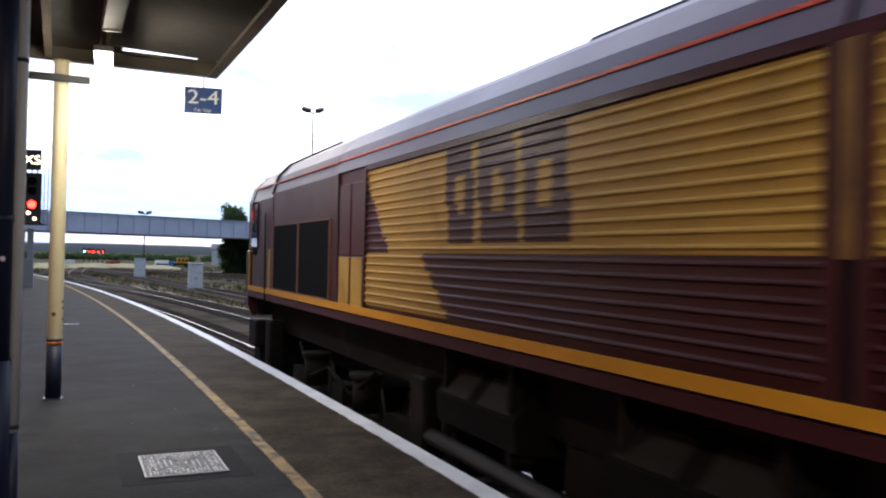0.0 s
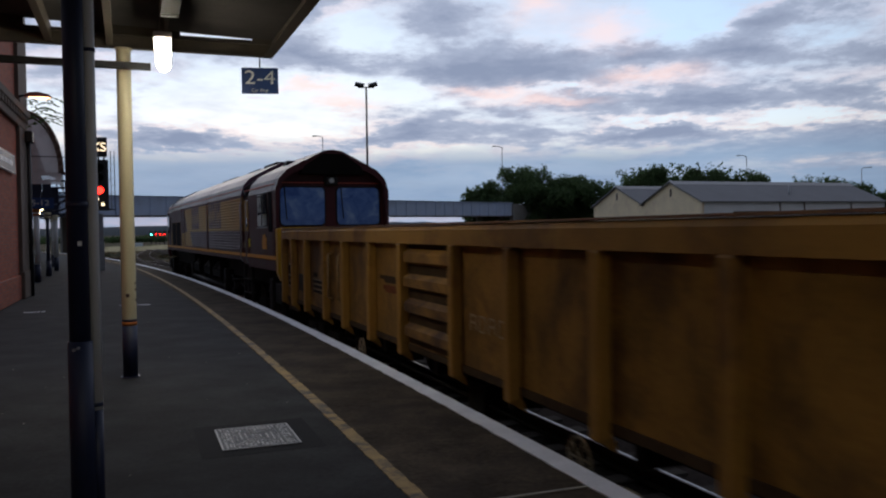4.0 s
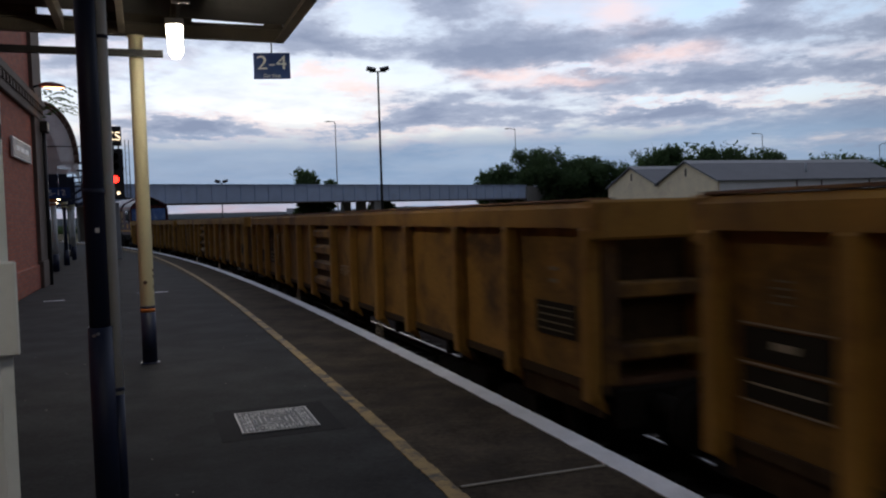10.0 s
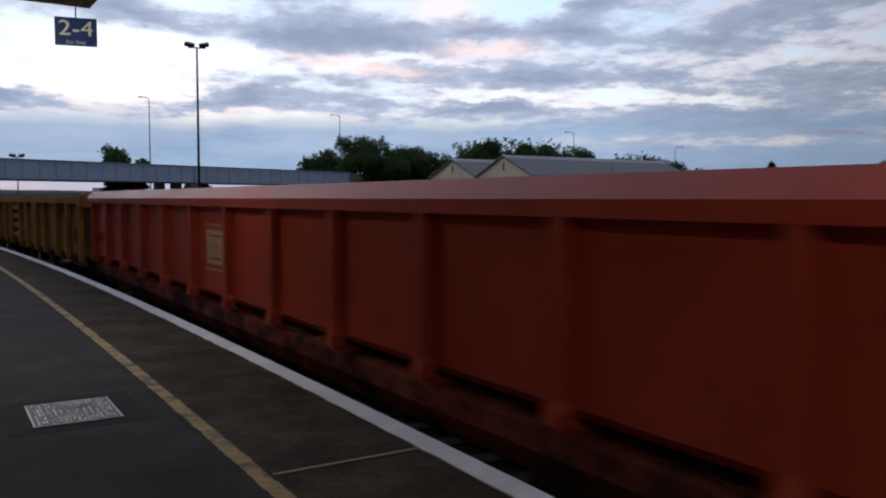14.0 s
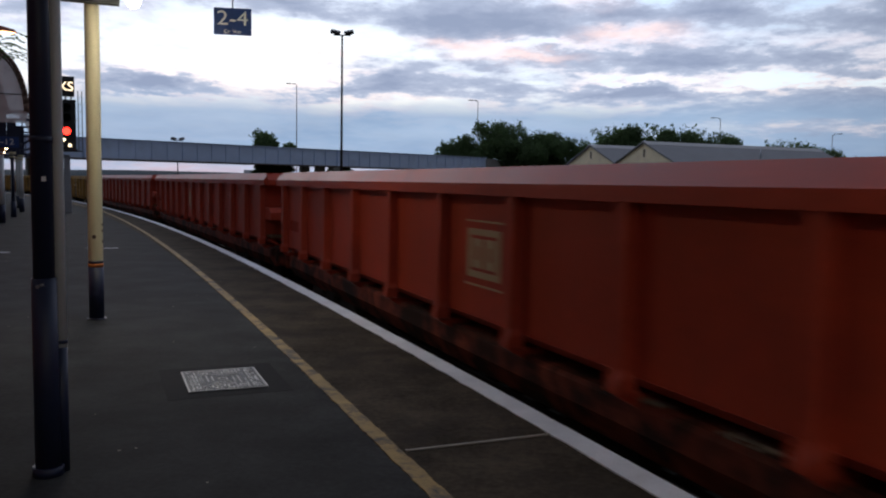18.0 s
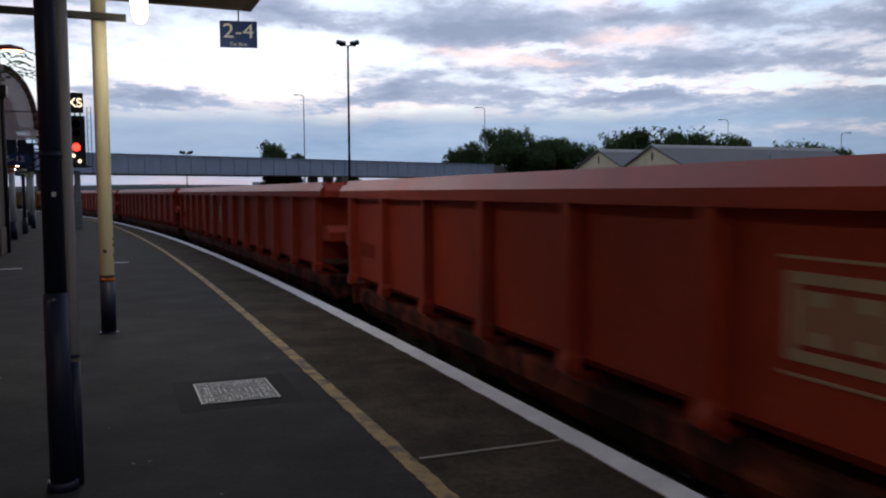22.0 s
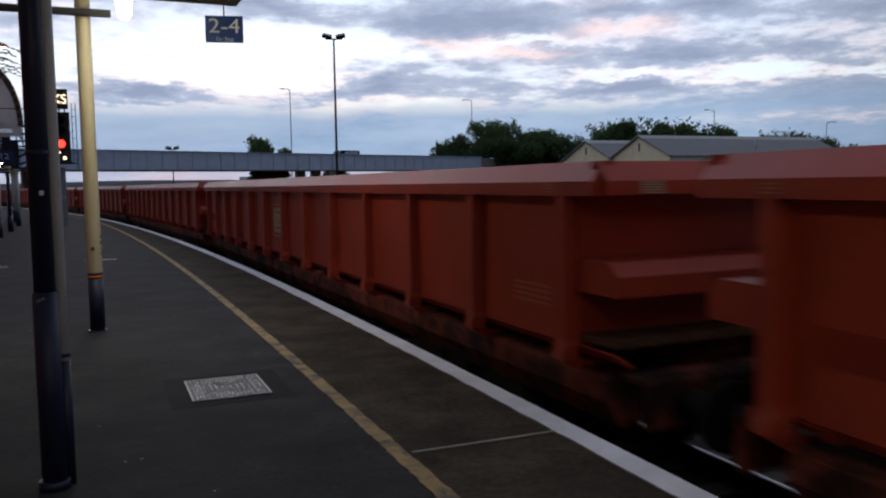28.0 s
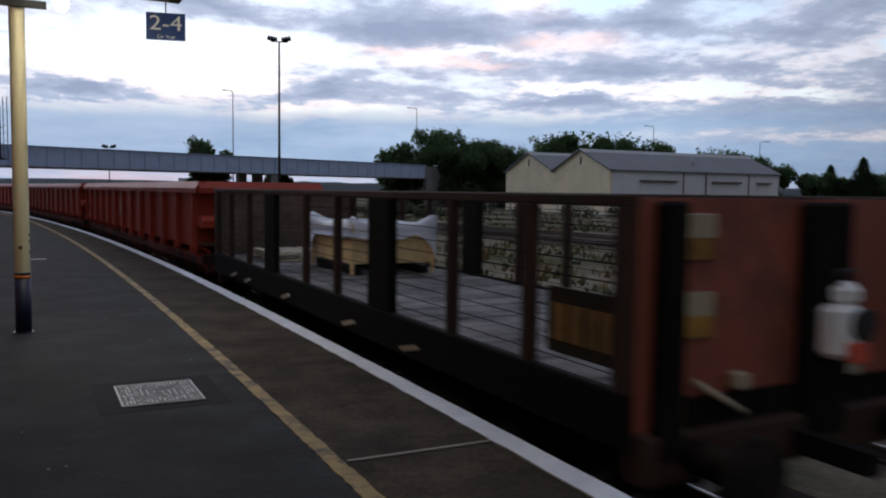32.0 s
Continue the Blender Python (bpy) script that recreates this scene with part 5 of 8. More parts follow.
def tree(x, y, height, radius, seed, conifer=False, full=1.0, label="dark leafy broadleaf tree beyond the yard", base=-1.3):
    rnd = random.Random(seed)
    th = thing("tree", label, "tree", pose(x, y, base, 0, 0, rnd.uniform(0, 360)), group="trees beyond the yard")
    bm = bmesh.new()
    cyl(bm, (0, 0, 0), (0, 0, height * 0.6), 0.032 * height, 0.014 * height, seg=8)
    limbs = []
    for k in range(7):
        a = k * 0.9 + rnd.uniform(-0.3, 0.3)
        z = height * rnd.uniform(0.28, 0.55)
        e = Vector((math.cos(a) * radius * 0.7, math.sin(a) * radius * 0.7, z + height * rnd.uniform(0.12, 0.3)))
        cyl(bm, (0, 0, z), e, 0.012 * height, 0.004 * height, seg=5)
        limbs.append(e)
    part("trunk", bm, M_BARK, th)
    bm = bmesh.new()
    if conifer:
        k = 0
        while k < 14:
            z = height * (0.10 + 0.064 * k)
            r = radius * (1 - k / 14.5)
            for j in range(int(70 + r * 90)):
                a = rnd.uniform(0, 2 * math.pi)
                p = Vector((math.cos(a) * r * rnd.uniform(0.4, 1.1), math.sin(a) * r * rnd.uniform(0.4, 1.1), z + rnd.uniform(-0.3, 0.3)))
                out = Vector((math.cos(a), math.sin(a), -0.25))
                u = Vector((-math.sin(a), math.cos(a), 0))
                s = 0.45 + 0.3 * rnd.random()
                bm.faces.new([bm.verts.new(q) for q in (p - out * s, p - u * s * 0.5, p + out * s, p + u * s * 0.5)])
            k += 1
        leafy(bm, (0, 0, height * 0.97), 0.25, 40, 0.25, rnd)
    else:
        lumps = [(Vector((0, 0, height * 0.72)), radius * 0.75)]
        for e in limbs:
            lumps.append((e + Vector((0, 0, rnd.uniform(0, 0.12) * height)), radius * rnd.uniform(0.35, 0.55)))
        for _ in range(7):
            a = rnd.uniform(0, 2 * math.pi)
            lumps.append((Vector((math.cos(a) * radius * 0.65, math.sin(a) * radius * 0.65, height * rnd.uniform(0.08, 0.30))), radius * rnd.uniform(0.35, 0.5)))
        for _ in range(6):
            a = rnd.uniform(0, 2 * math.pi)
            lumps.append((Vector((math.cos(a) * radius * 0.6, math.sin(a) * radius * 0.6, height * rnd.uniform(0.3, 0.85))), radius * rnd.uniform(0.25, 0.45)))
        for c, r in lumps:
            leafy(bm, c, r, int((170 + 130 * r) * full), 0.30, rnd)
        # stray twigs that break the outline
        for _ in range(26):
            a = rnd.uniform(0, 2 * math.pi)
            c = Vector((math.cos(a) * radius * rnd.uniform(0.3, 0.95), math.sin(a) * radius * rnd.uniform(0.3, 0.95), height * rnd.uniform(0.70, 0.92)))
            leafy(bm, c, 0.45, 16, 0.22, rnd, 1.5)
    part("crown", bm, M_LEAF, th)
    return th


def warehouse():
    u, v = Vector((0.894, 0.447, 0)), Vector((0.447, -0.894, 0))
    o = Vector((23.58, 117.65, -1.3))
    m = Matrix.Translation(o) @ Matrix((( *u.xy, 0), (*v.xy, 0), (0, 0, 1))).transposed().to_4x4()
    # local x along the ridge, local y across; -y is the far gable
    th = thing("warehouse", "cream rendered warehouse with two grey-roofed gables", "warehouse", m)
    L, eave, ridge, half = 34.0, 6.15, 9.0, 6.6
    for y0, ln in ((0.0, L), (-2 * half, L * 0.7)):
        bm = bmesh.new()
        prism(bm, [(y0 - half, 0), (y0 - half, eave), (y0, ridge), (y0 + half, eave), (y0 + half, 0)], 0.0, 0.3)
        g = part("gable_wall", bm, M_RENDER, th, "stained cream gable wall")
        bm = bmesh.new()
        box(bm, -0.04, 0.02, y0 - 0.18, y0 + 0.18, eave + 0.9, eave + 2.0)
        part("vent_slit", bm, M_STONE, g)
        bm = bmesh.new()
        for sg in (-1, 1):
            prism(bm, [(y0, ridge + 0.02), (y0 + sg * (half + 0.35), eave - 0.13), (y0 + sg * (half + 0.35), eave + 0.05), (y0, ridge + 0.22)], -0.35, ln)
        part("roof", bm, M_ROOF, th, "grey corrugated sheet roof")
        bm = bmesh.new()
        for sg in (-1, 1):
            prism(bm, [(y0, ridge + 0.23), (y0 + sg * 1.1, ridge - 0.26), (y0 + sg * 1.1, ridge - 0.22), (y0, ridge + 0.30)], -0.36, ln + 0.02)
        part("ridge", bm, M_ROOFLIGHT, th, "pale weathered ridge capping")
    bm = bmesh.new()
    box(bm, 0.3, L, half - 0.3, half, 0, eave)
    box(bm, L - 0.3, L, -half, half, 0, eave)
    part("side_wall", bm, M_WALLWHITE, th, "white painted side wall")
    for x0, x1, z0, z1 in ((5.5, 12.0, 0, 4.6), (19.5, 25.0, 0, 4.6), (29.0, 31.5, 0, 4.6)):
        bm = bmesh.new()
        box(bm, x0, x1, half, half + 0.06, z0, z1)
        part("shutter", bm, M_WALLWHITE, th, "white roller shutter")
        bm = bmesh.new()
        box(bm, x0 - 0.2, x1 + 0.2, half, half + 0.45, z1, z1 + 0.22)
        part("door_hood", bm, M_STONE, th)
    for x in (13.5, 18.0, 27.0):
        bm = bmesh.new()
        tube(bm, [(x, half + 0.15, 0), (x, half + 0.15, eave)], 0.09, 6)
        part("down_pipe", bm, M_STONE, th)
    bm = bmesh.new()
    cyl(bm, (17.5, 4.4, 6.6), (17.5, 4.4, 8.6), 0.14, seg=8)
    part("flue", bm, M_GALV, th)


def house(x, y, turn, w, l, eave, ridge, wall, roof, label):
    th = thing("house", label, "house", pose(x, y, -1.3, 0, 0, turn), group="houses beyond the yard")
    bm = bmesh.new()
    prism(bm, [(-w, 0), (-w, eave), (0, ridge), (w, eave), (w, 0)], 0, l)
    part("wall", bm, wall, th)
    bm = bmesh.new()
    for sg in (-1, 1):
        prism(bm, [(0, ridge + 0.02), (sg * (w + 0.4), eave - 0.25), (sg * (w + 0.4), eave - 0.05), (0, ridge + 0.25)], -0.4, l + 0.4)
    part("roof", bm, roof, th)
    bm = bmesh.new()
    for sg in (-1, 1):
        prism(bm, [(0, ridge + 0.1), (sg * (w + 0.42), eave - 0.2), (sg * (w + 0.42), eave + 0.05), (0, ridge + 0.38)], -0.5, -0.4)
    part("bargeboard", bm, M_WHITE, th, "white bargeboards")
    for k in (-0.45, 0.45):
        win = bmesh.new()
        box(win, -0.06, 0.02, k * w - 0.6, k * w + 0.6, eave * 0.55, eave * 0.55 + 1.2)
        part("window", win, M_SIDEGLASS, th)


def yard():
    for x, y, w, h in ((-19.2, 62.6, 1.05, 1.75), (-33.25, 88.6, 1.15, 1.85)):
        th = thing("equipment_cabinet", "pale grey trackside equipment cabinet", "cabinet", pose(x, y, -1.3, 0, 0, 20), group="trackside cabinets")
        bm = bmesh.new()
        box(bm, -w / 2, w / 2, -0.3, 0.3, 0.25, h + 0.35, bevel=0.03)
        part("body", bm, M_CABINET, th)
        bm = bmesh.new()
        box(bm, -w / 2 - 0.06, w / 2 + 0.06, -0.37, 0.37, h + 0.35, h + 0.43, bevel=0.02)
        part("lid", bm, M_CABINET, th)
        for sx in (-1, 1):
            bm = bmesh.new()
            box(bm, sx * w / 4 - w / 4 + 0.03, sx * w / 4 + w / 4 - 0.03, -0.325, -0.30, 0.35, h + 0.25)
            d = part("door", bm, M_CABINET, th)
            bm = bmesh.new()
            box(bm, -0.02 + sx * 0.05, 0.02 + sx * 0.05, -0.35, -0.325, h * 0.55, h * 0.55 + 0.14)
            part("handle", bm, M_BLACK, d)
        bm = bmesh.new()
        box(bm, -w / 2 - 0.1, w / 2 + 0.1, -0.4, 0.4, -0.2, 0.25)
        part("plinth", bm, M_CONCRETE, th)
    # low bank of pale earth
    bm = bmesh.new()
    rnd = random.Random(3)
    rows = []
    for i in range(60):
        t = i / 59
        c = Vector((-74, 123, -1.3)).lerp(Vector((-47, 147, -1.3)), t)
        side = Vector((-0.52, 0.85, 0))
        h = 1.25 * math.sin(math.pi * min(1, t * 1.02)) ** 0.5 * (0.75 + 0.5 * noise.noise(Vector((t * 6, 0, 1))))
        rows.append([bm.verts.new(c + side * w + Vector((0, 0, z))) for w, z in ((-4, -0.1), (-2.2, h * 0.7), (0, h), (3, h * 0.9), (6, -0.1))])
    for a, b in zip(rows, rows[1:]):
        for k in range(4):
            bm.faces.new((a[k], a[k + 1], b[k + 1], b[k]))
    tagged(part("earth_bank", bm, M_SAND, None, smooth=True), "low pale bank of earth and dry grass in the yard", "bank", kind="structure")
    # machines in the yard
    th = thing("track_machine", "orange track machine standing in the yard", "machine", pose(-49.6, 152.1, -1.2, 0, 0, 22) @ Matrix.Scale(0.55, 4))
    bm = bmesh.new()
    box(bm, -3.0, 3.0, -1.2, 1.2, 0.9, 1.6, bevel=0.05)
    part("frame", bm, M_UNDER, th)
    bm = bmesh.new()
    box(bm, -1.0, 2.6, -1.15, 1.15, 1.6, 3.4, bevel=0.12)
    cab = part("cab", bm, M_ORANGEV, th)
    for x in (-0.4, 0.8, 2.0):
        bm = bmesh.new()
        box(bm, x - 0.4, x + 0.4, -1.18, -1.14, 2.3, 3.0)
        part("window", bm, M_SIDEGLASS, cab)
    for x in (-2, 2):
        bm = bmesh.new()
        cyl(bm, (x, -0.9, 0.5), (x, 0.9, 0.5), 0.5, seg=16)
        part("wheel", bm, M_UNDER, th)
    th = thing("lorry", "white lorry with blue side parked in the yard", "lorry", pose(-51.8, 149.6, -1.3, 0, 0, 25) @ Matrix.Scale(0.5, 4))
    bm = bmesh.new()
    box(bm, -3.0, 1.6, -1.2, 1.2, 0.9, 3.0, bevel=0.05)
    part("body", bm, M_WHITE, th)
    bm = bmesh.new()
    box(bm, 1.7, 3.4, -1.15, 1.15, 0.6, 2.7, bevel=0.15)
    part("cab", bm, M_BLUE, th)
    bm = bmesh.new()
    box(bm, -2.9, 1.5, -1.22, -1.20, 1.1, 1.9)
    part("side_panel", bm, M_BLUE, th)
    for x in (-2, 2.5):
        bm = bmesh.new()
        cyl(bm, (x, -1.1, 0.45), (x, 1.1, 0.45), 0.45, seg=16)
        part("wheel", bm, M_UNDER, th)
    # short wagons standing in the yard
    for x, y, c, lab in ((-63.2, 136.0, M_CABINET, "pale"), (-57.0, 139.5, M_BROWNEND, "rusty red")):
        th = thing("parked_wagon", "short " + lab + " wagon standing in the yard", "wagon", pose(x, y, -1.2, 0, 0, 27) @ Matrix.Scale(0.5, 4), group="wagons in the yard")
        bm = bmesh.new()
        box(bm, -2.2, 2.2, -1.2, 1.2, 1.05, 2.5, bevel=0.05)
        part("body", bm, c, th)
        bm = bmesh.new()
        box(bm, -2.3, 2.3, -1.0, 1.0, 0.75, 1.05)
        part("underframe", bm, M_UNDER, th)
        for wx in (-1.4, 1.4):
            bm = bmesh.new()
            cyl(bm, (wx, -0.8, 0.45), (wx, 0.8, 0.45), 0.45, seg=14)
            part("wheel", bm, M_UNDER, th)
    th = thing("yard_shed", "pale low shed beyond the yard", "shed", pose(-60, 222, -1.3, 0, 0, 16))
    bm = bmesh.new()
    box(bm, -3.6, 3.6, -4, 4, 0, 4.2)
    part("wall", bm, M_CABINET, th)
    bm = bmesh.new()
    prism(bm, [(-4.4, 4.2), (0, 5.6), (4.4, 4.2)], -3.9, 3.9)
    part("roof", bm, M_ROOF, th)
    bm = bmesh.new()
    box(bm, -2, 1.6, -4.06, -4.0, 0, 3.4)
    part("door", bm, M_GALV, th)
    # distant signals along the approach
    for k, (x, y, red) in enumerate(((-69.1, 155.5, 0), (-68.4, 156.1, 1), (-67.8, 156.6, 1), (-67.1, 157.1, 1), (-66.4, 157.7, 1))):
        th = thing("distant_signal", "small distant lit railway signal on a post", "signal", pose(x, y, -1.3, 0, 0, 25), group="distant signals")
        bm = bmesh.new()
        cyl(bm, (0, 0, 0), (0, 0, 3.0), 0.07, seg=8)
        box(bm, -0.25, 0.25, -0.12, 0.12, 2.4, 3.4)
        part("post", bm, M_BLACK, th)
        bm = bmesh.new()
        cyl(bm, (0, -0.12, 2.75), (0, -0.2, 2.75), 0.13, seg=12)
        part("lens", bm, M_RED_LIGHT if red else M_GREEN_LIGHT, th)
    # parked cars and fence seen low down behind the line
    rnd = random.Random(9)
    cols = [M_WHITE, M_CABINET, M_BLUE, M_BLACK, M_GALV, M_WHITE]
    for k in range(7):
        c = Vector((33.5, 96.0, 0)).lerp(Vector((56, 88, 0)), k / 6)
        car(c.x, c.y, 70 + rnd.uniform(-4, 4), cols[k % 6])
    th = thing("wire_fence", "grey post and wire fence along the yard edge", "fence", Matrix())
    for k in range(26):
        c = Vector((8, 92, -1.3)).lerp(Vector((70, 70, -1.3)), k / 25)
        bm = bmesh.new()
        box(bm, c.x - 0.06, c.x + 0.06, c.y - 0.06, c.y + 0.06, -1.4, 0.35)
        part("post", bm, M_CONCRETE, th)
    bm = bmesh.new()
    for z in (-0.7, -0.2, 0.25):
        cyl(bm, (8, 92, z), (70, 70, z), 0.012, seg=5)
    part("wire", bm, M_GALV, th)
    # scrub in the yard
    rnd = random.Random(21)
    for k in range(26):
        th = thing("scrub_bush", "low dark scrub bush on the yard ground", "bush", pose(rnd.uniform(-14, 60), rnd.uniform(84, 112), -1.3), group="scrub bushes")
        bm = bmesh.new()
        r = rnd.uniform(0.8, 1.9)
        leafy(bm, (0, 0, r * 0.4), r, int(150 * r), 0.20, rnd, 0.55)
        part("foliage", bm, M_SCRUB, th)


def car(x, y, turn, paint):
    th = thing("parked_car", "parked car beyond the yard fence", "car", pose(x, y, -1.3, 0, 0, turn), group="parked cars")
    bm = bmesh.new()
    prism(bm, [(-2.05, 0.35), (-2.1, 0.75), (-1.3, 0.92), (-0.75, 1.42), (0.85, 1.45), (1.6, 0.98), (2.05, 0.85), (2.1, 0.35)], -0.85, 0.85, fn=lambda v: Vector((v.y, v.x, v.z)))
    part("body", bm, paint, th)
    bm = bmesh.new()
    prism(bm, [(-1.15, 0.98), (-0.72, 1.36), (0.8, 1.38), (1.4, 0.98)], -0.87, 0.87, fn=lambda v: Vector((v.y, v.x, v.z)))
    part("window", bm, M_SIDEGLASS, th)
    for wx in (-1.3, 1.3):
        bm = bmesh.new()
        cyl(bm, (wx, -0.88, 0.32), (wx, 0.88, 0.32), 0.32, seg=14)
        part("wheel", bm, M_UNDER, th)


def hills():
    bm = bmesh.new()
    prev = None
    for k in range(181):
        a = radians(-100 + k * 200 / 180)
        h = 15 + 8 * noise.noise(Vector((k * 0.09, 2.0, 0))) + 2.2 * noise.noise(Vector((k * 0.9, 5.0, 0))) + (6 if k < 75 else 0) * (1 - k / 75)
        c = Vector((math.sin(a), math.cos(a), 0))
        ring = [bm.verts.new(c * r + Vector((0, 0, z))) for r, z in ((1500, -2), (1560, h * 0.8), (1640, h), (1900, -2))]
        if prev:
            for j in range(3):
                bm.faces.new((prev[j], prev[j + 1], ring[j + 1], ring[j]))
        prev = ring
    tagged(part("backdrop", bm, M_HILL, None, smooth=True), "low dark wooded hills on the horizon", "hills", kind="structure")
    # belt of far trees at the end of the yard
    bm = bmesh.new()
    rnd = random.Random(31)
    for k in range(300):
        t = rnd.random()
        c = Vector((-170, 250, -1.3)).lerp(Vector((40, 330, -1.3)), t) + Vector((rnd.uniform(-8, 8), rnd.uniform(-8, 8), 0))
        leafy(bm, c + Vector((0, 0, 0.9)), rnd.uniform(1.2, 2.6), 45, 0.7, rnd, 0.6)
    tagged(part("far_woods", bm, M_LEAF), "belt of far dark trees beyond the yard", "woods", kind="stuff")


bridge()
pole_light("light_mast", -12.37, 73.98, 14.7, 2, "tall dark yard lighting mast with two floodlights", 0.13, turn=8)
pole_light("street_light", -32.6, 146.4, 18.6, 1, "tall grey street light behind the bridge", 0.13, 1.1)
pole_light("street_light", -0.2, 170.0, 18.4, 1, "tall grey street light behind the bridge", 0.13, 1.3)
pole_light("street_light", 49.8, 172.0, 15.6, 1, "tall grey street light behind the trees", 0.13, 1.3)
pole_light("street_light", 76.0, 180.0, 13.2, 1, "tall grey street light behind the trees", 0.13, 1.3, 180)
pole_light("light_mast", -46.95, 126.6, 7.6, 2, "short yard lighting mast with two floodlights", 0.10, turn=10)
warehouse()
for x, y, h, r, sd in ((-3.5, 153, 12.8, 4.2, 1), (4.5, 155, 16.6, 5.4, 2), (11.5, 156, 14.4, 4.8, 3), (-1.0, 150, 10.2, 3.8, 4), (8.0, 150, 11.4, 4.4, 5), (18, 152, 12.6, 4.8, 6),
                       (24.5, 150, 15.2, 5.0, 7), (31, 150, 15.6, 5.4, 8), (37.5, 150, 15.0, 5.2, 9), (43, 151, 13.2, 4.6, 10), (28, 155, 14.0, 5.0, 11),
                       (60, 163, 13.4, 5.4, 12), (67, 164, 11.8, 4.6, 13), (73, 165, 9.6, 4.0, 14), 
                       (104, 170, 10.2, 4.4, 17), (13, 160, 10, 5, 18), (50, 160, 9, 4.5, 19)):
    tree(x, y, h * 0.95, r, sd)
for x, y, h, r, sd, c in ((79, 160, 7.4, 3.2, 20, False), (82.5, 161, 9.2, 3.6, 24, True), (88.5, 160, 10.8, 4.6, 21, True), (85.5, 163, 6.6, 3.4, 27, False), (93.5, 162, 7.6, 3.4, 22, False), (97.5, 166, 7.0, 3.0, 23, False)):
    tree(x, y, h, r, sd, c, 1.0, "dark pointed conifer beyond the yard" if c else "small dark leafy tree beyond the yard")
tree(-32.0, 121.5, 10.6, 2.3, 15, False, 0.30, "sparse pale green tree behind the bridge")
tree(-29.6, 123, 8.8, 2.1, 16, False, 0.30, "sparse pale green tree behind the bridge")
tree(-31.0, 122, 6.0, 2.6, 26, False, 0.8, "low leafy bush at the foot of the bridge tree")
tree(-22.0, 130, 5.2, 2.4, 25, False, 0.6, "low round bush in the yard")
house(77, 108, 30, 4.6, 9, 5.6, 8.2, M_BRICK, M_ROOF, "brown brick house with white gable boards")
house(92, 112, 100, 4.0, 12, 6.8, 9.0, M_RENDER, M_BLUE, "pale building with a bright blue roof")
house(98, 150, 60, 4.0, 10, 5.5, 8.2, M_RENDER, M_ROOF, "distant pale house among trees")
yard()
yard_grass()
hills()


# ---------------------------------------------------------------- the train
SPEED = ((0, 6.21), (2, 6.38), (4, 6.80), (6, 7.25), (8, 7.59), (10, 7.91), (12, 8.34), (14, 8.78), (16, 8.90), (18, 8.97), (20, 8.97), (22, 8.80), (24, 8.62), (26, 8.46), (28, 8.26), (30, 7.90), (32, 7.41))
START = -6.44
WHEEL_R = 0.46
TRAIN = []


def travelled(t):
    """How far along the line the back of the engine is at t seconds."""
    d = START
    for (t0, v0), (t1, v1) in zip(SPEED, SPEED[1:]):
        e = min(max(t - t0, 0.0), t1 - t0)
        d += v0 * e + (v1 - v0) * e * e / (2 * (t1 - t0))
    return d


def on_line(rear, length, t):
    """The pose of a vehicle whose back is rear metres behind the engine's back. Its origin is under its middle, on the rails."""
    s = travelled(t) - rear
    a, b = s + 0.17 * length, s + 0.83 * length
    p = along(a, TRACK_OFF + drift(a), RAIL_Z)
    q = along(b, TRACK_OFF + drift(b), RAIL_Z)
    h = math.atan2(q.y - p.y, q.x - p.x)
    return Matrix.Translation((p + q) / 2) @ Matrix.Rotation(h, 4, "Z")


def wheelset(parent, x, r):
    """Two wheels and an axle, turning about y."""
    bm = bmesh.new()
    cyl(bm, (0, -0.98, 0), (0, 0.98, 0), 0.08, seg=10)
    for s in (-1, 1):
        cyl(bm, (0, s * 0.69, 0), (0, s * 0.83, 0), r, seg=28, mi=1)
        cyl(bm, (0, s * 0.675, 0), (0, s * 0.70, 0), r + 0.028, seg=28, mi=1)
        cyl(bm, (0, s * 0.83, 0), (0, s * 0.845, 0), r * 0.84, seg=24)
        cyl(bm, (0, s * 0.84, 0), (0, s * 0.88, 0), 0.15, seg=14)
        for k in range(5):
            a = 2 * math.pi * k / 5
            box(bm, -0.02, 0.02, s * 0.845 - 0.006, s * 0.845 + 0.006, 0.15, r * 0.8, Matrix.Rotation(a, 4, "Y"))
    ob = part("wheelset", bm, [M_WHEEL, M_TYRE], parent, "grimy steel wheels with worn treads on an axle")
    ob.location = (x, 0, r)
    return ob


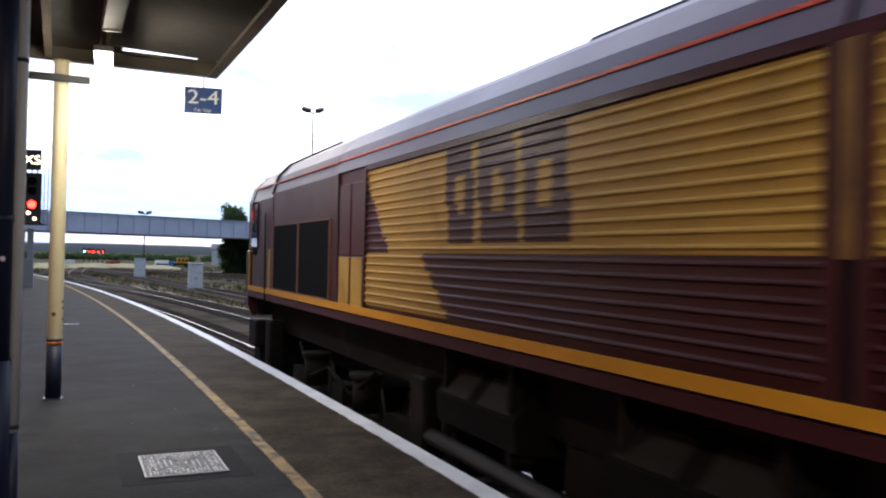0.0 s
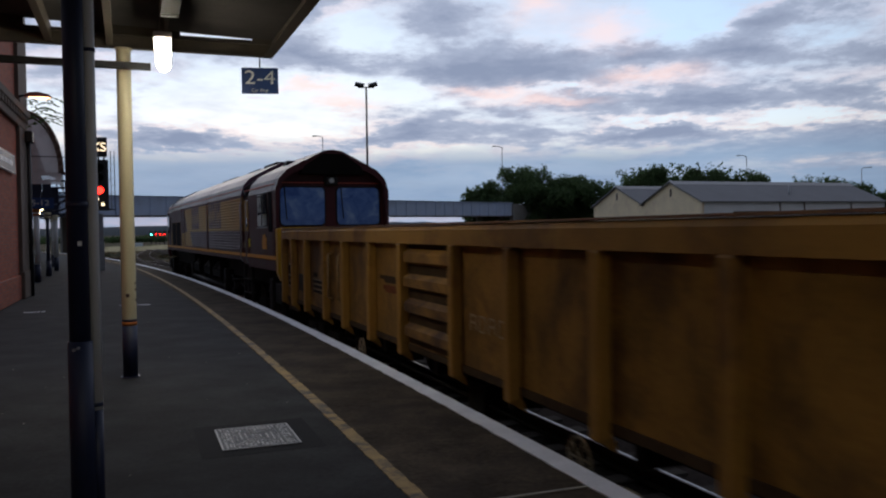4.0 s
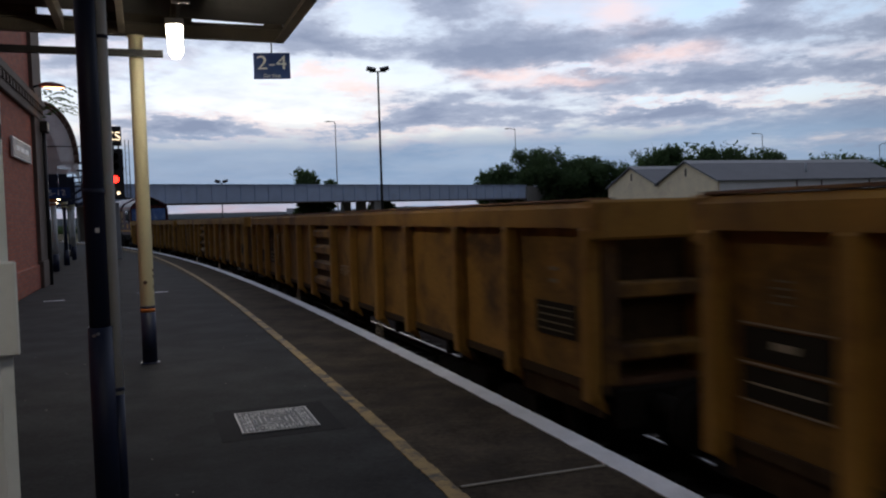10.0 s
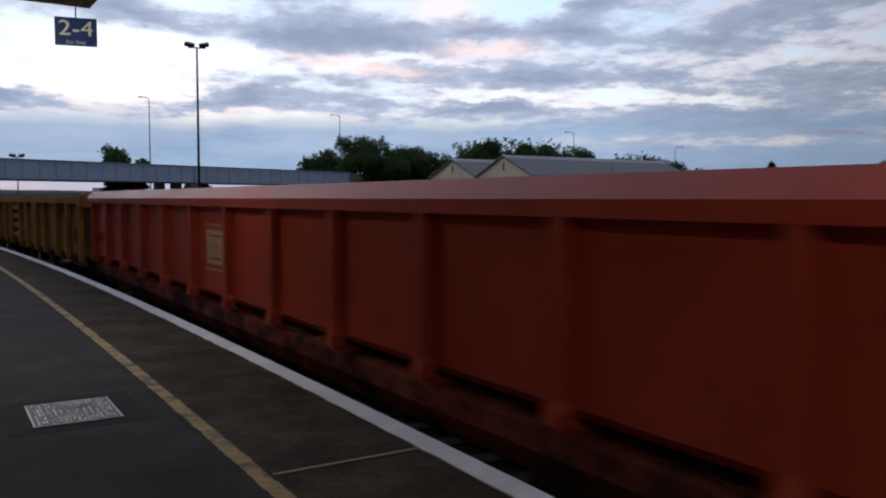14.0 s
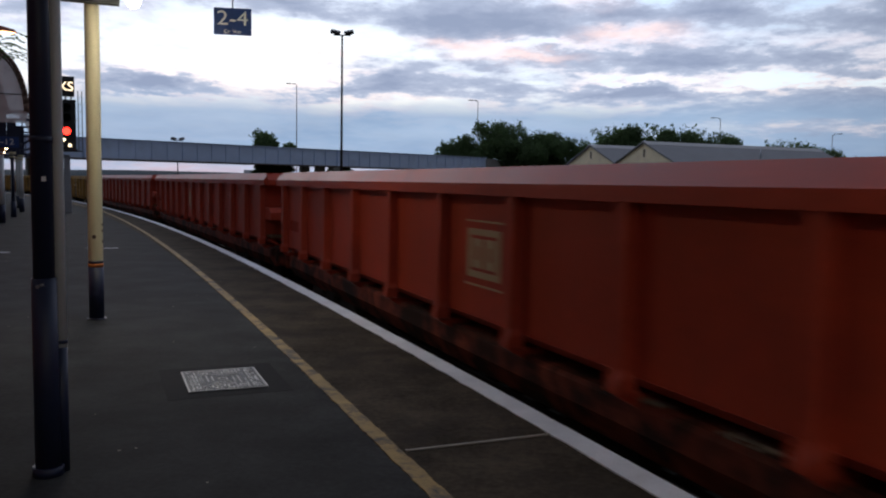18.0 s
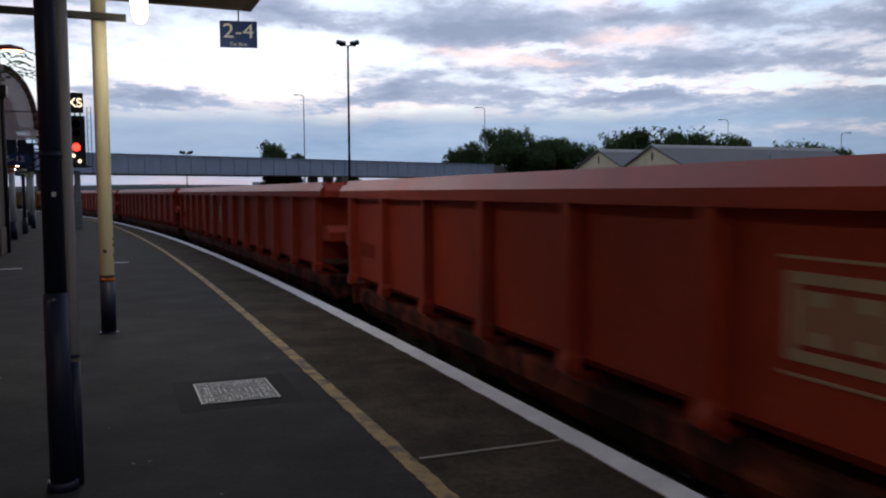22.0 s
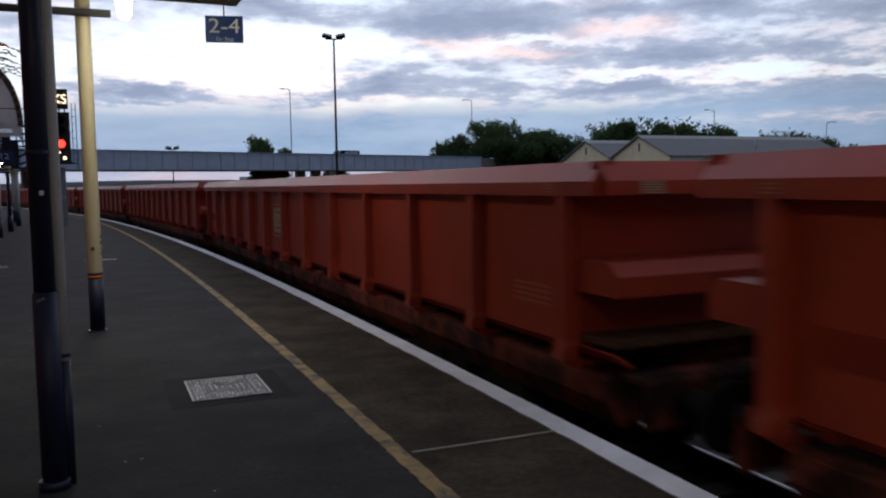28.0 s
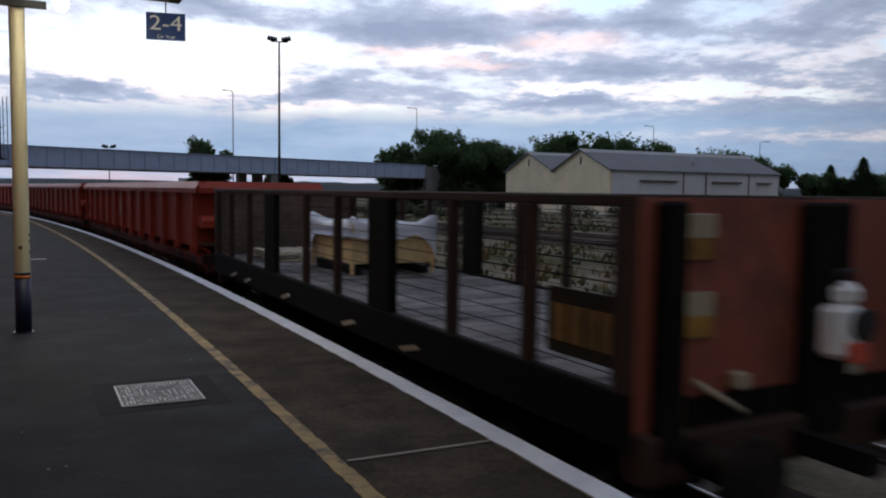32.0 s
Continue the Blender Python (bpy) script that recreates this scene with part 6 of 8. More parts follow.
def bogie(parent, x, half, r, axles, heavy=False, paint=None):
    """A bogie frame: side frames, axle boxes, springs, cross beams and brake rigging; its wheelsets are parts of the vehicle."""
    bm = bmesh.new()
    zc = r + 0.12
    for s in (-1, 1):
        y = s * 1.04
        prof = [(-half - 0.35, zc + 0.06), (-half - 0.30, zc + 0.24), (-half + 0.35, zc + 0.24), (-half + 0.65, zc + 0.05), (half - 0.65, zc + 0.05),
                (half - 0.35, zc + 0.24), (half + 0.30, zc + 0.24), (half + 0.35, zc + 0.06), (half - 0.45, zc + 0.02), (half - 0.75, zc - 0.22),
                (-half + 0.75, zc - 0.22), (-half + 0.45, zc + 0.02)]
        a = [bm.verts.new((x + px, y - 0.06, pz)) for px, pz in prof]
        b = [bm.verts.new((x + px, y + 0.06, pz)) for px, pz in prof]
        n = len(prof)
        for i in range(n):
            bm.faces.new((a[i], a[(i + 1) % n], b[(i + 1) % n], b[i]))
        bm.faces.new(a[::-1]), bm.faces.new(b)
        for ax in axles:
            box(bm, x + ax - 0.16, x + ax + 0.16, y - 0.10, y + 0.12, r - 0.14, r + 0.16, bevel=0.03)
            cyl(bm, (x + ax, y + s * 0.10, r), (x + ax, y + s * 0.17, r), 0.10, seg=12)
            for dx in (-0.27, 0.27):
                for k in range(4):
                    cyl(bm, (x + ax + dx, y, r - 0.10 + k * 0.065), (x + ax + dx, y, r - 0.06 + k * 0.065), 0.075, seg=10)
        cyl(bm, (x - 0.5, y + s * 0.07, zc - 0.05), (x + 0.5, y + s * 0.07, zc - 0.28), 0.022, seg=6)
        box(bm, x - 0.22, x + 0.22, y - 0.09, y + 0.09, zc - 0.02, zc + 0.30)
    box(bm, x - 0.25, x + 0.25, -1.0, 1.0, zc - 0.05, zc + 0.25)
    box(bm, x - half - 0.2, x + half + 0.2, -0.42, 0.42, 0.28, zc + 0.20)
    for dx in (-half - 0.28, half + 0.28):
        box(bm, x + dx - 0.06, x + dx + 0.06, -1.0, 1.0, zc + 0.06, zc + 0.2)
    ob = part("bogie", bm, paint or M_UNDER, parent, "dark grimy bogie frame with axle boxes and springs")
    return ob


def buffers(parent, x, z, sgn):
    for y in (-0.87, 0.87):
        bm = bmesh.new()
        cyl(bm, (x, y, z), (x + sgn * 0.42, y, z), 0.10, seg=12)
        cyl(bm, (x + sgn * 0.42, y, z), (x + sgn * 0.47, y, z), 0.23, seg=18)
        part("buffer", bm, M_UNDER, parent)
    bm = bmesh.new()
    box(bm, x, x + sgn * 0.55, -0.05, 0.05, z - 0.09, z + 0.05)
    tube(bm, [(x, 0.35, z - 0.1), (x + sgn * 0.2, 0.36, z - 0.4), (x + sgn * 0.5, 0.30, z - 0.3)], 0.025)
    part("coupling", bm, M_UNDER, parent, "dark coupling hook and hanging air hose")


def rounded_plate(bm, x0, x1, y0, y1, z0, z1, r):
    """A plate across the line with rounded corners."""
    pr = []
    for cy, cz, a0 in ((y1 - r, z1 - r, 0), (y0 + r, z1 - r, 90), (y0 + r, z0 + r, 180), (y1 - r, z0 + r, 270)):
        for k in range(5):
            a = radians(a0 + k * 22.5)
            pr.append((cy + r * math.cos(a), cz + r * math.sin(a)))
    prism(bm, pr, x0, x1)


# ------------------------------------------------ engine
ENGINE_L = 22.60


def engine():
    th = thing("diesel_locomotive", "maroon and gold diesel freight locomotive pulling the train", "locomotive")
    X = lambda rel: rel - ENGINE_L / 2
    ROOF = [(1.32, 3.44), (1.24, 3.70), (1.05, 3.90), (0.74, 4.06), (0.20, 4.33), (0.0, 4.35)]
    ROOF = ROOF + [(-y, z) for y, z in ROOF[-2::-1]]

    def shell(name, r0, r1, zlo, mat_, drop=0.0, label=""):
        bm = bmesh.new()
        prof = [(1.315, zlo)] + [(y, z - drop) for y, z in ROOF] + [(-1.315, zlo)]
        prism(bm, prof, X(r0), X(r1))
        return part(name, bm, mat_, th, label)

    # roofs and the sides of the hood behind the ribbed panels
    bm = bmesh.new()
    prism(bm, [(1.285, 1.95), (1.285, 3.50), (-1.285, 3.50), (-1.285, 1.95)], X(4.0), X(17.15))
    part("hood", bm, M_MAROON, th)
    for k, (a, b) in enumerate(((4.05, 10.07), (10.13, 17.20))):
        bm = bmesh.new()
        prism(bm, [(y, z + 0.07) for y, z in ROOF], X(a), X(b))
        part("roof_section", bm, M_ROOFMAROON, th, "dusty maroon sloping roof section")
    bm = bmesh.new()
    prism(bm, [(y * 0.985, z + 0.04) for y, z in ROOF], X(10.0), X(10.2))
    prism(bm, [(1.29, 1.95), (1.29, 3.40), (-1.29, 3.40), (-1.29, 1.95)], X(10.05), X(10.15))
    part("body_seam", bm, M_BLACK, th)
    for s in (-1, 1):
        for a, b in ((4.1, 10.0), (10.2, 17.15), (17.25, 22.1), (0.3, 3.85)):
            u = 0.07 if 4 < a < 18 else 0.0
            bm = bmesh.new()
            box(bm, X(a), X(b), s * 1.276 - 0.016, s * 1.276 + 0.012, 3.575 + u, 3.597 + u)
            part("cantrail_line", bm, M_REDLINE, th, "thin bright red line along the roof edge")

    # ribbed side panels: every rib painted where the colours change
    def colour(rel, z):
        gold, maroon = 0, 1
        if z > 2.54:
            if rel > 16.18 - (3.42 - z) * 0.91:
                return maroon
            for a, b in ((13.52, 14.02), (12.84, 13.42), (12.16, 12.74)):
                u = (rel - (z - 3.0) * 0.10 - a) / (b - a)
                if 0 < u < 1 and 2.66 < z < 3.44 and not (0.36 < u < 0.64 and 2.86 < z < 3.22):
                    return maroon
            for k in range(5):
                a = 9.85 - k * 0.50
                u = (a - rel + (z - 3.0) * 0.10) / 0.41
                if 0 < u < 1 and 2.66 < z < 3.44 and not (0.36 < u < 0.64 and 2.86 < z < 3.22):
                    return maroon
            return gold
        return gold if rel > 14.58 - (2.56 - z) * 1.13 else maroon

    pitch = 0.079
    for s in (1, -1):
        for a, b in ((4.05, 10.05), (10.15, 16.10)):
            bm = bmesh.new()
            z = 2.02
            while z < 3.44:
                runs, x = [], a
                while x < b - 1e-6:
                    e = min(x + 0.06, b)
                    c = colour((x + e) / 2, z + pitch / 2)
                    if runs and runs[-1][2] == c:
                        runs[-1][1] = e
                    else:
                        runs.append([x, e, c])
                    x = e
                for x0, x1, c in runs:
                    prof = [(s * 1.286, z), (s * 1.286, z + pitch), (s * 1.299, z + pitch), (s * 1.300, z + pitch * 0.72), (s * 1.316, z + pitch * 0.56), (s * 1.317, z + pitch * 0.44), (s * 1.299, z + pitch * 0.28), (s * 1.299, z)]
                    prism(bm, prof, X(x0), X(x1), mi=c)
                z += pitch
            part("ribbed_side_panel", bm, [M_GOLD, M_MAROON], th, "horizontally ribbed gold over maroon side panel with block lettering shapes")
        # frame strips round the panels
        bm = bmesh.new()
        for r in (4.0, 10.02, 10.18, 16.13):
            box(bm, X(r) - 0.035, X(r) + 0.035, s * 1.31 - 0.015, s * 1.31 + 0.015, 1.95, 3.49)
        box(bm, X(3.98), X(16.13), s * 1.305 - 0.012, s * 1.305 + 0.012, 3.455, 3.51)
        for r in (4.0, 10.1):
            box(bm, X(r) - 0.12, X(r) + 0.12, s * 1.310 - 0.012, s * 1.310 + 0.012, 2.56, 3.45, mi=1)
        part("panel_frame", bm, [M_MAROON, M_OLDGOLD], th)
        # equipment door, radiator openings
        bm = bmesh.new()
        box(bm, X(16.18), X(16.60), s * 1.30 - 0.015, s * 1.30 + 0.015, 2.54, 3.36, bevel=0.01)
        box(bm, X(16.64), X(17.06), s * 1.30 - 0.015, s * 1.30 + 0.015, 2.54, 3.36, bevel=0.01)
        box(bm, X(16.18), X(16.60), s * 1.30 - 0.015, s * 1.30 + 0.015, 1.96, 2.53, bevel=0.01, mi=1)
        box(bm, X(16.64), X(17.06), s * 1.30 - 0.015, s * 1.30 + 0.015, 1.96, 2.53, bevel=0.01, mi=1)
        part("equipment_door", bm, [M_MAROON, M_GOLD], th, "maroon and gold equipment door")
        for a, b in ((17.47, 18.97), (19.04, 20.55)):
            bm = bmesh.new()
            box(bm, X(a), X(b), s * 1.305 - 0.02, s * 1.305 + 0.01, 2.0, 2.98)
            for k in range(30):
                zz = 2.04 + k * 0.031
                box(bm, X(a) + 0.03, X(b) - 0.03, s * 1.312 - 0.008, s * 1.312 + 0.006, zz, zz + 0.016)
            grille = part("radiator_grille", bm, M_RADIATOR, th, "black radiator grille")
            bm = bmesh.new()
            for x0, x1, z0, z1 in ((a - 0.03, b + 0.03, 1.985, 2.005), (a - 0.03, b + 0.03, 2.975, 2.995), (a - 0.03, a, 1.985, 2.995), (b, b + 0.03, 1.985, 2.995)):
                box(bm, X(x0), X(x1), s * 1.312 - 0.01, s * 1.312 + 0.010, z0, z1)
            part("grille_frame", bm, M_RUSTRIM, grille, "thin worn frame round the grille")
        # stripe and sill
        bm = bmesh.new()
        box(bm, X(0.05), X(22.5), s * 1.325 - 0.008, s * 1.325 + 0.008, 1.90, 1.985)
        part("side_stripe", bm, M_STRIPE, th, "orange-yellow stripe along the sill")
        bm = bmesh.new()
        box(bm, X(3.1), X(22.45), s * 1.31 - 0.03, s * 1.31 + 0.012, 1.79, 1.882)
        box(bm, X(0.12), X(3.1), s * 1.31 - 0.03, s * 1.31 + 0.012, 1.66, 1.882)
        box(bm, X(0.12), X(3.1), s * 1.318 - 0.01, s * 1.318 + 0.012, 1.75, 1.765)
        part("sill", bm, M_MAROON, th)
    # radiator section and front cab side, rear cab
    bm = bmesh.new()
    prism(bm, [(1.30, 1.95)] + [(y * 0.995, z + 0.06) for y, z in ROOF] + [(-1.30, 1.95)], X(17.15), X(20.66))
    # openings are framed by the grilles set on this body
    part("radiator_body", bm, M_MAROON, th)
    for end, sg in ((0.0, 1), (ENGINE_L, -1)):
        R = lambda d: X(end + sg * d)
        FACE = 0.26
        bm = bmesh.new()
        secs = [(FACE, 0.985, -0.04, 1.95), (FACE + 0.06, 0.992, -0.02, 1.9), (0.45, 1.0, 0.0, 1.9), (3.06 if sg > 0 else 1.96, 1.0, 0.0, 1.9)]
        rings = []
        for d, k, dz, zlo in secs:
            pr = [(1.31 * k, zlo), (1.31 * k, 2.5)] + [(y * k, z + dz) for y, z in ROOF] + [(-1.31 * k, 2.5), (-1.31 * k, zlo)]
            rings.append([bm.verts.new((R(d) + (sg * -0.0), y, z)) for y, z in pr])
        for a, b in zip(rings, rings[1:]):
            n = len(a)
            for i in range(n):
                bm.faces.new((a[i], a[(i + 1) % n], b[(i + 1) % n], b[i]))
        bm.faces.new(rings[0]), bm.faces.new(rings[-1][::-1])
        cab = part("cab", bm, M_MAROON, th, "maroon driving cab with twin windscreens")
        # visor round the face, black brow panel, windscreens, pillar lamp
        bm = bmesh.new()
        outer = [(1.316, 2.62)] + ROOF + [(-1.316, 2.62)]
        inner = [(1.262, 2.62)] + [(y * 0.925, 3.42 + (z - 3.44) * 0.80) for y, z in ROOF] + [(-1.262, 2.62)]
        a = [[bm.verts.new((R(d), y, z)) for y, z in loop] for d, loop in ((0.02, outer), (0.30, outer), (0.30, inner), (0.02, inner))]
        for p, q in zip(a, a[1:] + a[:1]):
            for k in range(len(p) - 1):
                bm.faces.new((p[k], p[k + 1], q[k + 1], q[k]))
        for k in (0, -1):
            bm.faces.new([loop[k] for loop in a])
        part("visor", bm, M_MAROON, cab, "maroon roof visor standing proud of the face")
        bm = bmesh.new()
        prism(bm, [(0.74, 3.80), (0.66, 3.98), (0.24, 4.26), (-0.24, 4.26), (-0.66, 3.98), (-0.74, 3.80)], R(0.005), R(FACE + 0.02))
        for y in (-0.52, 0.52):
            box(bm, R(-0.02), R(0.06), y - 0.10, y + 0.10, 3.80, 3.86)
        part("brow_panel", bm, M_SOOTSHADE, cab, "black vented panel above the windscreens")
        for y0, y1 in ((0.12, 1.19), (-1.19, -0.12)):
            bm = bmesh.new()
            rounded_plate(bm, R(FACE - 0.012), R(FACE + 0.03), y0, y1, 2.64, 3.54, 0.12)
            part("windscreen_surround", bm, M_UNDERGREY, cab)
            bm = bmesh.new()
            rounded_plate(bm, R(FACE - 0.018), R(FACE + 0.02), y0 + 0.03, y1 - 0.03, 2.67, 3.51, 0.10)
            part("windscreen", bm, M_CABGLASS, cab, "windscreen with a sky reflection painted in as blue tint")
            bm = bmesh.new()
            tube(bm, [(R(FACE - 0.035), y1 - 0.12, 3.52), (R(FACE - 0.04), y1 - 0.17, 2.80)], 0.010, 6)
            part("wiper", bm, M_BLACK, cab)
        bm = bmesh.new()
        for y0, y1 in ((0.14, 1.22), (-1.22, -0.14)):
            box(bm, R(FACE - 0.012), R(FACE + 0.03), y0, y1, 3.61, 3.63)
        part("brow_line", bm, M_REDLINE, cab, "thin red line under the brow")
        bm = bmesh.new()
        box(bm, R(FACE - 0.10), R(FACE + 0.03), -0.15, 0.15, 3.56, 3.78, bevel=0.03)
        cyl(bm, (R(FACE - 0.10), 0, 3.67), (R(FACE - 0.125), 0, 3.67), 0.058, seg=16, mi=1)
        part("top_headlight", bm, [M_BLACK, M_LENS], cab, "round headlight in a black housing under the brow")
        # yellow nose, lamp clusters
        bm = bmesh.new()
        pr = [(1.24, 1.84), (1.24, 2.40), (1.18, 2.62), (-1.18, 2.62), (-1.24, 2.40), (-1.24, 1.84)]
        prism(bm, pr, R(-0.06), R(0.30))
        prism(bm, [(1.22, 2.36), (1.22, 2.42), (-1.22, 2.42), (-1.22, 2.36)], R(-0.085), R(0.0))
        for s in (-1, 1):
            mi = 0 if sg > 0 else 1
            box(bm, R(-0.12), R(0.10), s * 1.27 - 0.05, s * 1.27 + 0.05, 1.86, 2.60, bevel=0.02, mi=mi)
            prism(bm, [(s * 1.315, 1.88), (s * 1.315, 1.62), (s * 1.24, 1.44), (s * 1.16, 1.44), (s * 1.16, 1.88)], R(-0.10), R(0.08), mi=mi)
        part("nose", bm, [M_YNOSE, M_MAROON], cab, "yellow warning panel with a moulded edge")
        for y in (0.72, -0.72):
            bm = bmesh.new()
            box(bm, R(-0.12), R(0.05), y - 0.42, y + 0.42, 1.44, 1.83, bevel=0.03)
            part("lamp_housing", bm, M_BLACK, cab, "black lamp housing")
            bm = bmesh.new()
            cyl(bm, (R(-0.11), y * 1.27, 1.66), (R(-0.15), y * 1.27, 1.66), 0.115, seg=16)
            part("headlight", bm, M_LENS, cab, "round glass headlight")
            bm = bmesh.new()
            cyl(bm, (R(-0.11), y * 0.80, 1.66), (R(-0.14), y * 0.80, 1.66), 0.07, seg=12)
            part("tail_light", bm, M_RED_LIGHT if sg < 0 else M_REDLINE, cab, "red tail lamp")
            bm = bmesh.new()
            box(bm, R(-0.085), R(-0.05), y * 1.40 - 0.07, y * 1.40 + 0.07, 2.03, 2.24)
            part("data_plate", bm, M_PANELTEXT, cab)
        bm = bmesh.new()
        box(bm, R(-0.12), R(0.5), -1.25, 1.25, 0.92, 1.38, bevel=0.03)
        box(bm, R(-0.05), R(0.4), -1.15, 1.15, 0.35, 0.92)
        part("buffer_beam", bm, M_UNDER, th)
        buffers(th, R(-0.12), 1.10, -sg)
        # side window, lion badge place, door and handrails
        for s in (-1, 1):
            bm = bmesh.new()
            box(bm, R(0.86 if sg > 0 else 0.30), R(1.95 if sg > 0 else 0.86), s * 1.312 - 0.02, s * 1.312 + 0.010, 2.62, 3.44)
            frame_ = part("side_window_frame", bm, M_UNDERGREY, cab)
            for z0, z1 in ((3.405, 3.44), (2.61, 2.64)) if sg > 0 else ():
                bm = bmesh.new()
                box(bm, R(0.84), R(1.97), s * 1.316 - 0.01, s * 1.316 + 0.022, z0, z1, bevel=0.005)
                part("window_rail", bm, M_GALV, frame_, "thin pale rail of the sliding window")
            for d0, d1 in ((0.89, 1.35), (1.46, 1.92)) if sg > 0 else ((0.34, 0.82),):
                bm = bmesh.new()
                box(bm, R(d0), R(d1), s * 1.322 - 0.01, s * 1.322 + 0.012, 2.66, 3.40)
                part("side_window", bm, M_SIDEGLASS, cab, "dark sliding cab side window")
            bm = bmesh.new()
            box(bm, R(0.40), R(0.76), s * 1.305 - 0.02, s * 1.305 + 0.022, 2.52, 3.44, bevel=0.02)
            part("mirror", bm, M_RADIATOR, cab, "black folded mirror")
            if sg > 0:
                bm = bmesh.new()
                prism(bm, [(-0.26, 0), (-0.30, 0.2), (-0.18, 0.40), (0.05, 0.44), (0.16, 0.34), (0.30, 0.30), (0.22, 0.18), (0.28, 0.0)], -0.004, 0.004,
                      fn=lambda v: Vector((R(1.20) - v.y * 0.86, s * 1.325 + v.x, 2.12 + v.z * 0.82)))
                for k in range(2):
                    box(bm, R(0.96), R(1.42), s * 1.325 - 0.004, s * 1.325 + 0.002, 2.06 - k * 0.055, 2.075 - k * 0.055, mi=1)
                part("badge", bm, [M_STRIPE, M_OLDGOLD], cab, "yellow badge shape with bars below")
    # cab doors at the back cab: yellow above, maroon below, tall handrails
    for s in (-1, 1):
        bm = bmesh.new()
        box(bm, X(3.08), X(4.14), s * 1.24 - 0.01, s * 1.24 + 0.01, 1.70, 3.45, mi=0)
        box(bm, X(3.36), X(3.92), s * 1.265 - 0.012, s * 1.265 + 0.012, 2.54, 3.36, bevel=0.01, mi=1)
        box(bm, X(3.36), X(3.92), s * 1.265 - 0.012, s * 1.265 + 0.012, 1.72, 2.53, bevel=0.01, mi=0)
        box(bm, X(3.44), X(3.56), s * 1.282 - 0.006, s * 1.282 + 0.006, 2.66, 2.88, mi=2)
        door = part("cab_door", bm, [M_MAROON, M_GOLD, M_SIDEGLASS], th, "cab door, gold above and maroon below")
        bm = bmesh.new()
        box(bm, X(3.72), X(3.92), s * 1.285 - 0.004, s * 1.285 + 0.004, 2.12, 2.26)
        part("notice", bm, M_PANELTEXT, th, "small faded white notice beside the door")
        bm = bmesh.new()
        box(bm, X(2.86), X(3.04), s * 1.328 - 0.004, s * 1.328 + 0.004, 2.16, 2.36)
        part("notice", bm, glow_yellow(), th, "small yellow notice beside the door")
        for r in (3.24, 3.98):
            bm = bmesh.new()
            tube(bm, [(X(r), s * 1.30, 1.75), (X(r), s * 1.36, 1.85), (X(r), s * 1.36, 3.25), (X(r), s * 1.30, 3.35)], 0.014, 8)
            part("handrail", bm, M_GALV, th, "pale steel handrail")
        bm = bmesh.new()
        for r in (3.14, 4.08):
            box(bm, X(r) - 0.03, X(r) + 0.03, s * 1.22 - 0.04, s * 1.22 + 0.04, 0.55, 1.65)
        for z in (0.60, 0.95, 1.30):
            box(bm, X(3.14), X(4.08), s * 1.22 - 0.10, s * 1.22 + 0.06, z, z + 0.03)
        part("cab_steps", bm, M_UNDERGREY, th, "steel steps up to the cab door")
        bm = bmesh.new()
        prism(bm, [(s * 1.25, 3.42), (s * 1.14, 3.68), (s * 0.9, 3.86), (s * 0.85, 3.80), (s * 1.05, 3.62), (s * 1.12, 3.42)], X(3.98), X(4.16))
        tube(bm, [(X(3.55), s * 1.30, 3.40), (X(3.75), s * 1.30, 3.62), (X(3.75), s * 1.02, 3.86)], 0.02, 6)
        part("roof_step", bm, M_BLACK, th, "dark gap and rail between cab and hood")
        bm = bmesh.new()
        box(bm, X(20.80), X(20.98), s * 1.30 - 0.01, s * 1.30 + 0.012, 1.95, 2.62)
        tube(bm, [(X(21.06), s * 1.33, 1.7), (X(21.06), s * 1.35, 3.2)], 0.014, 6, mi=1)
        part("front_door", bm, [M_GOLD, M_UNDERGREY], th, "gold front cab door edge with handrail")
    bm = bmesh.new()
    prism(bm, [(y * 1.006, z + 0.09) for y, z in ROOF[:5]] + [(y * 0.94, z - 0.10) for y, z in ROOF[4::-1]], X(20.62), X(20.76))
    part("hood_lip", bm, M_BLACK, th, "black lip round the front end of the hood")
    # roof equipment
    for a, b, w, h in ((4.6, 6.2, 0.24, 0.09), (6.9, 8.6, 0.22, 0.07), (10.6, 13.6, 0.22, 0.07)):
        bm = bmesh.new()
        box(bm, X(a), X(b), -w, w, 4.0, 4.36 + h, bevel=0.03)
        part("roof_vent", bm, M_UNDER, th, "dark exhaust and vent box on the roof")
    bm = bmesh.new()
    box(bm, X(2.1), X(2.5), 0.15, 0.55, 4.12, 4.27, bevel=0.03)
    part("roof_horn", bm, M_BLACK, th)
    # underframe, fuel tank, reservoirs with lids, pipes, sand boxes
    bm = bmesh.new()
    box(bm, X(0.4), X(22.2), -0.95, 0.95, 1.25, 1.72)
    part("underframe", bm, M_UNDER, th)
    bm = bmesh.new()
    prism(bm, [(1.00, 1.25), (1.02, 0.75), (0.90, 0.36), (-0.90, 0.36), (-1.02, 0.75), (-1.00, 1.25)], X(7.8), X(12.6))
    part("fuel_tank", bm, M_UNDER, th, "grimy fuel tank slung between the bogies")
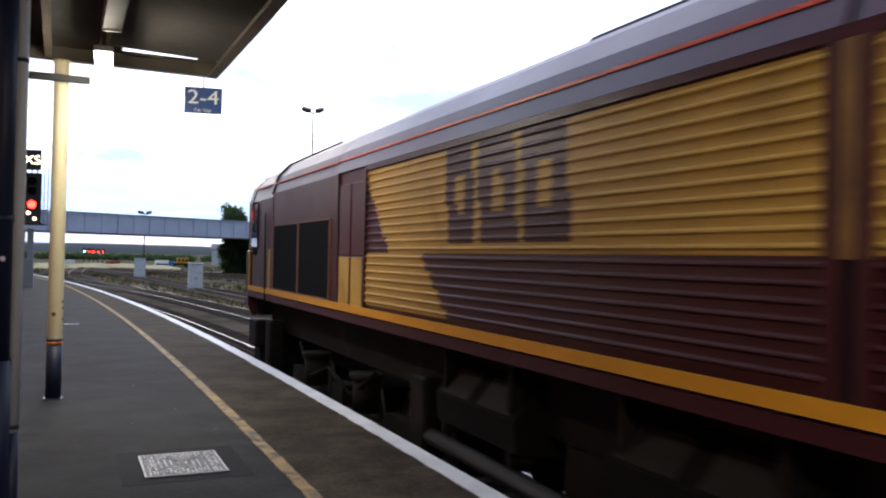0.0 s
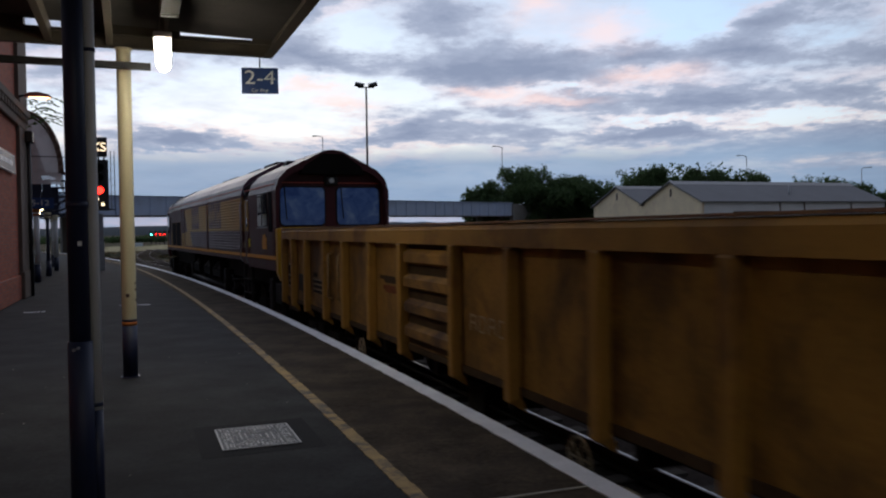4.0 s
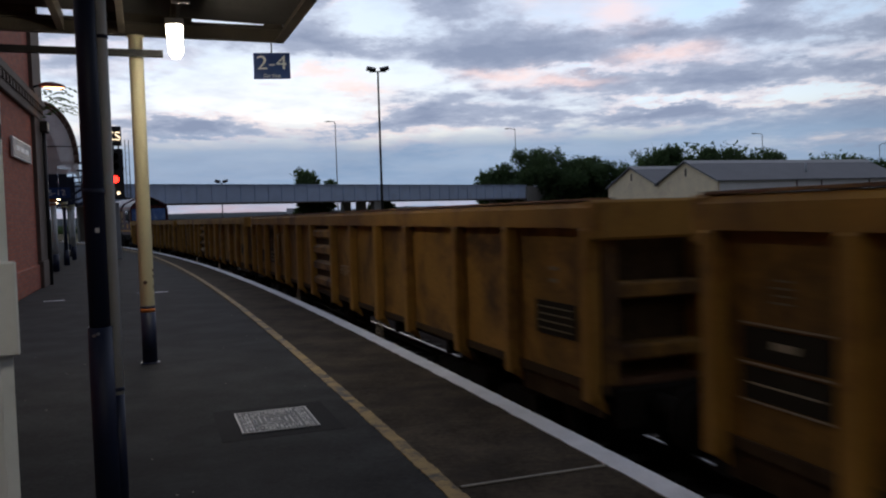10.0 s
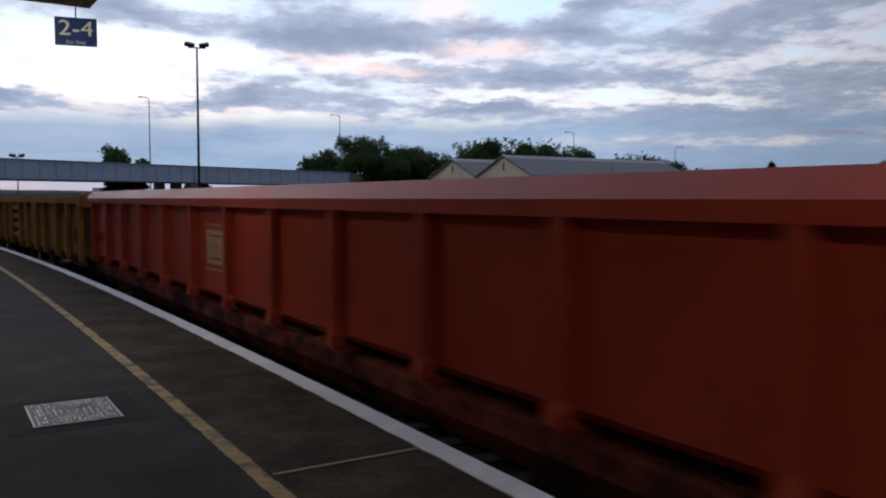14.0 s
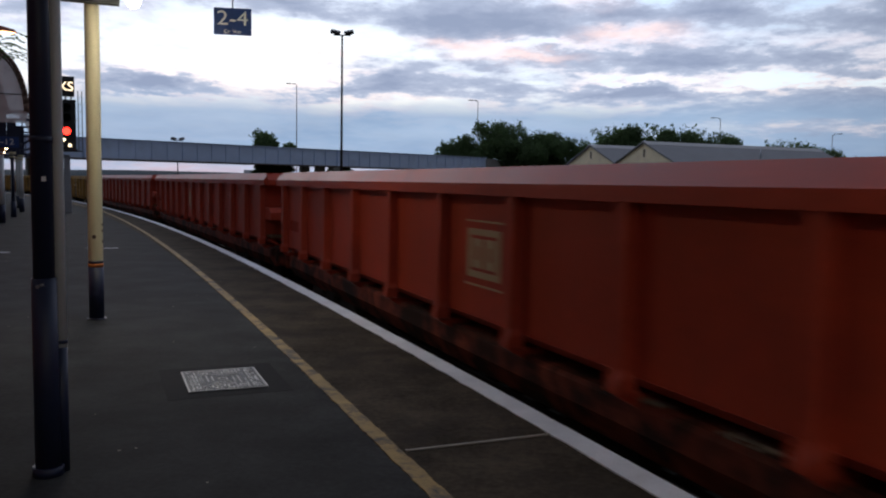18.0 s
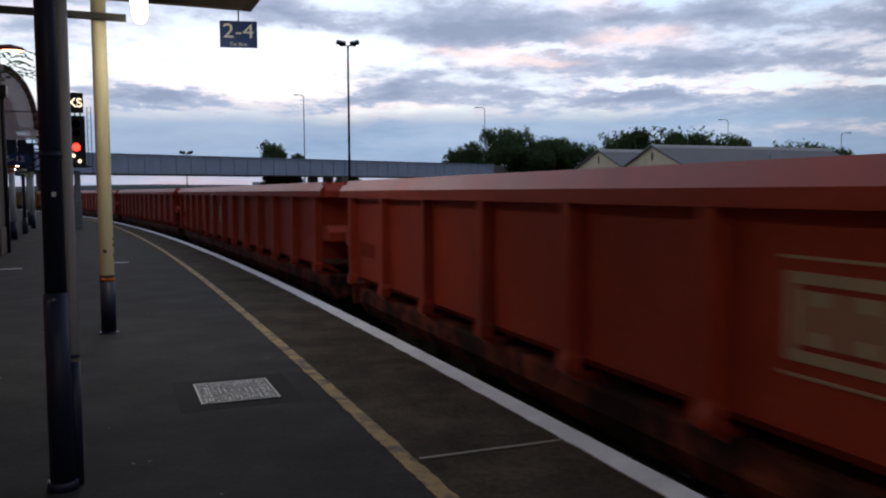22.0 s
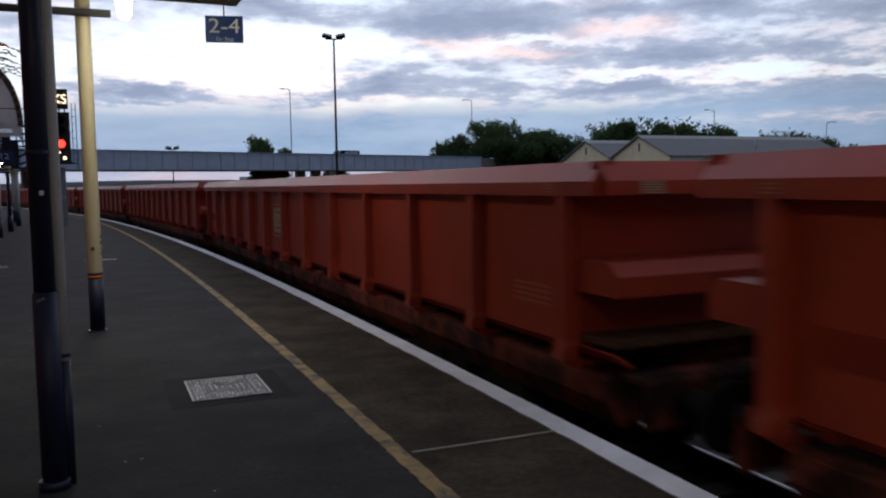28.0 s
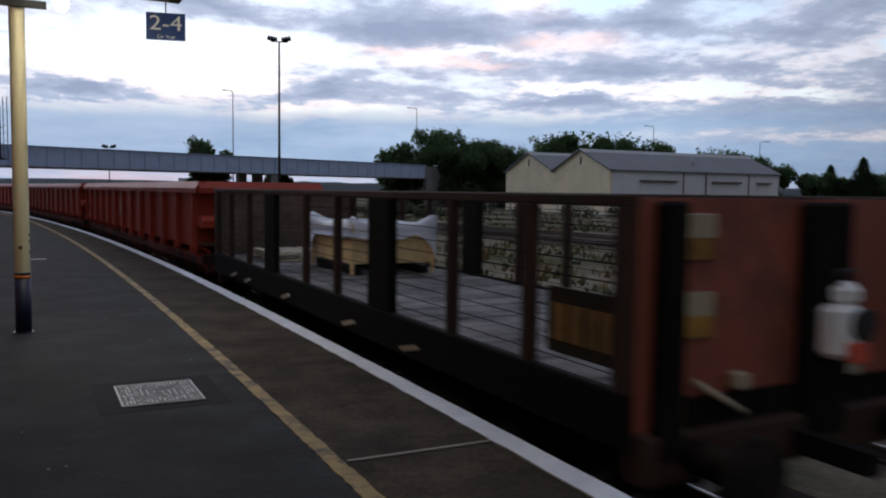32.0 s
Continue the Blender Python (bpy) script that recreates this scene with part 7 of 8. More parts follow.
    for s in (-1, 1):
        for r0, r1 in ((12.95, 14.35), (10.4, 11.85), (8.3, 9.9)):
            # box near-black as shade, lids lighter as if lit from above
            bm = bmesh.new()
            prism(bm, [(s * 0.80, 1.72), (s * 1.02, 1.60), (s * 1.22, 1.36), (s * 1.20, 1.12), (s * 0.80, 1.06)], X(r0), X(r1))
            tank = part("reservoir", bm, M_SOOTSHADE, th, "reservoir box hung under the sill, coloured near-black as if shaded")
            for k in range(2):
                a = r0 + 0.10 + k * (r1 - r0) / 2
                b = a + (r1 - r0) / 2 - 0.18
                bm = bmesh.new()
                vs = [bm.verts.new((X(q), s * y, z)) for q, y, z in ((a, 1.05, 1.585), (b, 1.05, 1.585), (b, 1.215, 1.385), (a, 1.215, 1.385))]
                bm.faces.new(vs)
                bmesh.ops.solidify(bm, geom=bm.faces[:], thickness=0.02)
                part("lid", bm, M_WHEEL, tank)
            for q in (r0 + 0.12, r1 - 0.12):
                bm = bmesh.new()
                box(bm, X(q) - 0.025, X(q) + 0.025, s * 1.10 - 0.12, s * 1.10 + 0.10, 1.02, 1.74)
                part("strap", bm, M_UNDER, tank)
        bm = bmesh.new()
        tube(bm, [(X(7.6), s * 1.16, 0.86), (X(14.6), s * 1.16, 0.92)], 0.075, 10)
        part("conduit", bm, M_UNDERGREY, th, "thick grey pipe along the underframe")
        for r in (1.0, 7.3, 14.75, 21.2):
            bm = bmesh.new()
            box(bm, X(r) - 0.18, X(r) + 0.18, s * 1.12 - 0.12, s * 1.12 + 0.12, 0.7, 1.45, bevel=0.03)
            part("sand_box", bm, M_UNDER, th)
        for c in (4.6, 17.6):
            for d in (-1.05, 1.05):
                bm = bmesh.new()
                cyl(bm, (X(c + d), s * 1.10, 0.78), (X(c + d), s * 1.10, 1.18), 0.16, seg=14)
                cyl(bm, (X(c + d), s * 1.10, 1.16), (X(c + d), s * 1.10, 1.22), 0.20, seg=14)
                part("air_spring", bm, M_UNDER, th, "dark bogie spring canister")
            bm = bmesh.new()
            tube(bm, [(X(c - 1.6), s * 1.2, 1.3), (X(c - 0.9), s * 1.24, 0.95), (X(c), s * 1.24, 1.15), (X(c + 0.9), s * 1.24, 0.92), (X(c + 1.6), s * 1.2, 1.3)], 0.022, 6)
            part("brake_hose", bm, M_SOOTSHADE, th)
    for c in (4.6, 17.6):
        bogie(th, X(c), 2.05, 0.53, (-2.03, 0.0, 2.03), True)
        for a in (-2.03, 0, 2.03):
            wheelset(th, X(c) + a, 0.53)
    TRAIN.append((th, 0.12, ENGINE_L))


def glow_yellow():
    if "yellow_notice" not in bpy.data.materials:
        mat("yellow_notice", (0.72, 0.62, 0.03), 0.5)
    return bpy.data.materials["yellow_notice"]


# ------------------------------------------------ ochre box wagon
YW_L = 17.90
YW_PITCH = 19.162
Y_RIBS = (0.06, 1.10, 2.37, 3.92, 5.19, 6.62, 7.95, 9.61, 10.89, 12.27, 13.58, 15.22, 16.47, 17.82)


def ochre_wagon():
    th = thing("ochre_box_wagon", "dirty ochre-yellow ribbed open box wagon with rusty rim", "wagon", group="ochre box wagons")
    X = lambda f: YW_L / 2 - f
    wall, top, bot = 1.235, 2.40, 1.17
    for s in (-1, 1):
        bm = bmesh.new()
        box(bm, X(YW_L), X(0), s * wall - 0.012, s * wall + 0.012, bot, top)
        part("side_wall", bm, M_YWAGON, th, "dirty ochre steel side sheet")
        bm = bmesh.new()
        y0, y1 = s * (wall - 0.10), s * (wall + 0.115)
        prof = [(y0, 2.37), (y1, 2.37), (y1, 2.52), (y1 - s * 0.02, 2.56), (y0, 2.57)]
        prism(bm, prof, X(YW_L), X(0))
        part("top_rim", bm, M_YRIB, th, "ochre box-section top rim")
        bm = bmesh.new()
        box(bm, X(YW_L), X(0), s * wall - 0.10, s * wall + 0.105, 2.572, 2.59)
        part("rim_cap", bm, M_RUSTRIM, th, "rust-brown top of the rim")
        # rail coloured darker than the wall to match the shadow below it
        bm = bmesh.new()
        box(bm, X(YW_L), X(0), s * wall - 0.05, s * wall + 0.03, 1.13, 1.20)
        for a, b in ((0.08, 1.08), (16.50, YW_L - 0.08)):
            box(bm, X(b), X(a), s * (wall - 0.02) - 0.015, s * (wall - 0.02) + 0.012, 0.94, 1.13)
        part("bottom_rail", bm, M_SMEARSHADE, th, "grimy bottom rail, darkened like the shadow beneath it")
        for f in Y_RIBS:
            bm = bmesh.new()
            w = 0.062
            box(bm, X(f) - w, X(f) + w, s * (wall + 0.07) - 0.06, s * (wall + 0.07) + 0.06, 1.07, 2.37, bevel=0.016)
            prism(bm, [(s * (wall + 0.11), 1.08), (s * (wall - 0.02), 1.08), (s * (wall - 0.05), 0.97)], X(f) - 0.03, X(f) + 0.03)
            part("rib", bm, M_YRIB, th)
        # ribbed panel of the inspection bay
        # dark sheet painted in as the shadow stripes between the pressings
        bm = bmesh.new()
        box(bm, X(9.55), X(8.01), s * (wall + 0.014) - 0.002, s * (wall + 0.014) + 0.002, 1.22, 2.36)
        part("shade_sheet", bm, M_SMEARSHADE, th, "dark sheet standing for the shadows between the pressings")
        for k in range(4):
            bm = bmesh.new()
            z = 1.27 + k * 0.285
            prism(bm, [(s * (wall + 0.012), z), (s * (wall + 0.085), z + 0.035), (s * (wall + 0.085), z + 0.13), (s * (wall + 0.012), z + 0.185)], X(9.53), X(8.03))
            part("pressing", bm, M_YWAGON, th, "raised horizontal pressing")
        # data panels, grab rails, marks
        bm = bmesh.new()
        box(bm, X(0.92), X(0.24), s * (wall + 0.018) - 0.004, s * (wall + 0.018) + 0.004, 1.66, 1.84)
        box(bm, X(0.92), X(0.24), s * (wall + 0.018) - 0.004, s * (wall + 0.018) + 0.004, 1.44, 1.62)
        part("data_panel", bm, M_PANELBLACK, th, "black wagon data panel")
        for z0, z1, a, b in ((1.855, 1.865, 0.24, 0.92), (1.635, 1.645, 0.24, 0.92), (1.425, 1.435, 0.24, 0.92), (1.735, 1.775, 0.50, 0.68), (1.525, 1.535, 0.3, 0.86)):
            bm = bmesh.new()
            box(bm, X(b), X(a), s * (wall + 0.026) - 0.003, s * (wall + 0.026) + 0.003, z0, z1)
            part("panel_line", bm, M_PANELTEXT, th, "faded white line of the data panel")
        bm = bmesh.new()
        for k in range(3):
            box(bm, X(3.62), X(2.66), s * (wall + 0.018) - 0.003, s * (wall + 0.018) + 0.003, 1.50 + k * 0.085, 1.515 + k * 0.085)
        for k in range(4):
            box(bm, X(0.64), X(0.48 + 0.03 * (k % 2)), s * (wall + 0.018) - 0.003, s * (wall + 0.018) + 0.003, 1.98 + k * 0.04, 1.99 + k * 0.04)
        tagged(part("marking", bm, M_DULLTEXT, th, "faded stencilled markings as bars"), kind="stuff")
        bm = bmesh.new()
        for k in range(4):
            c = 10.58 - k * 0.215
            for dx, z0, z1, w in ((-0.06, 1.56, 1.70, 0.008), (0.06, 1.57, 1.71, 0.008), (0.0, 1.70, 1.715, 0.055), (0.0, 1.56 + 0.07 * (k % 2), 1.575 + 0.07 * (k % 2), 0.05)):
                box(bm, X(c + dx) - w, X(c + dx) + w, s * (wall + 0.016) - 0.003, s * (wall + 0.016) + 0.003, z0, z1)
        tagged(part("chalk_mark", bm, M_LOGO, th, "faint chalked strokes as bars"), kind="stuff")
        bm = bmesh.new()
        for k in range(3):
            box(bm, X(3.63), X(2.65), s * (wall + 0.015) - 0.003, s * (wall + 0.015) + 0.003, 1.445 + k * 0.085, 1.495 + k * 0.085)
        box(bm, X(2.98), X(2.65), s * (wall + 0.015) - 0.003, s * (wall + 0.015) + 0.003, 1.72, 1.80)
        tagged(part("stencil_bar", bm, M_PANELBLACK, th, "black stencilled rows"), kind="stuff")
        bm = bmesh.new()
        box(bm, X(2.02), X(1.52), s * (wall + 0.02), s * (wall + 0.06), 1.40, 1.72, bevel=0.01)
        part("ticket_box", bm, M_PANELBLACK, th, "dark open ticket box")
        bm = bmesh.new()
        box(bm, X(17.52), X(16.86), s * (wall + 0.018) - 0.004, s * (wall + 0.018) + 0.004, 1.48, 1.76)
        part("data_panel", bm, M_PANELBLACK, th, "black wagon data panel")
        bm = bmesh.new()
        for k in range(4):
            box(bm, X(17.47), X(16.91), s * (wall + 0.026) - 0.003, s * (wall + 0.026) + 0.003, 1.525 + k * 0.06, 1.535 + k * 0.06)
        box(bm, X(17.24), X(17.10), s * (wall + 0.018) - 0.003, s * (wall + 0.018) + 0.003, 2.02, 2.05)
        box(bm, X(17.24), X(17.10), s * (wall + 0.018) - 0.003, s * (wall + 0.018) + 0.003, 1.92, 1.95)
        tagged(part("marking", bm, M_DULLTEXT, th, "faded stencilled markings as bars"), kind="stuff")
        for f in (4.17, 4.83):
            bm = bmesh.new()
            tube(bm, [(X(f), s * (wall + 0.02), 2.18), (X(f), s * (wall + 0.09), 2.14), (X(f), s * (wall + 0.09), 1.46), (X(f), s * (wall + 0.02), 1.42)], 0.02, 8)
            part("grab_rail", bm, M_GRAB, th, "worn pale vertical grab rail")
    for sg, f in ((1, 0.0), (-1, YW_L)):
        # end wall coloured dark, not ochre: the recess shade is painted in
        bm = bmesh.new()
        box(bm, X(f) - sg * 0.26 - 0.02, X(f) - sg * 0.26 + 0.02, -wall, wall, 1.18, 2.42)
        part("end_wall", bm, M_SMEARSHADE, th, "ochre steel end wall set back between its posts, darkened as recess shade")
        for y, w in ((-wall + 0.07, 0.07), (-0.58, 0.05), (0.10, 0.24), (wall - 0.07, 0.07)):
            bm = bmesh.new()
            box(bm, X(f) - sg * 0.13 - 0.12, X(f) - sg * 0.13 + 0.12, y - w, y + w, 1.19, 2.30, bevel=0.015)
            part("end_post", bm, M_YWAGON, th)
        for z0, z1 in ((1.83, 1.95), (1.36, 1.48)):
            bm = bmesh.new()
            box(bm, X(f) - sg * 0.12 - 0.10, X(f) - sg * 0.12 + 0.10, -wall + 0.02, wall - 0.02, z0, z1, bevel=0.015)
            part("end_rail", bm, M_YWAGON, th)
        bm = bmesh.new()
        box(bm, X(f) - 0.10, X(f) + 0.10, -wall - 0.11, wall + 0.11, 2.28, 2.575, bevel=0.02)
        part("end_rim", bm, M_YRIB, th)
        bm = bmesh.new()
        box(bm, X(f) - 0.12, X(f) + sg * 0.08 + 0.04, -1.2, 1.2, 0.90, 1.18)
        part("headstock", bm, M_UNDER, th)
        buffers(th, X(f) + sg * 0.13, 1.04, sg)
    bm = bmesh.new()
    box(bm, X(YW_L - 0.05), X(0.05), -wall + 0.02, wall - 0.02, 1.17, 1.22)
    part("floor_sheet", bm, M_SCRAP, th)
    bm = bmesh.new()
    for s in (-1, 1):
        box(bm, X(YW_L), X(0), s * 0.62 - 0.07, s * 0.62 + 0.07, 0.85, 1.17)
    for k in range(9):
        f = 0.8 + k * 1.95
        box(bm, X(f) - 0.06, X(f) + 0.06, -1.15, 1.15, 0.92, 1.12)
    part("solebar", bm, M_UNDER, th, "dark underframe bars")
    bm = bmesh.new()
    box(bm, X(YW_L - 0.3), X(0.3), -0.22, 0.22, 0.68, 0.92, bevel=0.02)
    part("centre_sill", bm, M_UNDER, th, "dark centre sill")
    bm = bmesh.new()
    cyl(bm, (X(7.0), 0.5, 0.78), (X(8.4), 0.5, 0.78), 0.16, seg=12)
    tube(bm, [(X(3.5), 0.95, 0.75), (X(13.5), 0.95, 0.75)], 0.022, 6)
    box(bm, X(9.6), X(9.2), 0.7, 1.0, 0.6, 0.95)
    part("brake_gear", bm, M_UNDER, th)
    for s in (-1, 1):
        for f in (5.6, 11.75):
            bm = bmesh.new()
            ring = [Vector((X(f) + 0.16 * math.cos(a * math.pi / 8), s * 1.17, 0.80 + 0.16 * math.sin(a * math.pi / 8))) for a in range(17)]
            tube(bm, ring, 0.014, 5)
            for a in range(3):
                tube(bm, [ring[a * 5], ring[(a * 5 + 8) % 16]], 0.010, 4)
            part("brake_wheel", bm, M_PANELTEXT, th, "pale handbrake wheel")
        for f in (5.0, 9.1, 12.4):
            bm = bmesh.new()
            box(bm, X(f) - 0.10, X(f) + 0.10, s * 1.14 - 0.012, s * 1.14 + 0.012, 0.71, 0.74)
            part("brake_handle", bm, M_PANELTEXT, th, "short pale painted handle")
    for c in (2.65, YW_L - 2.65):
        bogie(th, X(c), 0.92, WHEEL_R, (-0.92, 0.92))
        for a in (-0.92, 0.92):
            wheelset(th, X(c) + a, WHEEL_R)
    return th


# ------------------------------------------------ red box wagon
RW_L = 18.31
RW_END = 17.88
RW_PITCH = 19.67


def red_wagon():
    th = thing("red_box_wagon", "bright red ribbed open box wagon with chamfered rim", "wagon", group="red box wagons")
    X = lambda f: RW_L / 2 - f
    wall, top, bot = 1.215, 2.455, 1.33
    ribs = [0.06 + 1.478 * k for k in range(13)]
    for s in (-1, 1):
        bm = bmesh.new()
        box(bm, X(RW_END), X(0), s * wall - 0.012, s * wall + 0.012, bot, top)
        part("side_wall", bm, M_RWAGON, th, "smooth red steel side sheet")
        bm = bmesh.new()
        prof = [(s * (wall - 0.06), 2.395), (s * (wall + 0.115), 2.395), (s * (wall + 0.115), 2.495), (s * (wall + 0.01), 2.630), (s * (wall - 0.06), 2.630)]
        prism(bm, prof, X(RW_END + 0.32), X(-0.46))
        part("top_rim", bm, M_RWAGON, th, "red rim with a wide chamfer along its top")
        for f in ribs:
            bm = bmesh.new()
            prof = [(0.062, 2.395), (0.062, 1.37), (0.085, 1.32), (0.080, 1.22), (-0.080, 1.22), (-0.085, 1.32), (-0.062, 1.37), (-0.062, 2.395)]
            a = [bm.verts.new((X(f) + px, s * (wall + 0.01), z)) for px, z in prof]
            b = [bm.verts.new((X(f) + px * 0.86, s * (wall + (0.11 if z > 1.35 else 0.135)), z)) for px, z in prof]
            n = len(prof)
            for i in range(n):
                bm.faces.new((a[i], a[(i + 1) % n], b[(i + 1) % n], b[i]))
            bm.faces.new(a[::-1]), bm.faces.new(b)
            prism(bm, [(s * (wall + 0.10), 1.20), (s * 1.0, 1.20), (s * 1.0, 1.08), (s * 1.18, 1.12)], X(f) - 0.03, X(f) + 0.03)
            part("rib", bm, M_RWAGON, th)
        # sloping lower rail with openings between the rib feet
        bm = bmesh.new()
        prism(bm, [(s * (wall + 0.02), 1.33), (s * (wall - 0.02), 1.33), (s * (wall - 0.16), 1.24), (s * (wall - 0.12), 1.23)], X(RW_L), X(0))
        part("lower_flange", bm, M_RWAGON, th)
        bm = bmesh.new()
        prof = [(s * 0.93, 1.16), (s * 1.17, 1.16), (s * 1.20, 1.13), (s * 1.20, 0.98), (s * 1.10, 0.80), (s * 0.93, 0.80)]
        prism(bm, prof, X(RW_L - 0.1), X(0.1))
        part("solebar", bm, M_RDIRTY, th, "grimy red sloping solebar")
        # emblem panel, rim marks, data bars
        bm = bmesh.new()
        e, y, z0 = 7.90, s * (wall + 0.0145), 1.60
        def bar(f0, f1, a, b):
            box(bm, X(e + f1), X(e + f0), y - 0.0035, y + 0.0035, z0 + a, z0 + b)
        bar(0.0, 0.74, 0.56, 0.575), bar(0.0, 0.74, 0.0, 0.015)
        bar(0.04, 0.70, 0.445, 0.50), bar(0.04, 0.70, 0.075, 0.13), bar(0.04, 0.10, 0.13, 0.445), bar(0.64, 0.70, 0.13, 0.445)
        for f0 in (0.14, 0.40):
            bar(f0, f0 + 0.07, 0.16, 0.415), bar(f0 + 0.13, f0 + 0.20, 0.16, 0.415), bar(f0 + 0.07, f0 + 0.13, 0.35, 0.415), bar(f0 + 0.07, f0 + 0.13, 0.16, 0.225)
        tagged(part("emblem", bm, M_LOGO, th, "cream rectangular emblem of plain bars"), kind="stuff")
        bm = bmesh.new()
        for f in (0.0, 17.58):
            for k in range(4):
                box(bm, X(f + 0.15), X(f), s * (wall + 0.1175) - 0.002, s * (wall + 0.1175) + 0.002, 2.420 + k * 0.022, 2.430 + k * 0.022)
        for k in range(4):
            box(bm, X(17.52), X(16.95), s * (wall + 0.0145) - 0.0025, s * (wall + 0.0145) + 0.0025, 1.56 + k * 0.045, 1.575 + k * 0.045)
        tagged(part("marking", bm, M_FAINT, th, "small faint stencilled markings as bars"), kind="stuff")
        bm = bmesh.new()
        box(bm, X(0.95), X(0.30), s * (wall + 0.0145) - 0.0025, s * (wall + 0.0145) + 0.0025, 1.62, 1.80)
        part("data_panel", bm, M_RPANEL, th)
        bm = bmesh.new()
        rnd = random.Random(12)
        for f0, f1, n in ((8.5, 8.85, 14), (10.4, 10.65, 16), (11.1, 11.9, 90), (4.3, 4.6, 14)):
            for _ in range(n):
                c = Vector((X(rnd.uniform(f0, f1)), s * rnd.uniform(1.02, 1.17), 1.165))
                r = rnd.uniform(0.008, 0.022)
                vs = [bm.verts.new(c + Vector((math.cos(a * 1.257) * r, math.sin(a * 1.257) * r, rnd.uniform(-0.2, 0.3) * r))) for a in range(5)]
                tip = bm.verts.new(c + Vector((0, 0, r * 1.1)))
                for a in range(5):
                    bm.faces.new((vs[a], vs[(a + 1) % 5], tip))
        tagged(part("spilt_stones", bm, M_JOINT, th, "pale stones spilt on the solebar ledge"), kind="stuff")
    for sg, f in ((1, 0.0), (-1, RW_L)):
        e, k = (0.0, 0.0) if sg > 0 else (RW_END, 0.14)
        bm = bmesh.new()
        box(bm, X(e) - sg * 0.35 - 0.015, X(e) - sg * 0.35 + 0.015, -wall, wall, 1.25, 2.555)
        prism(bm, [(-wall, 1.30), (-wall, 2.505), (wall, 2.505), (wall, 1.30)], X(e) - sg * 0.36, X(e) - sg * 0.02)
        part("end_wall", bm, M_RWAGON, th, "red end wall set between the side sheets")
        bm = bmesh.new()
        hood = [(0.0, 2.400), (0.49, 2.400), (0.49, 2.495), (0.38, 2.627), (0.30, 2.627), (0.30, 2.475), (0.0, 2.475)]
        for y0, y1 in ((-wall - 0.055, wall + 0.055),):
            a = [bm.verts.new((X(e) + sg * (px and px - k + 0.06), y0, z)) for px, z in hood]
            b = [bm.verts.new((X(e) + sg * (px and px - k + 0.06), y1, z)) for px, z in hood]
            for i in range(7):
                bm.faces.new((a[i], a[(i + 1) % 7], b[(i + 1) % 7], b[i]))
            bm.faces.new(a), bm.faces.new(b[::-1])
        rim = part("end_rim", bm, M_RWAGON, th)
        bm = bmesh.new()
        xf = X(e) + sg * (0.49 - k + 0.06)
        for j in range(5):
            box(bm, xf - 0.003, xf + 0.003, 0.80, 1.00, 2.408 + j * 0.018, 2.418 + j * 0.018)
        tagged(part("marking", bm, M_LOGO, rim, "small pale stencilled lines"), kind="stuff")
        bm = bmesh.new()
        x0 = X(e)
        prof = [(0.0, 1.95), (0.0, 1.72), (sg * 0.48, 1.72), (sg * 0.48, 1.86), (sg * 0.38, 1.95)]
        a = [bm.verts.new((x0 + px, -1.24, z)) for px, z in prof]
        b = [bm.verts.new((x0 + px, 1.24, z)) for px, z in prof]
        for i in range(5):
            bm.faces.new((a[i], a[(i + 1) % 5], b[(i + 1) % 5], b[i]))
        bm.faces.new(a), bm.faces.new(b[::-1])
        part("end_shelf", bm, M_RWAGON, th, "red box-section shelf across the end")
        bm = bmesh.new()
        box(bm, X(f) - 0.02, X(f) + sg * 0.22 + 0.02, -1.18, 1.18, 1.17, 1.21)
        box(bm, X(f) + sg * 0.28 - 0.03, X(f) + sg * 0.28 + 0.03, -1.2, 1.2, 0.88, 1.22, bevel=0.02)
        box(bm, X(f) - 0.2, X(f) + sg * 0.26 + 0.02, -0.5, 0.5, 0.9, 1.2)
        part("headstock", bm, M_RDIRTY, th, "grimy red headstock")
        buffers(th, X(f) + sg * 0.25, 1.05, sg)
    bm = bmesh.new()
    box(bm, X(RW_L - 0.05), X(0.05), -wall + 0.02, wall - 0.02, 1.36, 1.41)
    part("floor_sheet", bm, M_SCRAP, th)
    bm = bmesh.new()
    for k in range(10):
        f = 0.9 + k * 1.82
        box(bm, X(f) - 0.05, X(f) + 0.05, -1.0, 1.0, 0.95, 1.32)
    box(bm, X(RW_L - 0.2), X(0.2), -0.25, 0.25, 0.8, 1.32)
    part("underframe", bm, M_RDIRTY, th)
    bm = bmesh.new()
    cyl(bm, (X(7.2), 0.55, 0.72), (X(8.6), 0.55, 0.72), 0.16, seg=12)
    tube(bm, [(X(4.2), 1.0, 0.70), (X(12.4), 1.0, 0.70)], 0.02, 6)
    box(bm, X(10.2), X(9.5), 0.75, 1.02, 0.50, 0.82, bevel=0.02)
    part("brake_gear", bm, M_UNDER, th)
    bm = bmesh.new()
    for s in (-1, 1):
        for f in (5.9, 8.9, 11.6):
            box(bm, X(f) - 0.14, X(f) + 0.14, s * 1.10 - 0.012, s * 1.10 + 0.012, 0.66, 0.71)
    tagged(part("brake_handle", bm, M_PANELTEXT, th), kind="stuff")
    for c in (2.7, RW_L - 2.7):
        bogie(th, X(c), 0.92, WHEEL_R, (-0.92, 0.92))
        for a in (-0.92, 0.92):
            wheelset(th, X(c) + a, WHEEL_R)
    return th


# ------------------------------------------------ brown flat wagon with mesh sides
FW_L = 10.95


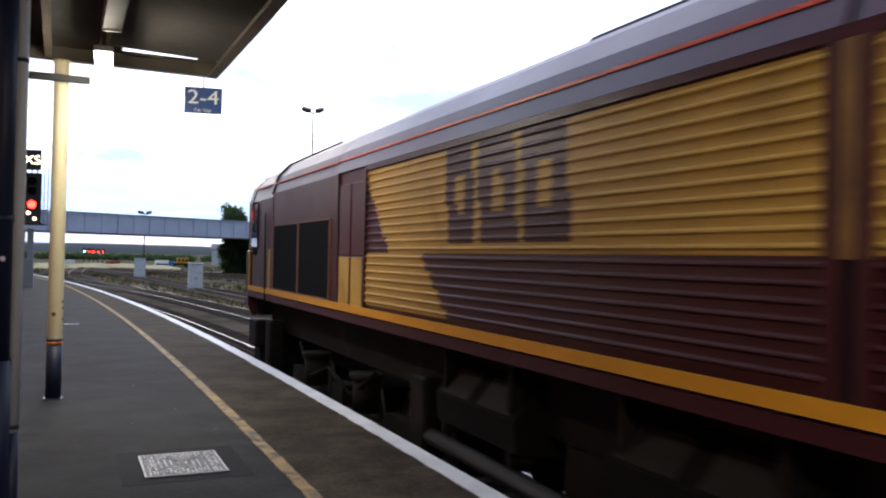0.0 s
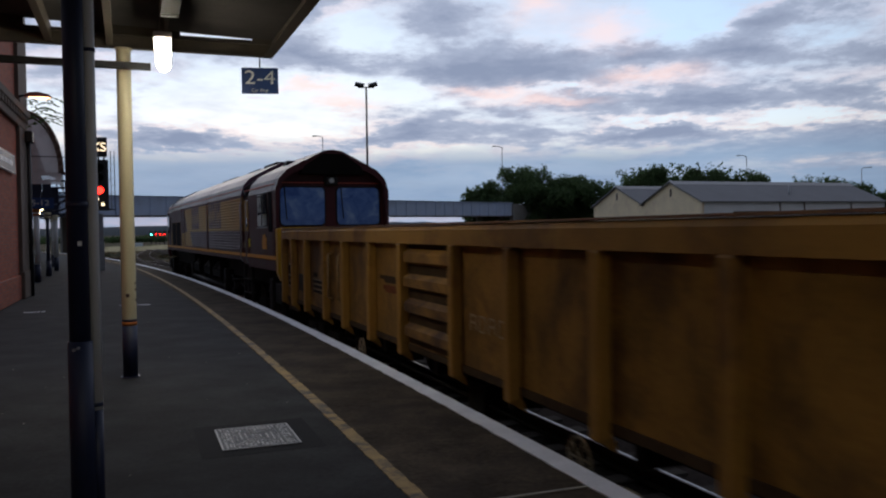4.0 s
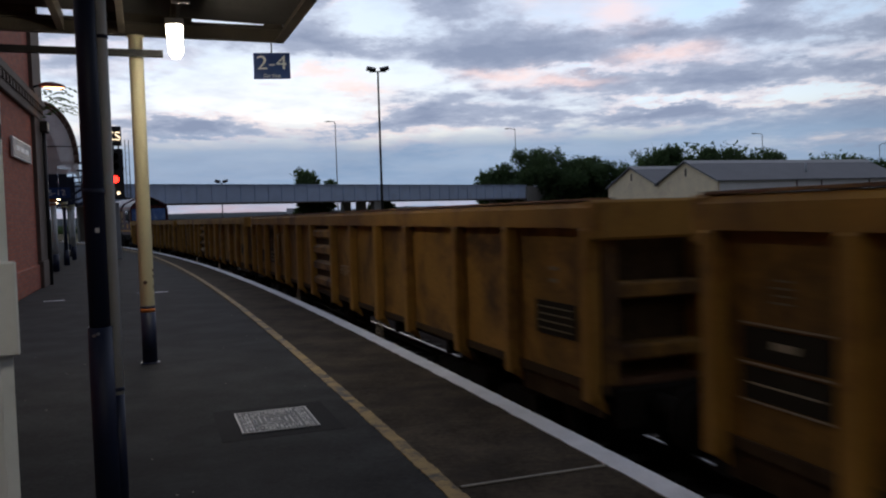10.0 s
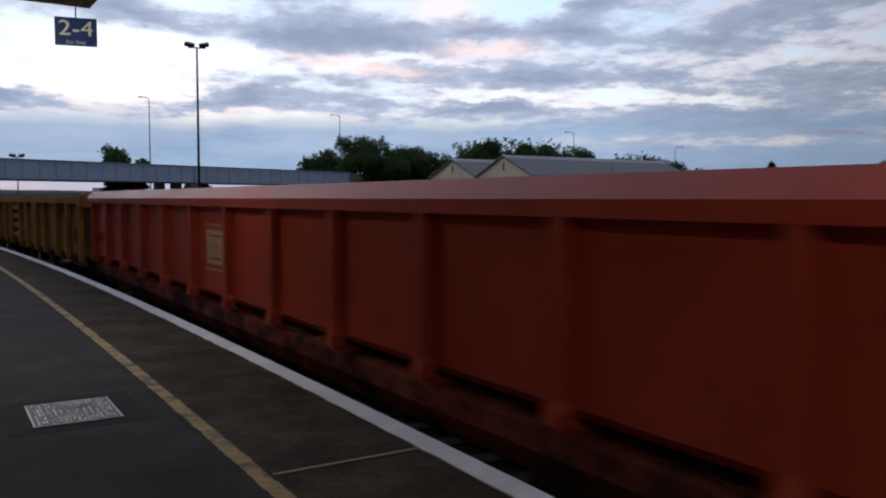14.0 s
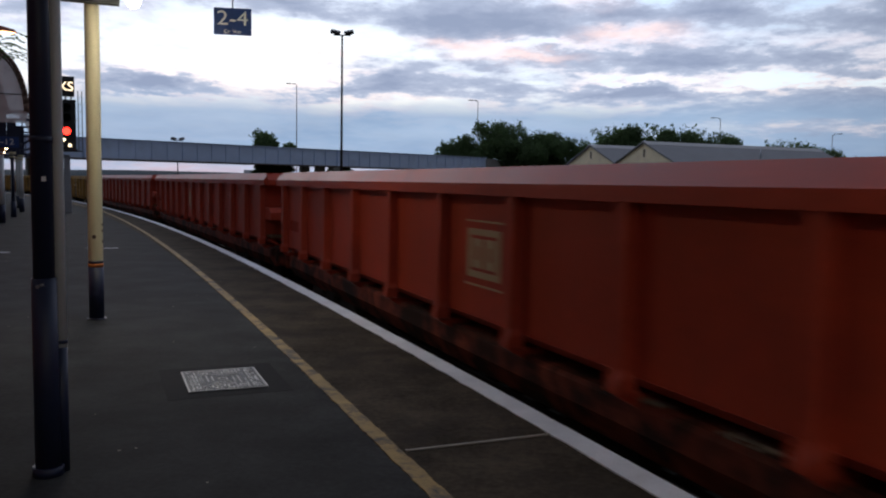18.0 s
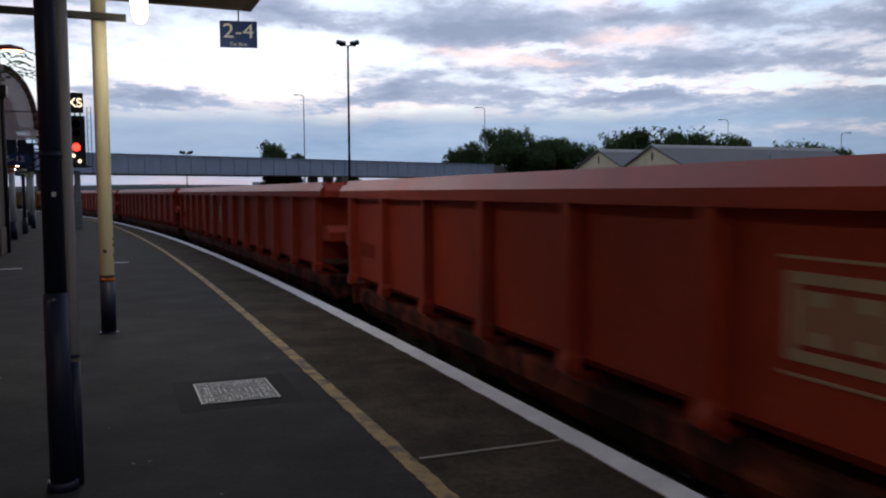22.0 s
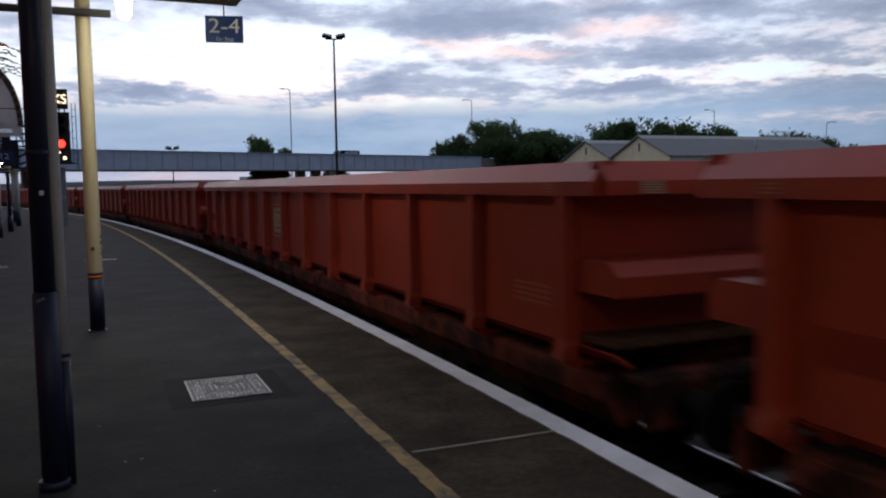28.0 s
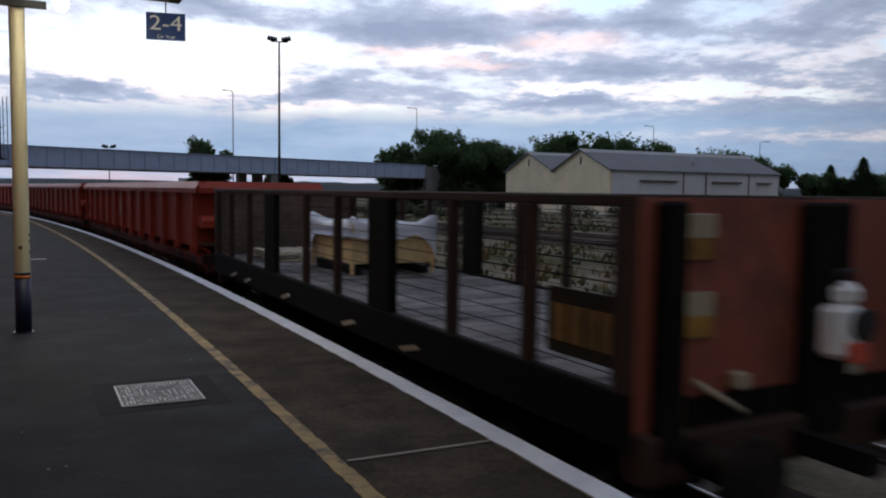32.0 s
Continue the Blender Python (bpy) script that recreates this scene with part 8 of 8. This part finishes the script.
def flat_wagon():
    th = thing("brown_mesh_sided_wagon", "rusty brown flat wagon with posts, wire mesh sides and plank deck", "wagon")
    X = lambda f: FW_L / 2 - f
    wall, top, deck = 1.26, 2.49, 1.33
    for s in (-1, 1):
        bm = bmesh.new()
        box(bm, X(FW_L), X(-0.18), s * wall - 0.045, s * wall + 0.045, top - 0.075, top, bevel=0.012)
        part("top_rail", bm, M_BROWN, th, "rusty brown top rail")
        bm = bmesh.new()
        box(bm, X(FW_L), X(-0.18), s * wall - 0.03, s * wall + 0.06, 1.02, deck + 0.03, bevel=0.015)
        part("side_sill", bm, M_SOOTSHADE, th, "grimy dark side sill")
        near = ((-0.08, 0.10), (0.98, 0.035), (2.18, 0.035), (3.43, 0.25), (4.98, 0.04), (6.09, 0.04), (7.33, 0.27), (8.78, 0.045), (9.90, 0.05), (10.88, 0.065))
        far_ = ((-0.08, 0.10), (1.1, 0.035), (2.19, 0.035), (3.21, 0.04), (4.59, 0.23), (5.80, 0.04), (6.82, 0.04), (8.13, 0.26), (9.35, 0.04), (10.2, 0.04), (10.85, 0.10))
        for f, w in near if s > 0 else far_:
            bm = bmesh.new()
            box(bm, X(f) - w, X(f) + w, s * wall - 0.035, s * wall + 0.05, deck - 0.2, top - 0.07, bevel=0.01)
            part("side_post", bm, M_SOOTSHADE if w > 0.15 else M_BROWN, th)
        bm = bmesh.new()
        for k in range(9):
            z = deck + 0.10 + k * 0.108
            cyl(bm, (X(FW_L - 0.1), s * (wall - 0.02), z), (X(0.1), s * (wall - 0.02), z), 0.0035, seg=5)
        part("wire_mesh", bm, M_WIRE, th, "thin horizontal mesh wires")
        for f in (1.4, 2.3, 4.3, 6.6, 8.1):
            bm = bmesh.new()
            prism(bm, [(-0.20, 0.02), (-0.12, 0.05), (0.20, -0.02), (0.12, -0.05)], -0.008, 0.008, fn=lambda v: Vector((X(f) + v.y, s * (wall + 0.072) + v.x, 1.12 + v.z)))
            part("tie_hook", bm, M_PANELTEXT, th, "worn pale lashing hook")
        bm = bmesh.new()
        box(bm, X(FW_L), X(0), s * 0.75 - 0.06, s * 0.75 + 0.06, 0.75, 1.2)
        part("solebar", bm, M_UNDER, th)
    bm = bmesh.new()
    box(bm, X(10.80), X(10.12), wall - 0.015, wall + 0.012, deck + 0.14, deck + 0.56)
    for a, b in ((10.18, 10.32), (10.36, 10.50), (10.55, 10.64), (10.68, 10.77)):
        box(bm, X(b), X(a), wall + 0.012, wall + 0.016, deck + 0.22, deck + 0.46, mi=1)
    part("name_board", bm, [M_PANELBLACK, M_OLDGOLD], th, "black board with worn yellow block shapes")
    k = 0
    f = 0.06
    while f < FW_L - 0.1:
        w = 0.215
        bm = bmesh.new()
        box(bm, X(f + w), X(f), -1.21, 1.21, deck - 0.05, deck + random.uniform(-0.004, 0.008))
        part("deck_plank", bm, M_DECK, th)
        f += w + 0.012
    bm = bmesh.new()
    box(bm, X(-0.11), X(-0.19), -1.215, 1.215, 1.0, top)
    part("front_wall", bm, M_ENDINSIDE, th, "grimy brown end board")
    for y in (-0.8, 0, 0.8):
        bm = bmesh.new()
        box(bm, X(-0.19), X(-0.25), y - 0.05, y + 0.05, 1.0, top)
        part("stanchion", bm, M_BROWN, th)
    bm = bmesh.new()
    box(bm, X(FW_L), X(FW_L - 0.07), -1.24, 1.24, 1.0, top - 0.02)
    part("end_board", bm, M_BROWNEND, th, "rust-red end board of the last wagon")
    bm = bmesh.new()
    for y, w in ((1.04, 0.09), (-0.25, 0.20), (-1.16, 0.09)):
        bm = bmesh.new()
        box(bm, X(FW_L + 0.11), X(FW_L), y - w, y + w, 0.95, top - 0.04, bevel=0.02)
        part("end_post", bm, M_SOOTSHADE, th, "dark vertical end post")
    for z in (1.65, 2.11):
        bm = bmesh.new()
        box(bm, X(FW_L + 0.035), X(FW_L + 0.002), 0.68, 0.90, z, z + 0.27, bevel=0.005)
        box(bm, X(FW_L + 0.039), X(FW_L + 0.03), 0.685, 0.895, z + 0.005, z + 0.13, mi=1)
        part("end_plate", bm, [M_PANELTEXT, M_YWAGON], th, "white and ochre plate on the end board")
    bm = bmesh.new()
    box(bm, X(FW_L + 0.03), X(FW_L + 0.005), -1.22, 0.86, 0.98, 1.30)
    part("kick_plate", bm, M_SOOTSHADE, th, "sooty plate along the foot of the end board")
    lamp = thing_part_lamp(th, X(FW_L))
    bm = bmesh.new()
    tube(bm, [(X(FW_L + 0.06), 0.84, 1.40), (X(FW_L + 0.12), 0.50, 1.20)], 0.025, 6)
    part("end_handle", bm, M_PANELTEXT, th, "pale handbrake lever")
    for y0, y1, z1 in ((0.40, 0.52, 1.42), (-0.62, -0.46, 1.40)):
        bm = bmesh.new()
        box(bm, X(FW_L + 0.08), X(FW_L), y0, y1, 1.32, z1, bevel=0.01)
        part("end_bracket", bm, M_PANELTEXT, th, "small pale bracket")
    for sg, f in ((1, -0.12), (-1, FW_L)):
        bm = bmesh.new()
        box(bm, X(f) - 0.1, X(f) + 0.1, -1.25, 1.25, 0.82, 1.12, bevel=0.02)
        part("headstock", bm, M_BROWN, th)
        buffers(th, X(f) + sg * 0.1, 0.98, sg)
    for f in (2.2, 5.4, 8.6):
        bm = bmesh.new()
        box(bm, X(f) - 0.05, X(f) + 0.05, 0.9, 1.1, 0.35, 0.98)
        part("door_stop", bm, M_UNDERGREY, th)
    for f in (2.3, FW_L - 2.3):
        bogie(th, X(f), 0.6, WHEEL_R, (0.0,))
        wheelset(th, X(f), WHEEL_R)
    return th


def thing_part_lamp(th, x):
    bm = bmesh.new()
    box(bm, x - 0.28, x - 0.11, -0.36, -0.10, 1.48, 1.82, bevel=0.04)
    box(bm, x - 0.26, x - 0.13, -0.37, -0.16, 1.80, 1.96, bevel=0.05)
    lamp = part("tail_lamp", bm, M_WHITE, th, "white portable tail lamp on the end post")
    bm = bmesh.new()
    cyl(bm, (x - 0.28, -0.32, 1.70), (x - 0.32, -0.32, 1.70), 0.10, seg=16)
    part("switch_cap", bm, M_BLACK, lamp, "black round cap")
    bm = bmesh.new()
    box(bm, x - 0.305, x - 0.28, -0.38, -0.18, 1.46, 1.59, bevel=0.01)
    part("lens", bm, M_REDLINE, lamp, "red lens")
    bm = bmesh.new()
    tube(bm, [(x - 0.2, -0.35, 1.94), (x - 0.2, -0.35, 2.03), (x - 0.2, -0.18, 2.03), (x - 0.2, -0.18, 1.94)], 0.012, 6)
    part("handle", bm, M_BLACK, lamp)
    return lamp


def crate_load():
    """A timber crate under a slack white sheet, and loose pallets, riding on the deck."""
    made = []
    th = thing("sheeted_crate", "pale timber crate on a pallet with white plastic sheet over it", "crate")
    for q, (x0, x1, y0, y1) in enumerate(((-0.92, 0.92, 0.53, 0.58), (-0.92, 0.92, -0.58, -0.53), (-0.92, -0.87, -0.53, 0.53), (0.87, 0.92, -0.53, 0.53))):
        for k in range(3):
            bm = bmesh.new()
            box(bm, x0, x1, y0, y1, 0.13 + k * 0.155, 0.28 + k * 0.155, bevel=0.005)
            part("board", bm, M_TIMBER, th, "pale timber board")
    for x in (-0.95, 0.95):
        for y in (-0.6, 0.6):
            bm = bmesh.new()
            box(bm, x - 0.04, x + 0.04, y - 0.018, y + 0.018, 0.0, 0.60, bevel=0.005)
            part("corner_post", bm, M_TIMBER, th)
    for y in (-0.5, 0, 0.5):
        bm = bmesh.new()
        box(bm, -0.90, 0.90, y - 0.06, y + 0.06, 0, 0.09)
        part("bearer", bm, M_UNDER, th, "dark timber bearer")
    # the sheet sags inside the crate, stands up at the corners and hangs a little way down all round
    bm = bmesh.new()
    loops = []
    n = 72
    for lx, ly, z, wob in ((0.30, 0.16, 0.58, 0.03), (0.72, 0.40, 0.585, 0.03), (0.94, 0.60, 0.615, 0.02), (0.985, 0.635, 0.60, 0.015), (0.992, 0.642, 0.53, 0.02), (1.0, 0.65, 0.45, 0.07)):
        loop = []
        for k in range(n):
            a = 2 * math.pi * k / n
            c, q = math.cos(a), math.sin(a)
            e = max(abs(c), abs(q))
            u, v = c / e, q / e
            w = noise.noise(Vector((u * 3.1, v * 3.1, z * 4)))
            peak = 0.11 * (abs(u) * abs(v)) ** 4 if z > 0.59 else 0.0
            hang = 0.24 * max(0.0, u * v) ** 6 if z < 0.46 else 0.0
            loop.append(bm.verts.new((u * (lx + 0.02 * w), v * (ly + 0.02 * w), z + wob * w + peak - hang)))
        loops.append(loop)
    for a, b in zip(loops, loops[1:]):
        for k in range(n):
            f = bm.faces.new((a[k], a[(k + 1) % n], b[(k + 1) % n], b[k]))
            f.smooth = True
    bm.faces.new(loops[0])
    bmesh.ops.solidify(bm, geom=bm.faces[:], thickness=0.005)
    part("sheet", bm, M_SHEET, th, "crumpled white plastic sheet")
    for ob in th.children:
        if ob.data.users == 1:
            ob.data.transform(Matrix.Diagonal((0.87, 1.0, 1.13, 1.0)))
    made.append((th, (FW_L / 2 - 3.42, -0.20, 1.345)))
    for f, y, dz in ((1.25, 0.32, 0.0), (1.32, -0.72, 0.0)):
        th = thing("wooden_pallet", "pale grey wooden pallet lying on the wagon deck", "pallet")
        for k in range(6):
            bm = bmesh.new()
            box(bm, -0.6, 0.6, -0.5 + k * 0.182, -0.5 + k * 0.182 + 0.095, 0.12, 0.145)
            part("slat", bm, M_PALLET, th)
        for y2 in (-0.55, 0, 0.55):
            bm = bmesh.new()
            for q in (-0.45, 0.0, 0.45):
                box(bm, y2 - 0.045, y2 + 0.045, q - 0.06, q + 0.06, 0.022, 0.10)
            box(bm, y2 - 0.045, y2 + 0.045, -0.5, 0.5, 0.0, 0.022)
            box(bm, y2 - 0.045, y2 + 0.045, -0.5, 0.5, 0.10, 0.12)
            part("bearer", bm, M_PALLET, th)
        made.append((th, (FW_L / 2 - f, y, 1.345 + dz)))
    return made


LOADS = []


def train():
    engine()
    first = ochre_wagon()
    for i in range(1, 5):
        w = first if i == 1 else copy_thing(first, Matrix())
        TRAIN.append((w, 1.01 + YW_PITCH * (i - 1) + YW_L, YW_L))
    # marks on single wagons
    w = TRAIN[3][0]
    bm = bmesh.new()
    for k in range(5):
        x0 = YW_L / 2 - 2.50 - k * 0.23
        pts = []
        for j in range(13):
            u = j / 12
            pts.append(Vector((x0 - 0.24 * u - 0.05 * math.sin(u * 9), 1.255, 2.13 + 0.13 * math.cos(u * 2 * math.pi + 0.5 * k) + 0.03 * (k % 2))))
        tube(bm, pts, 0.011, 4)
    for xa, za, xb, zb, sag in ((2.70, 1.80, 3.0, 1.80, 0.16), (3.25, 1.86, 3.62, 1.92, 0.0), (3.28, 1.66, 3.62, 1.78, -0.03), (3.02, 1.90, 3.20, 2.16, 0.04)):
        pts = []
        for j in range(9):
            u = j / 8
            pts.append(Vector((YW_L / 2 - xa + (xa - xb) * u, 1.255, za + (zb - za) * u + sag * math.sin(u * math.pi))))
        tube(bm, pts, 0.011, 4)
    tagged(part("scrawl", bm, M_SMEARSHADE, w, "dark looping scrawl of paint"), kind="stuff")
    w = TRAIN[1][0]
    bm = bmesh.new()
    for z0, z1, a, b, mi in ((1.86, 1.92, 7.05, 7.80, 0), (1.90, 1.95, 6.85, 7.5, 0), (1.77, 1.83, 7.0, 7.5, 1), (1.74, 1.79, 7.1, 7.6, 1)):
        box(bm, YW_L / 2 - b, YW_L / 2 - a, 1.250, 1.2535, z0, z1, mi=mi)
    tagged(part("paint_smear", bm, [M_SMEARSHADE, M_SMEARRED], w, "dark and red smears of paint"), kind="stuff")
    first = red_wagon()
    for i in range(1, 9):
        w = first if i == 1 else copy_thing(first, Matrix())
        TRAIN.append((w, 77.50 + RW_PITCH * (i - 1) + RW_L, RW_L))
    TRAIN.append((flat_wagon(), 235.25 + FW_L, FW_L))
    for th, place in crate_load():
        LOADS.append((th, place))


train()


# ---------------------------------------------------------------- what moves
def motions():
    last = TRAIN[-1]
    for th, rear, length in TRAIN:
        walk(th, [(t / 2, on_line(rear, length, t / 2)) for t in range(0, 65)])
    for th, place in LOADS:
        walk(th, [(t / 2, on_line(last[1], last[2], t / 2) @ Matrix.Translation(place)) for t in range(0, 65)])
    # the van waits beyond the bridge, then crosses it
    th, m = VAN[0]
    rows = [(0.0, 100.0), (22.6, 100.0), (23.6, 97.5), (24.6, 89.0), (25.2, 80.9), (27.6, 44.9), (32.0, -21.1)]
    walk(th, [(t, m @ Matrix.Translation((x, 2.6, 4.5))) for t, x in rows])
    turns = [(k / 15, travelled(k / 15)) for k in range(0, 481)]
    for th, rear, length in TRAIN:
        for ob in th.children:
            if ob.name.startswith("wheelset"):
                x, y, z = ob.location
                walk(ob, [(t, pose(x, y, z) @ Matrix.Rotation(d / z, 4, "Y")) for t, d in turns])


motions()
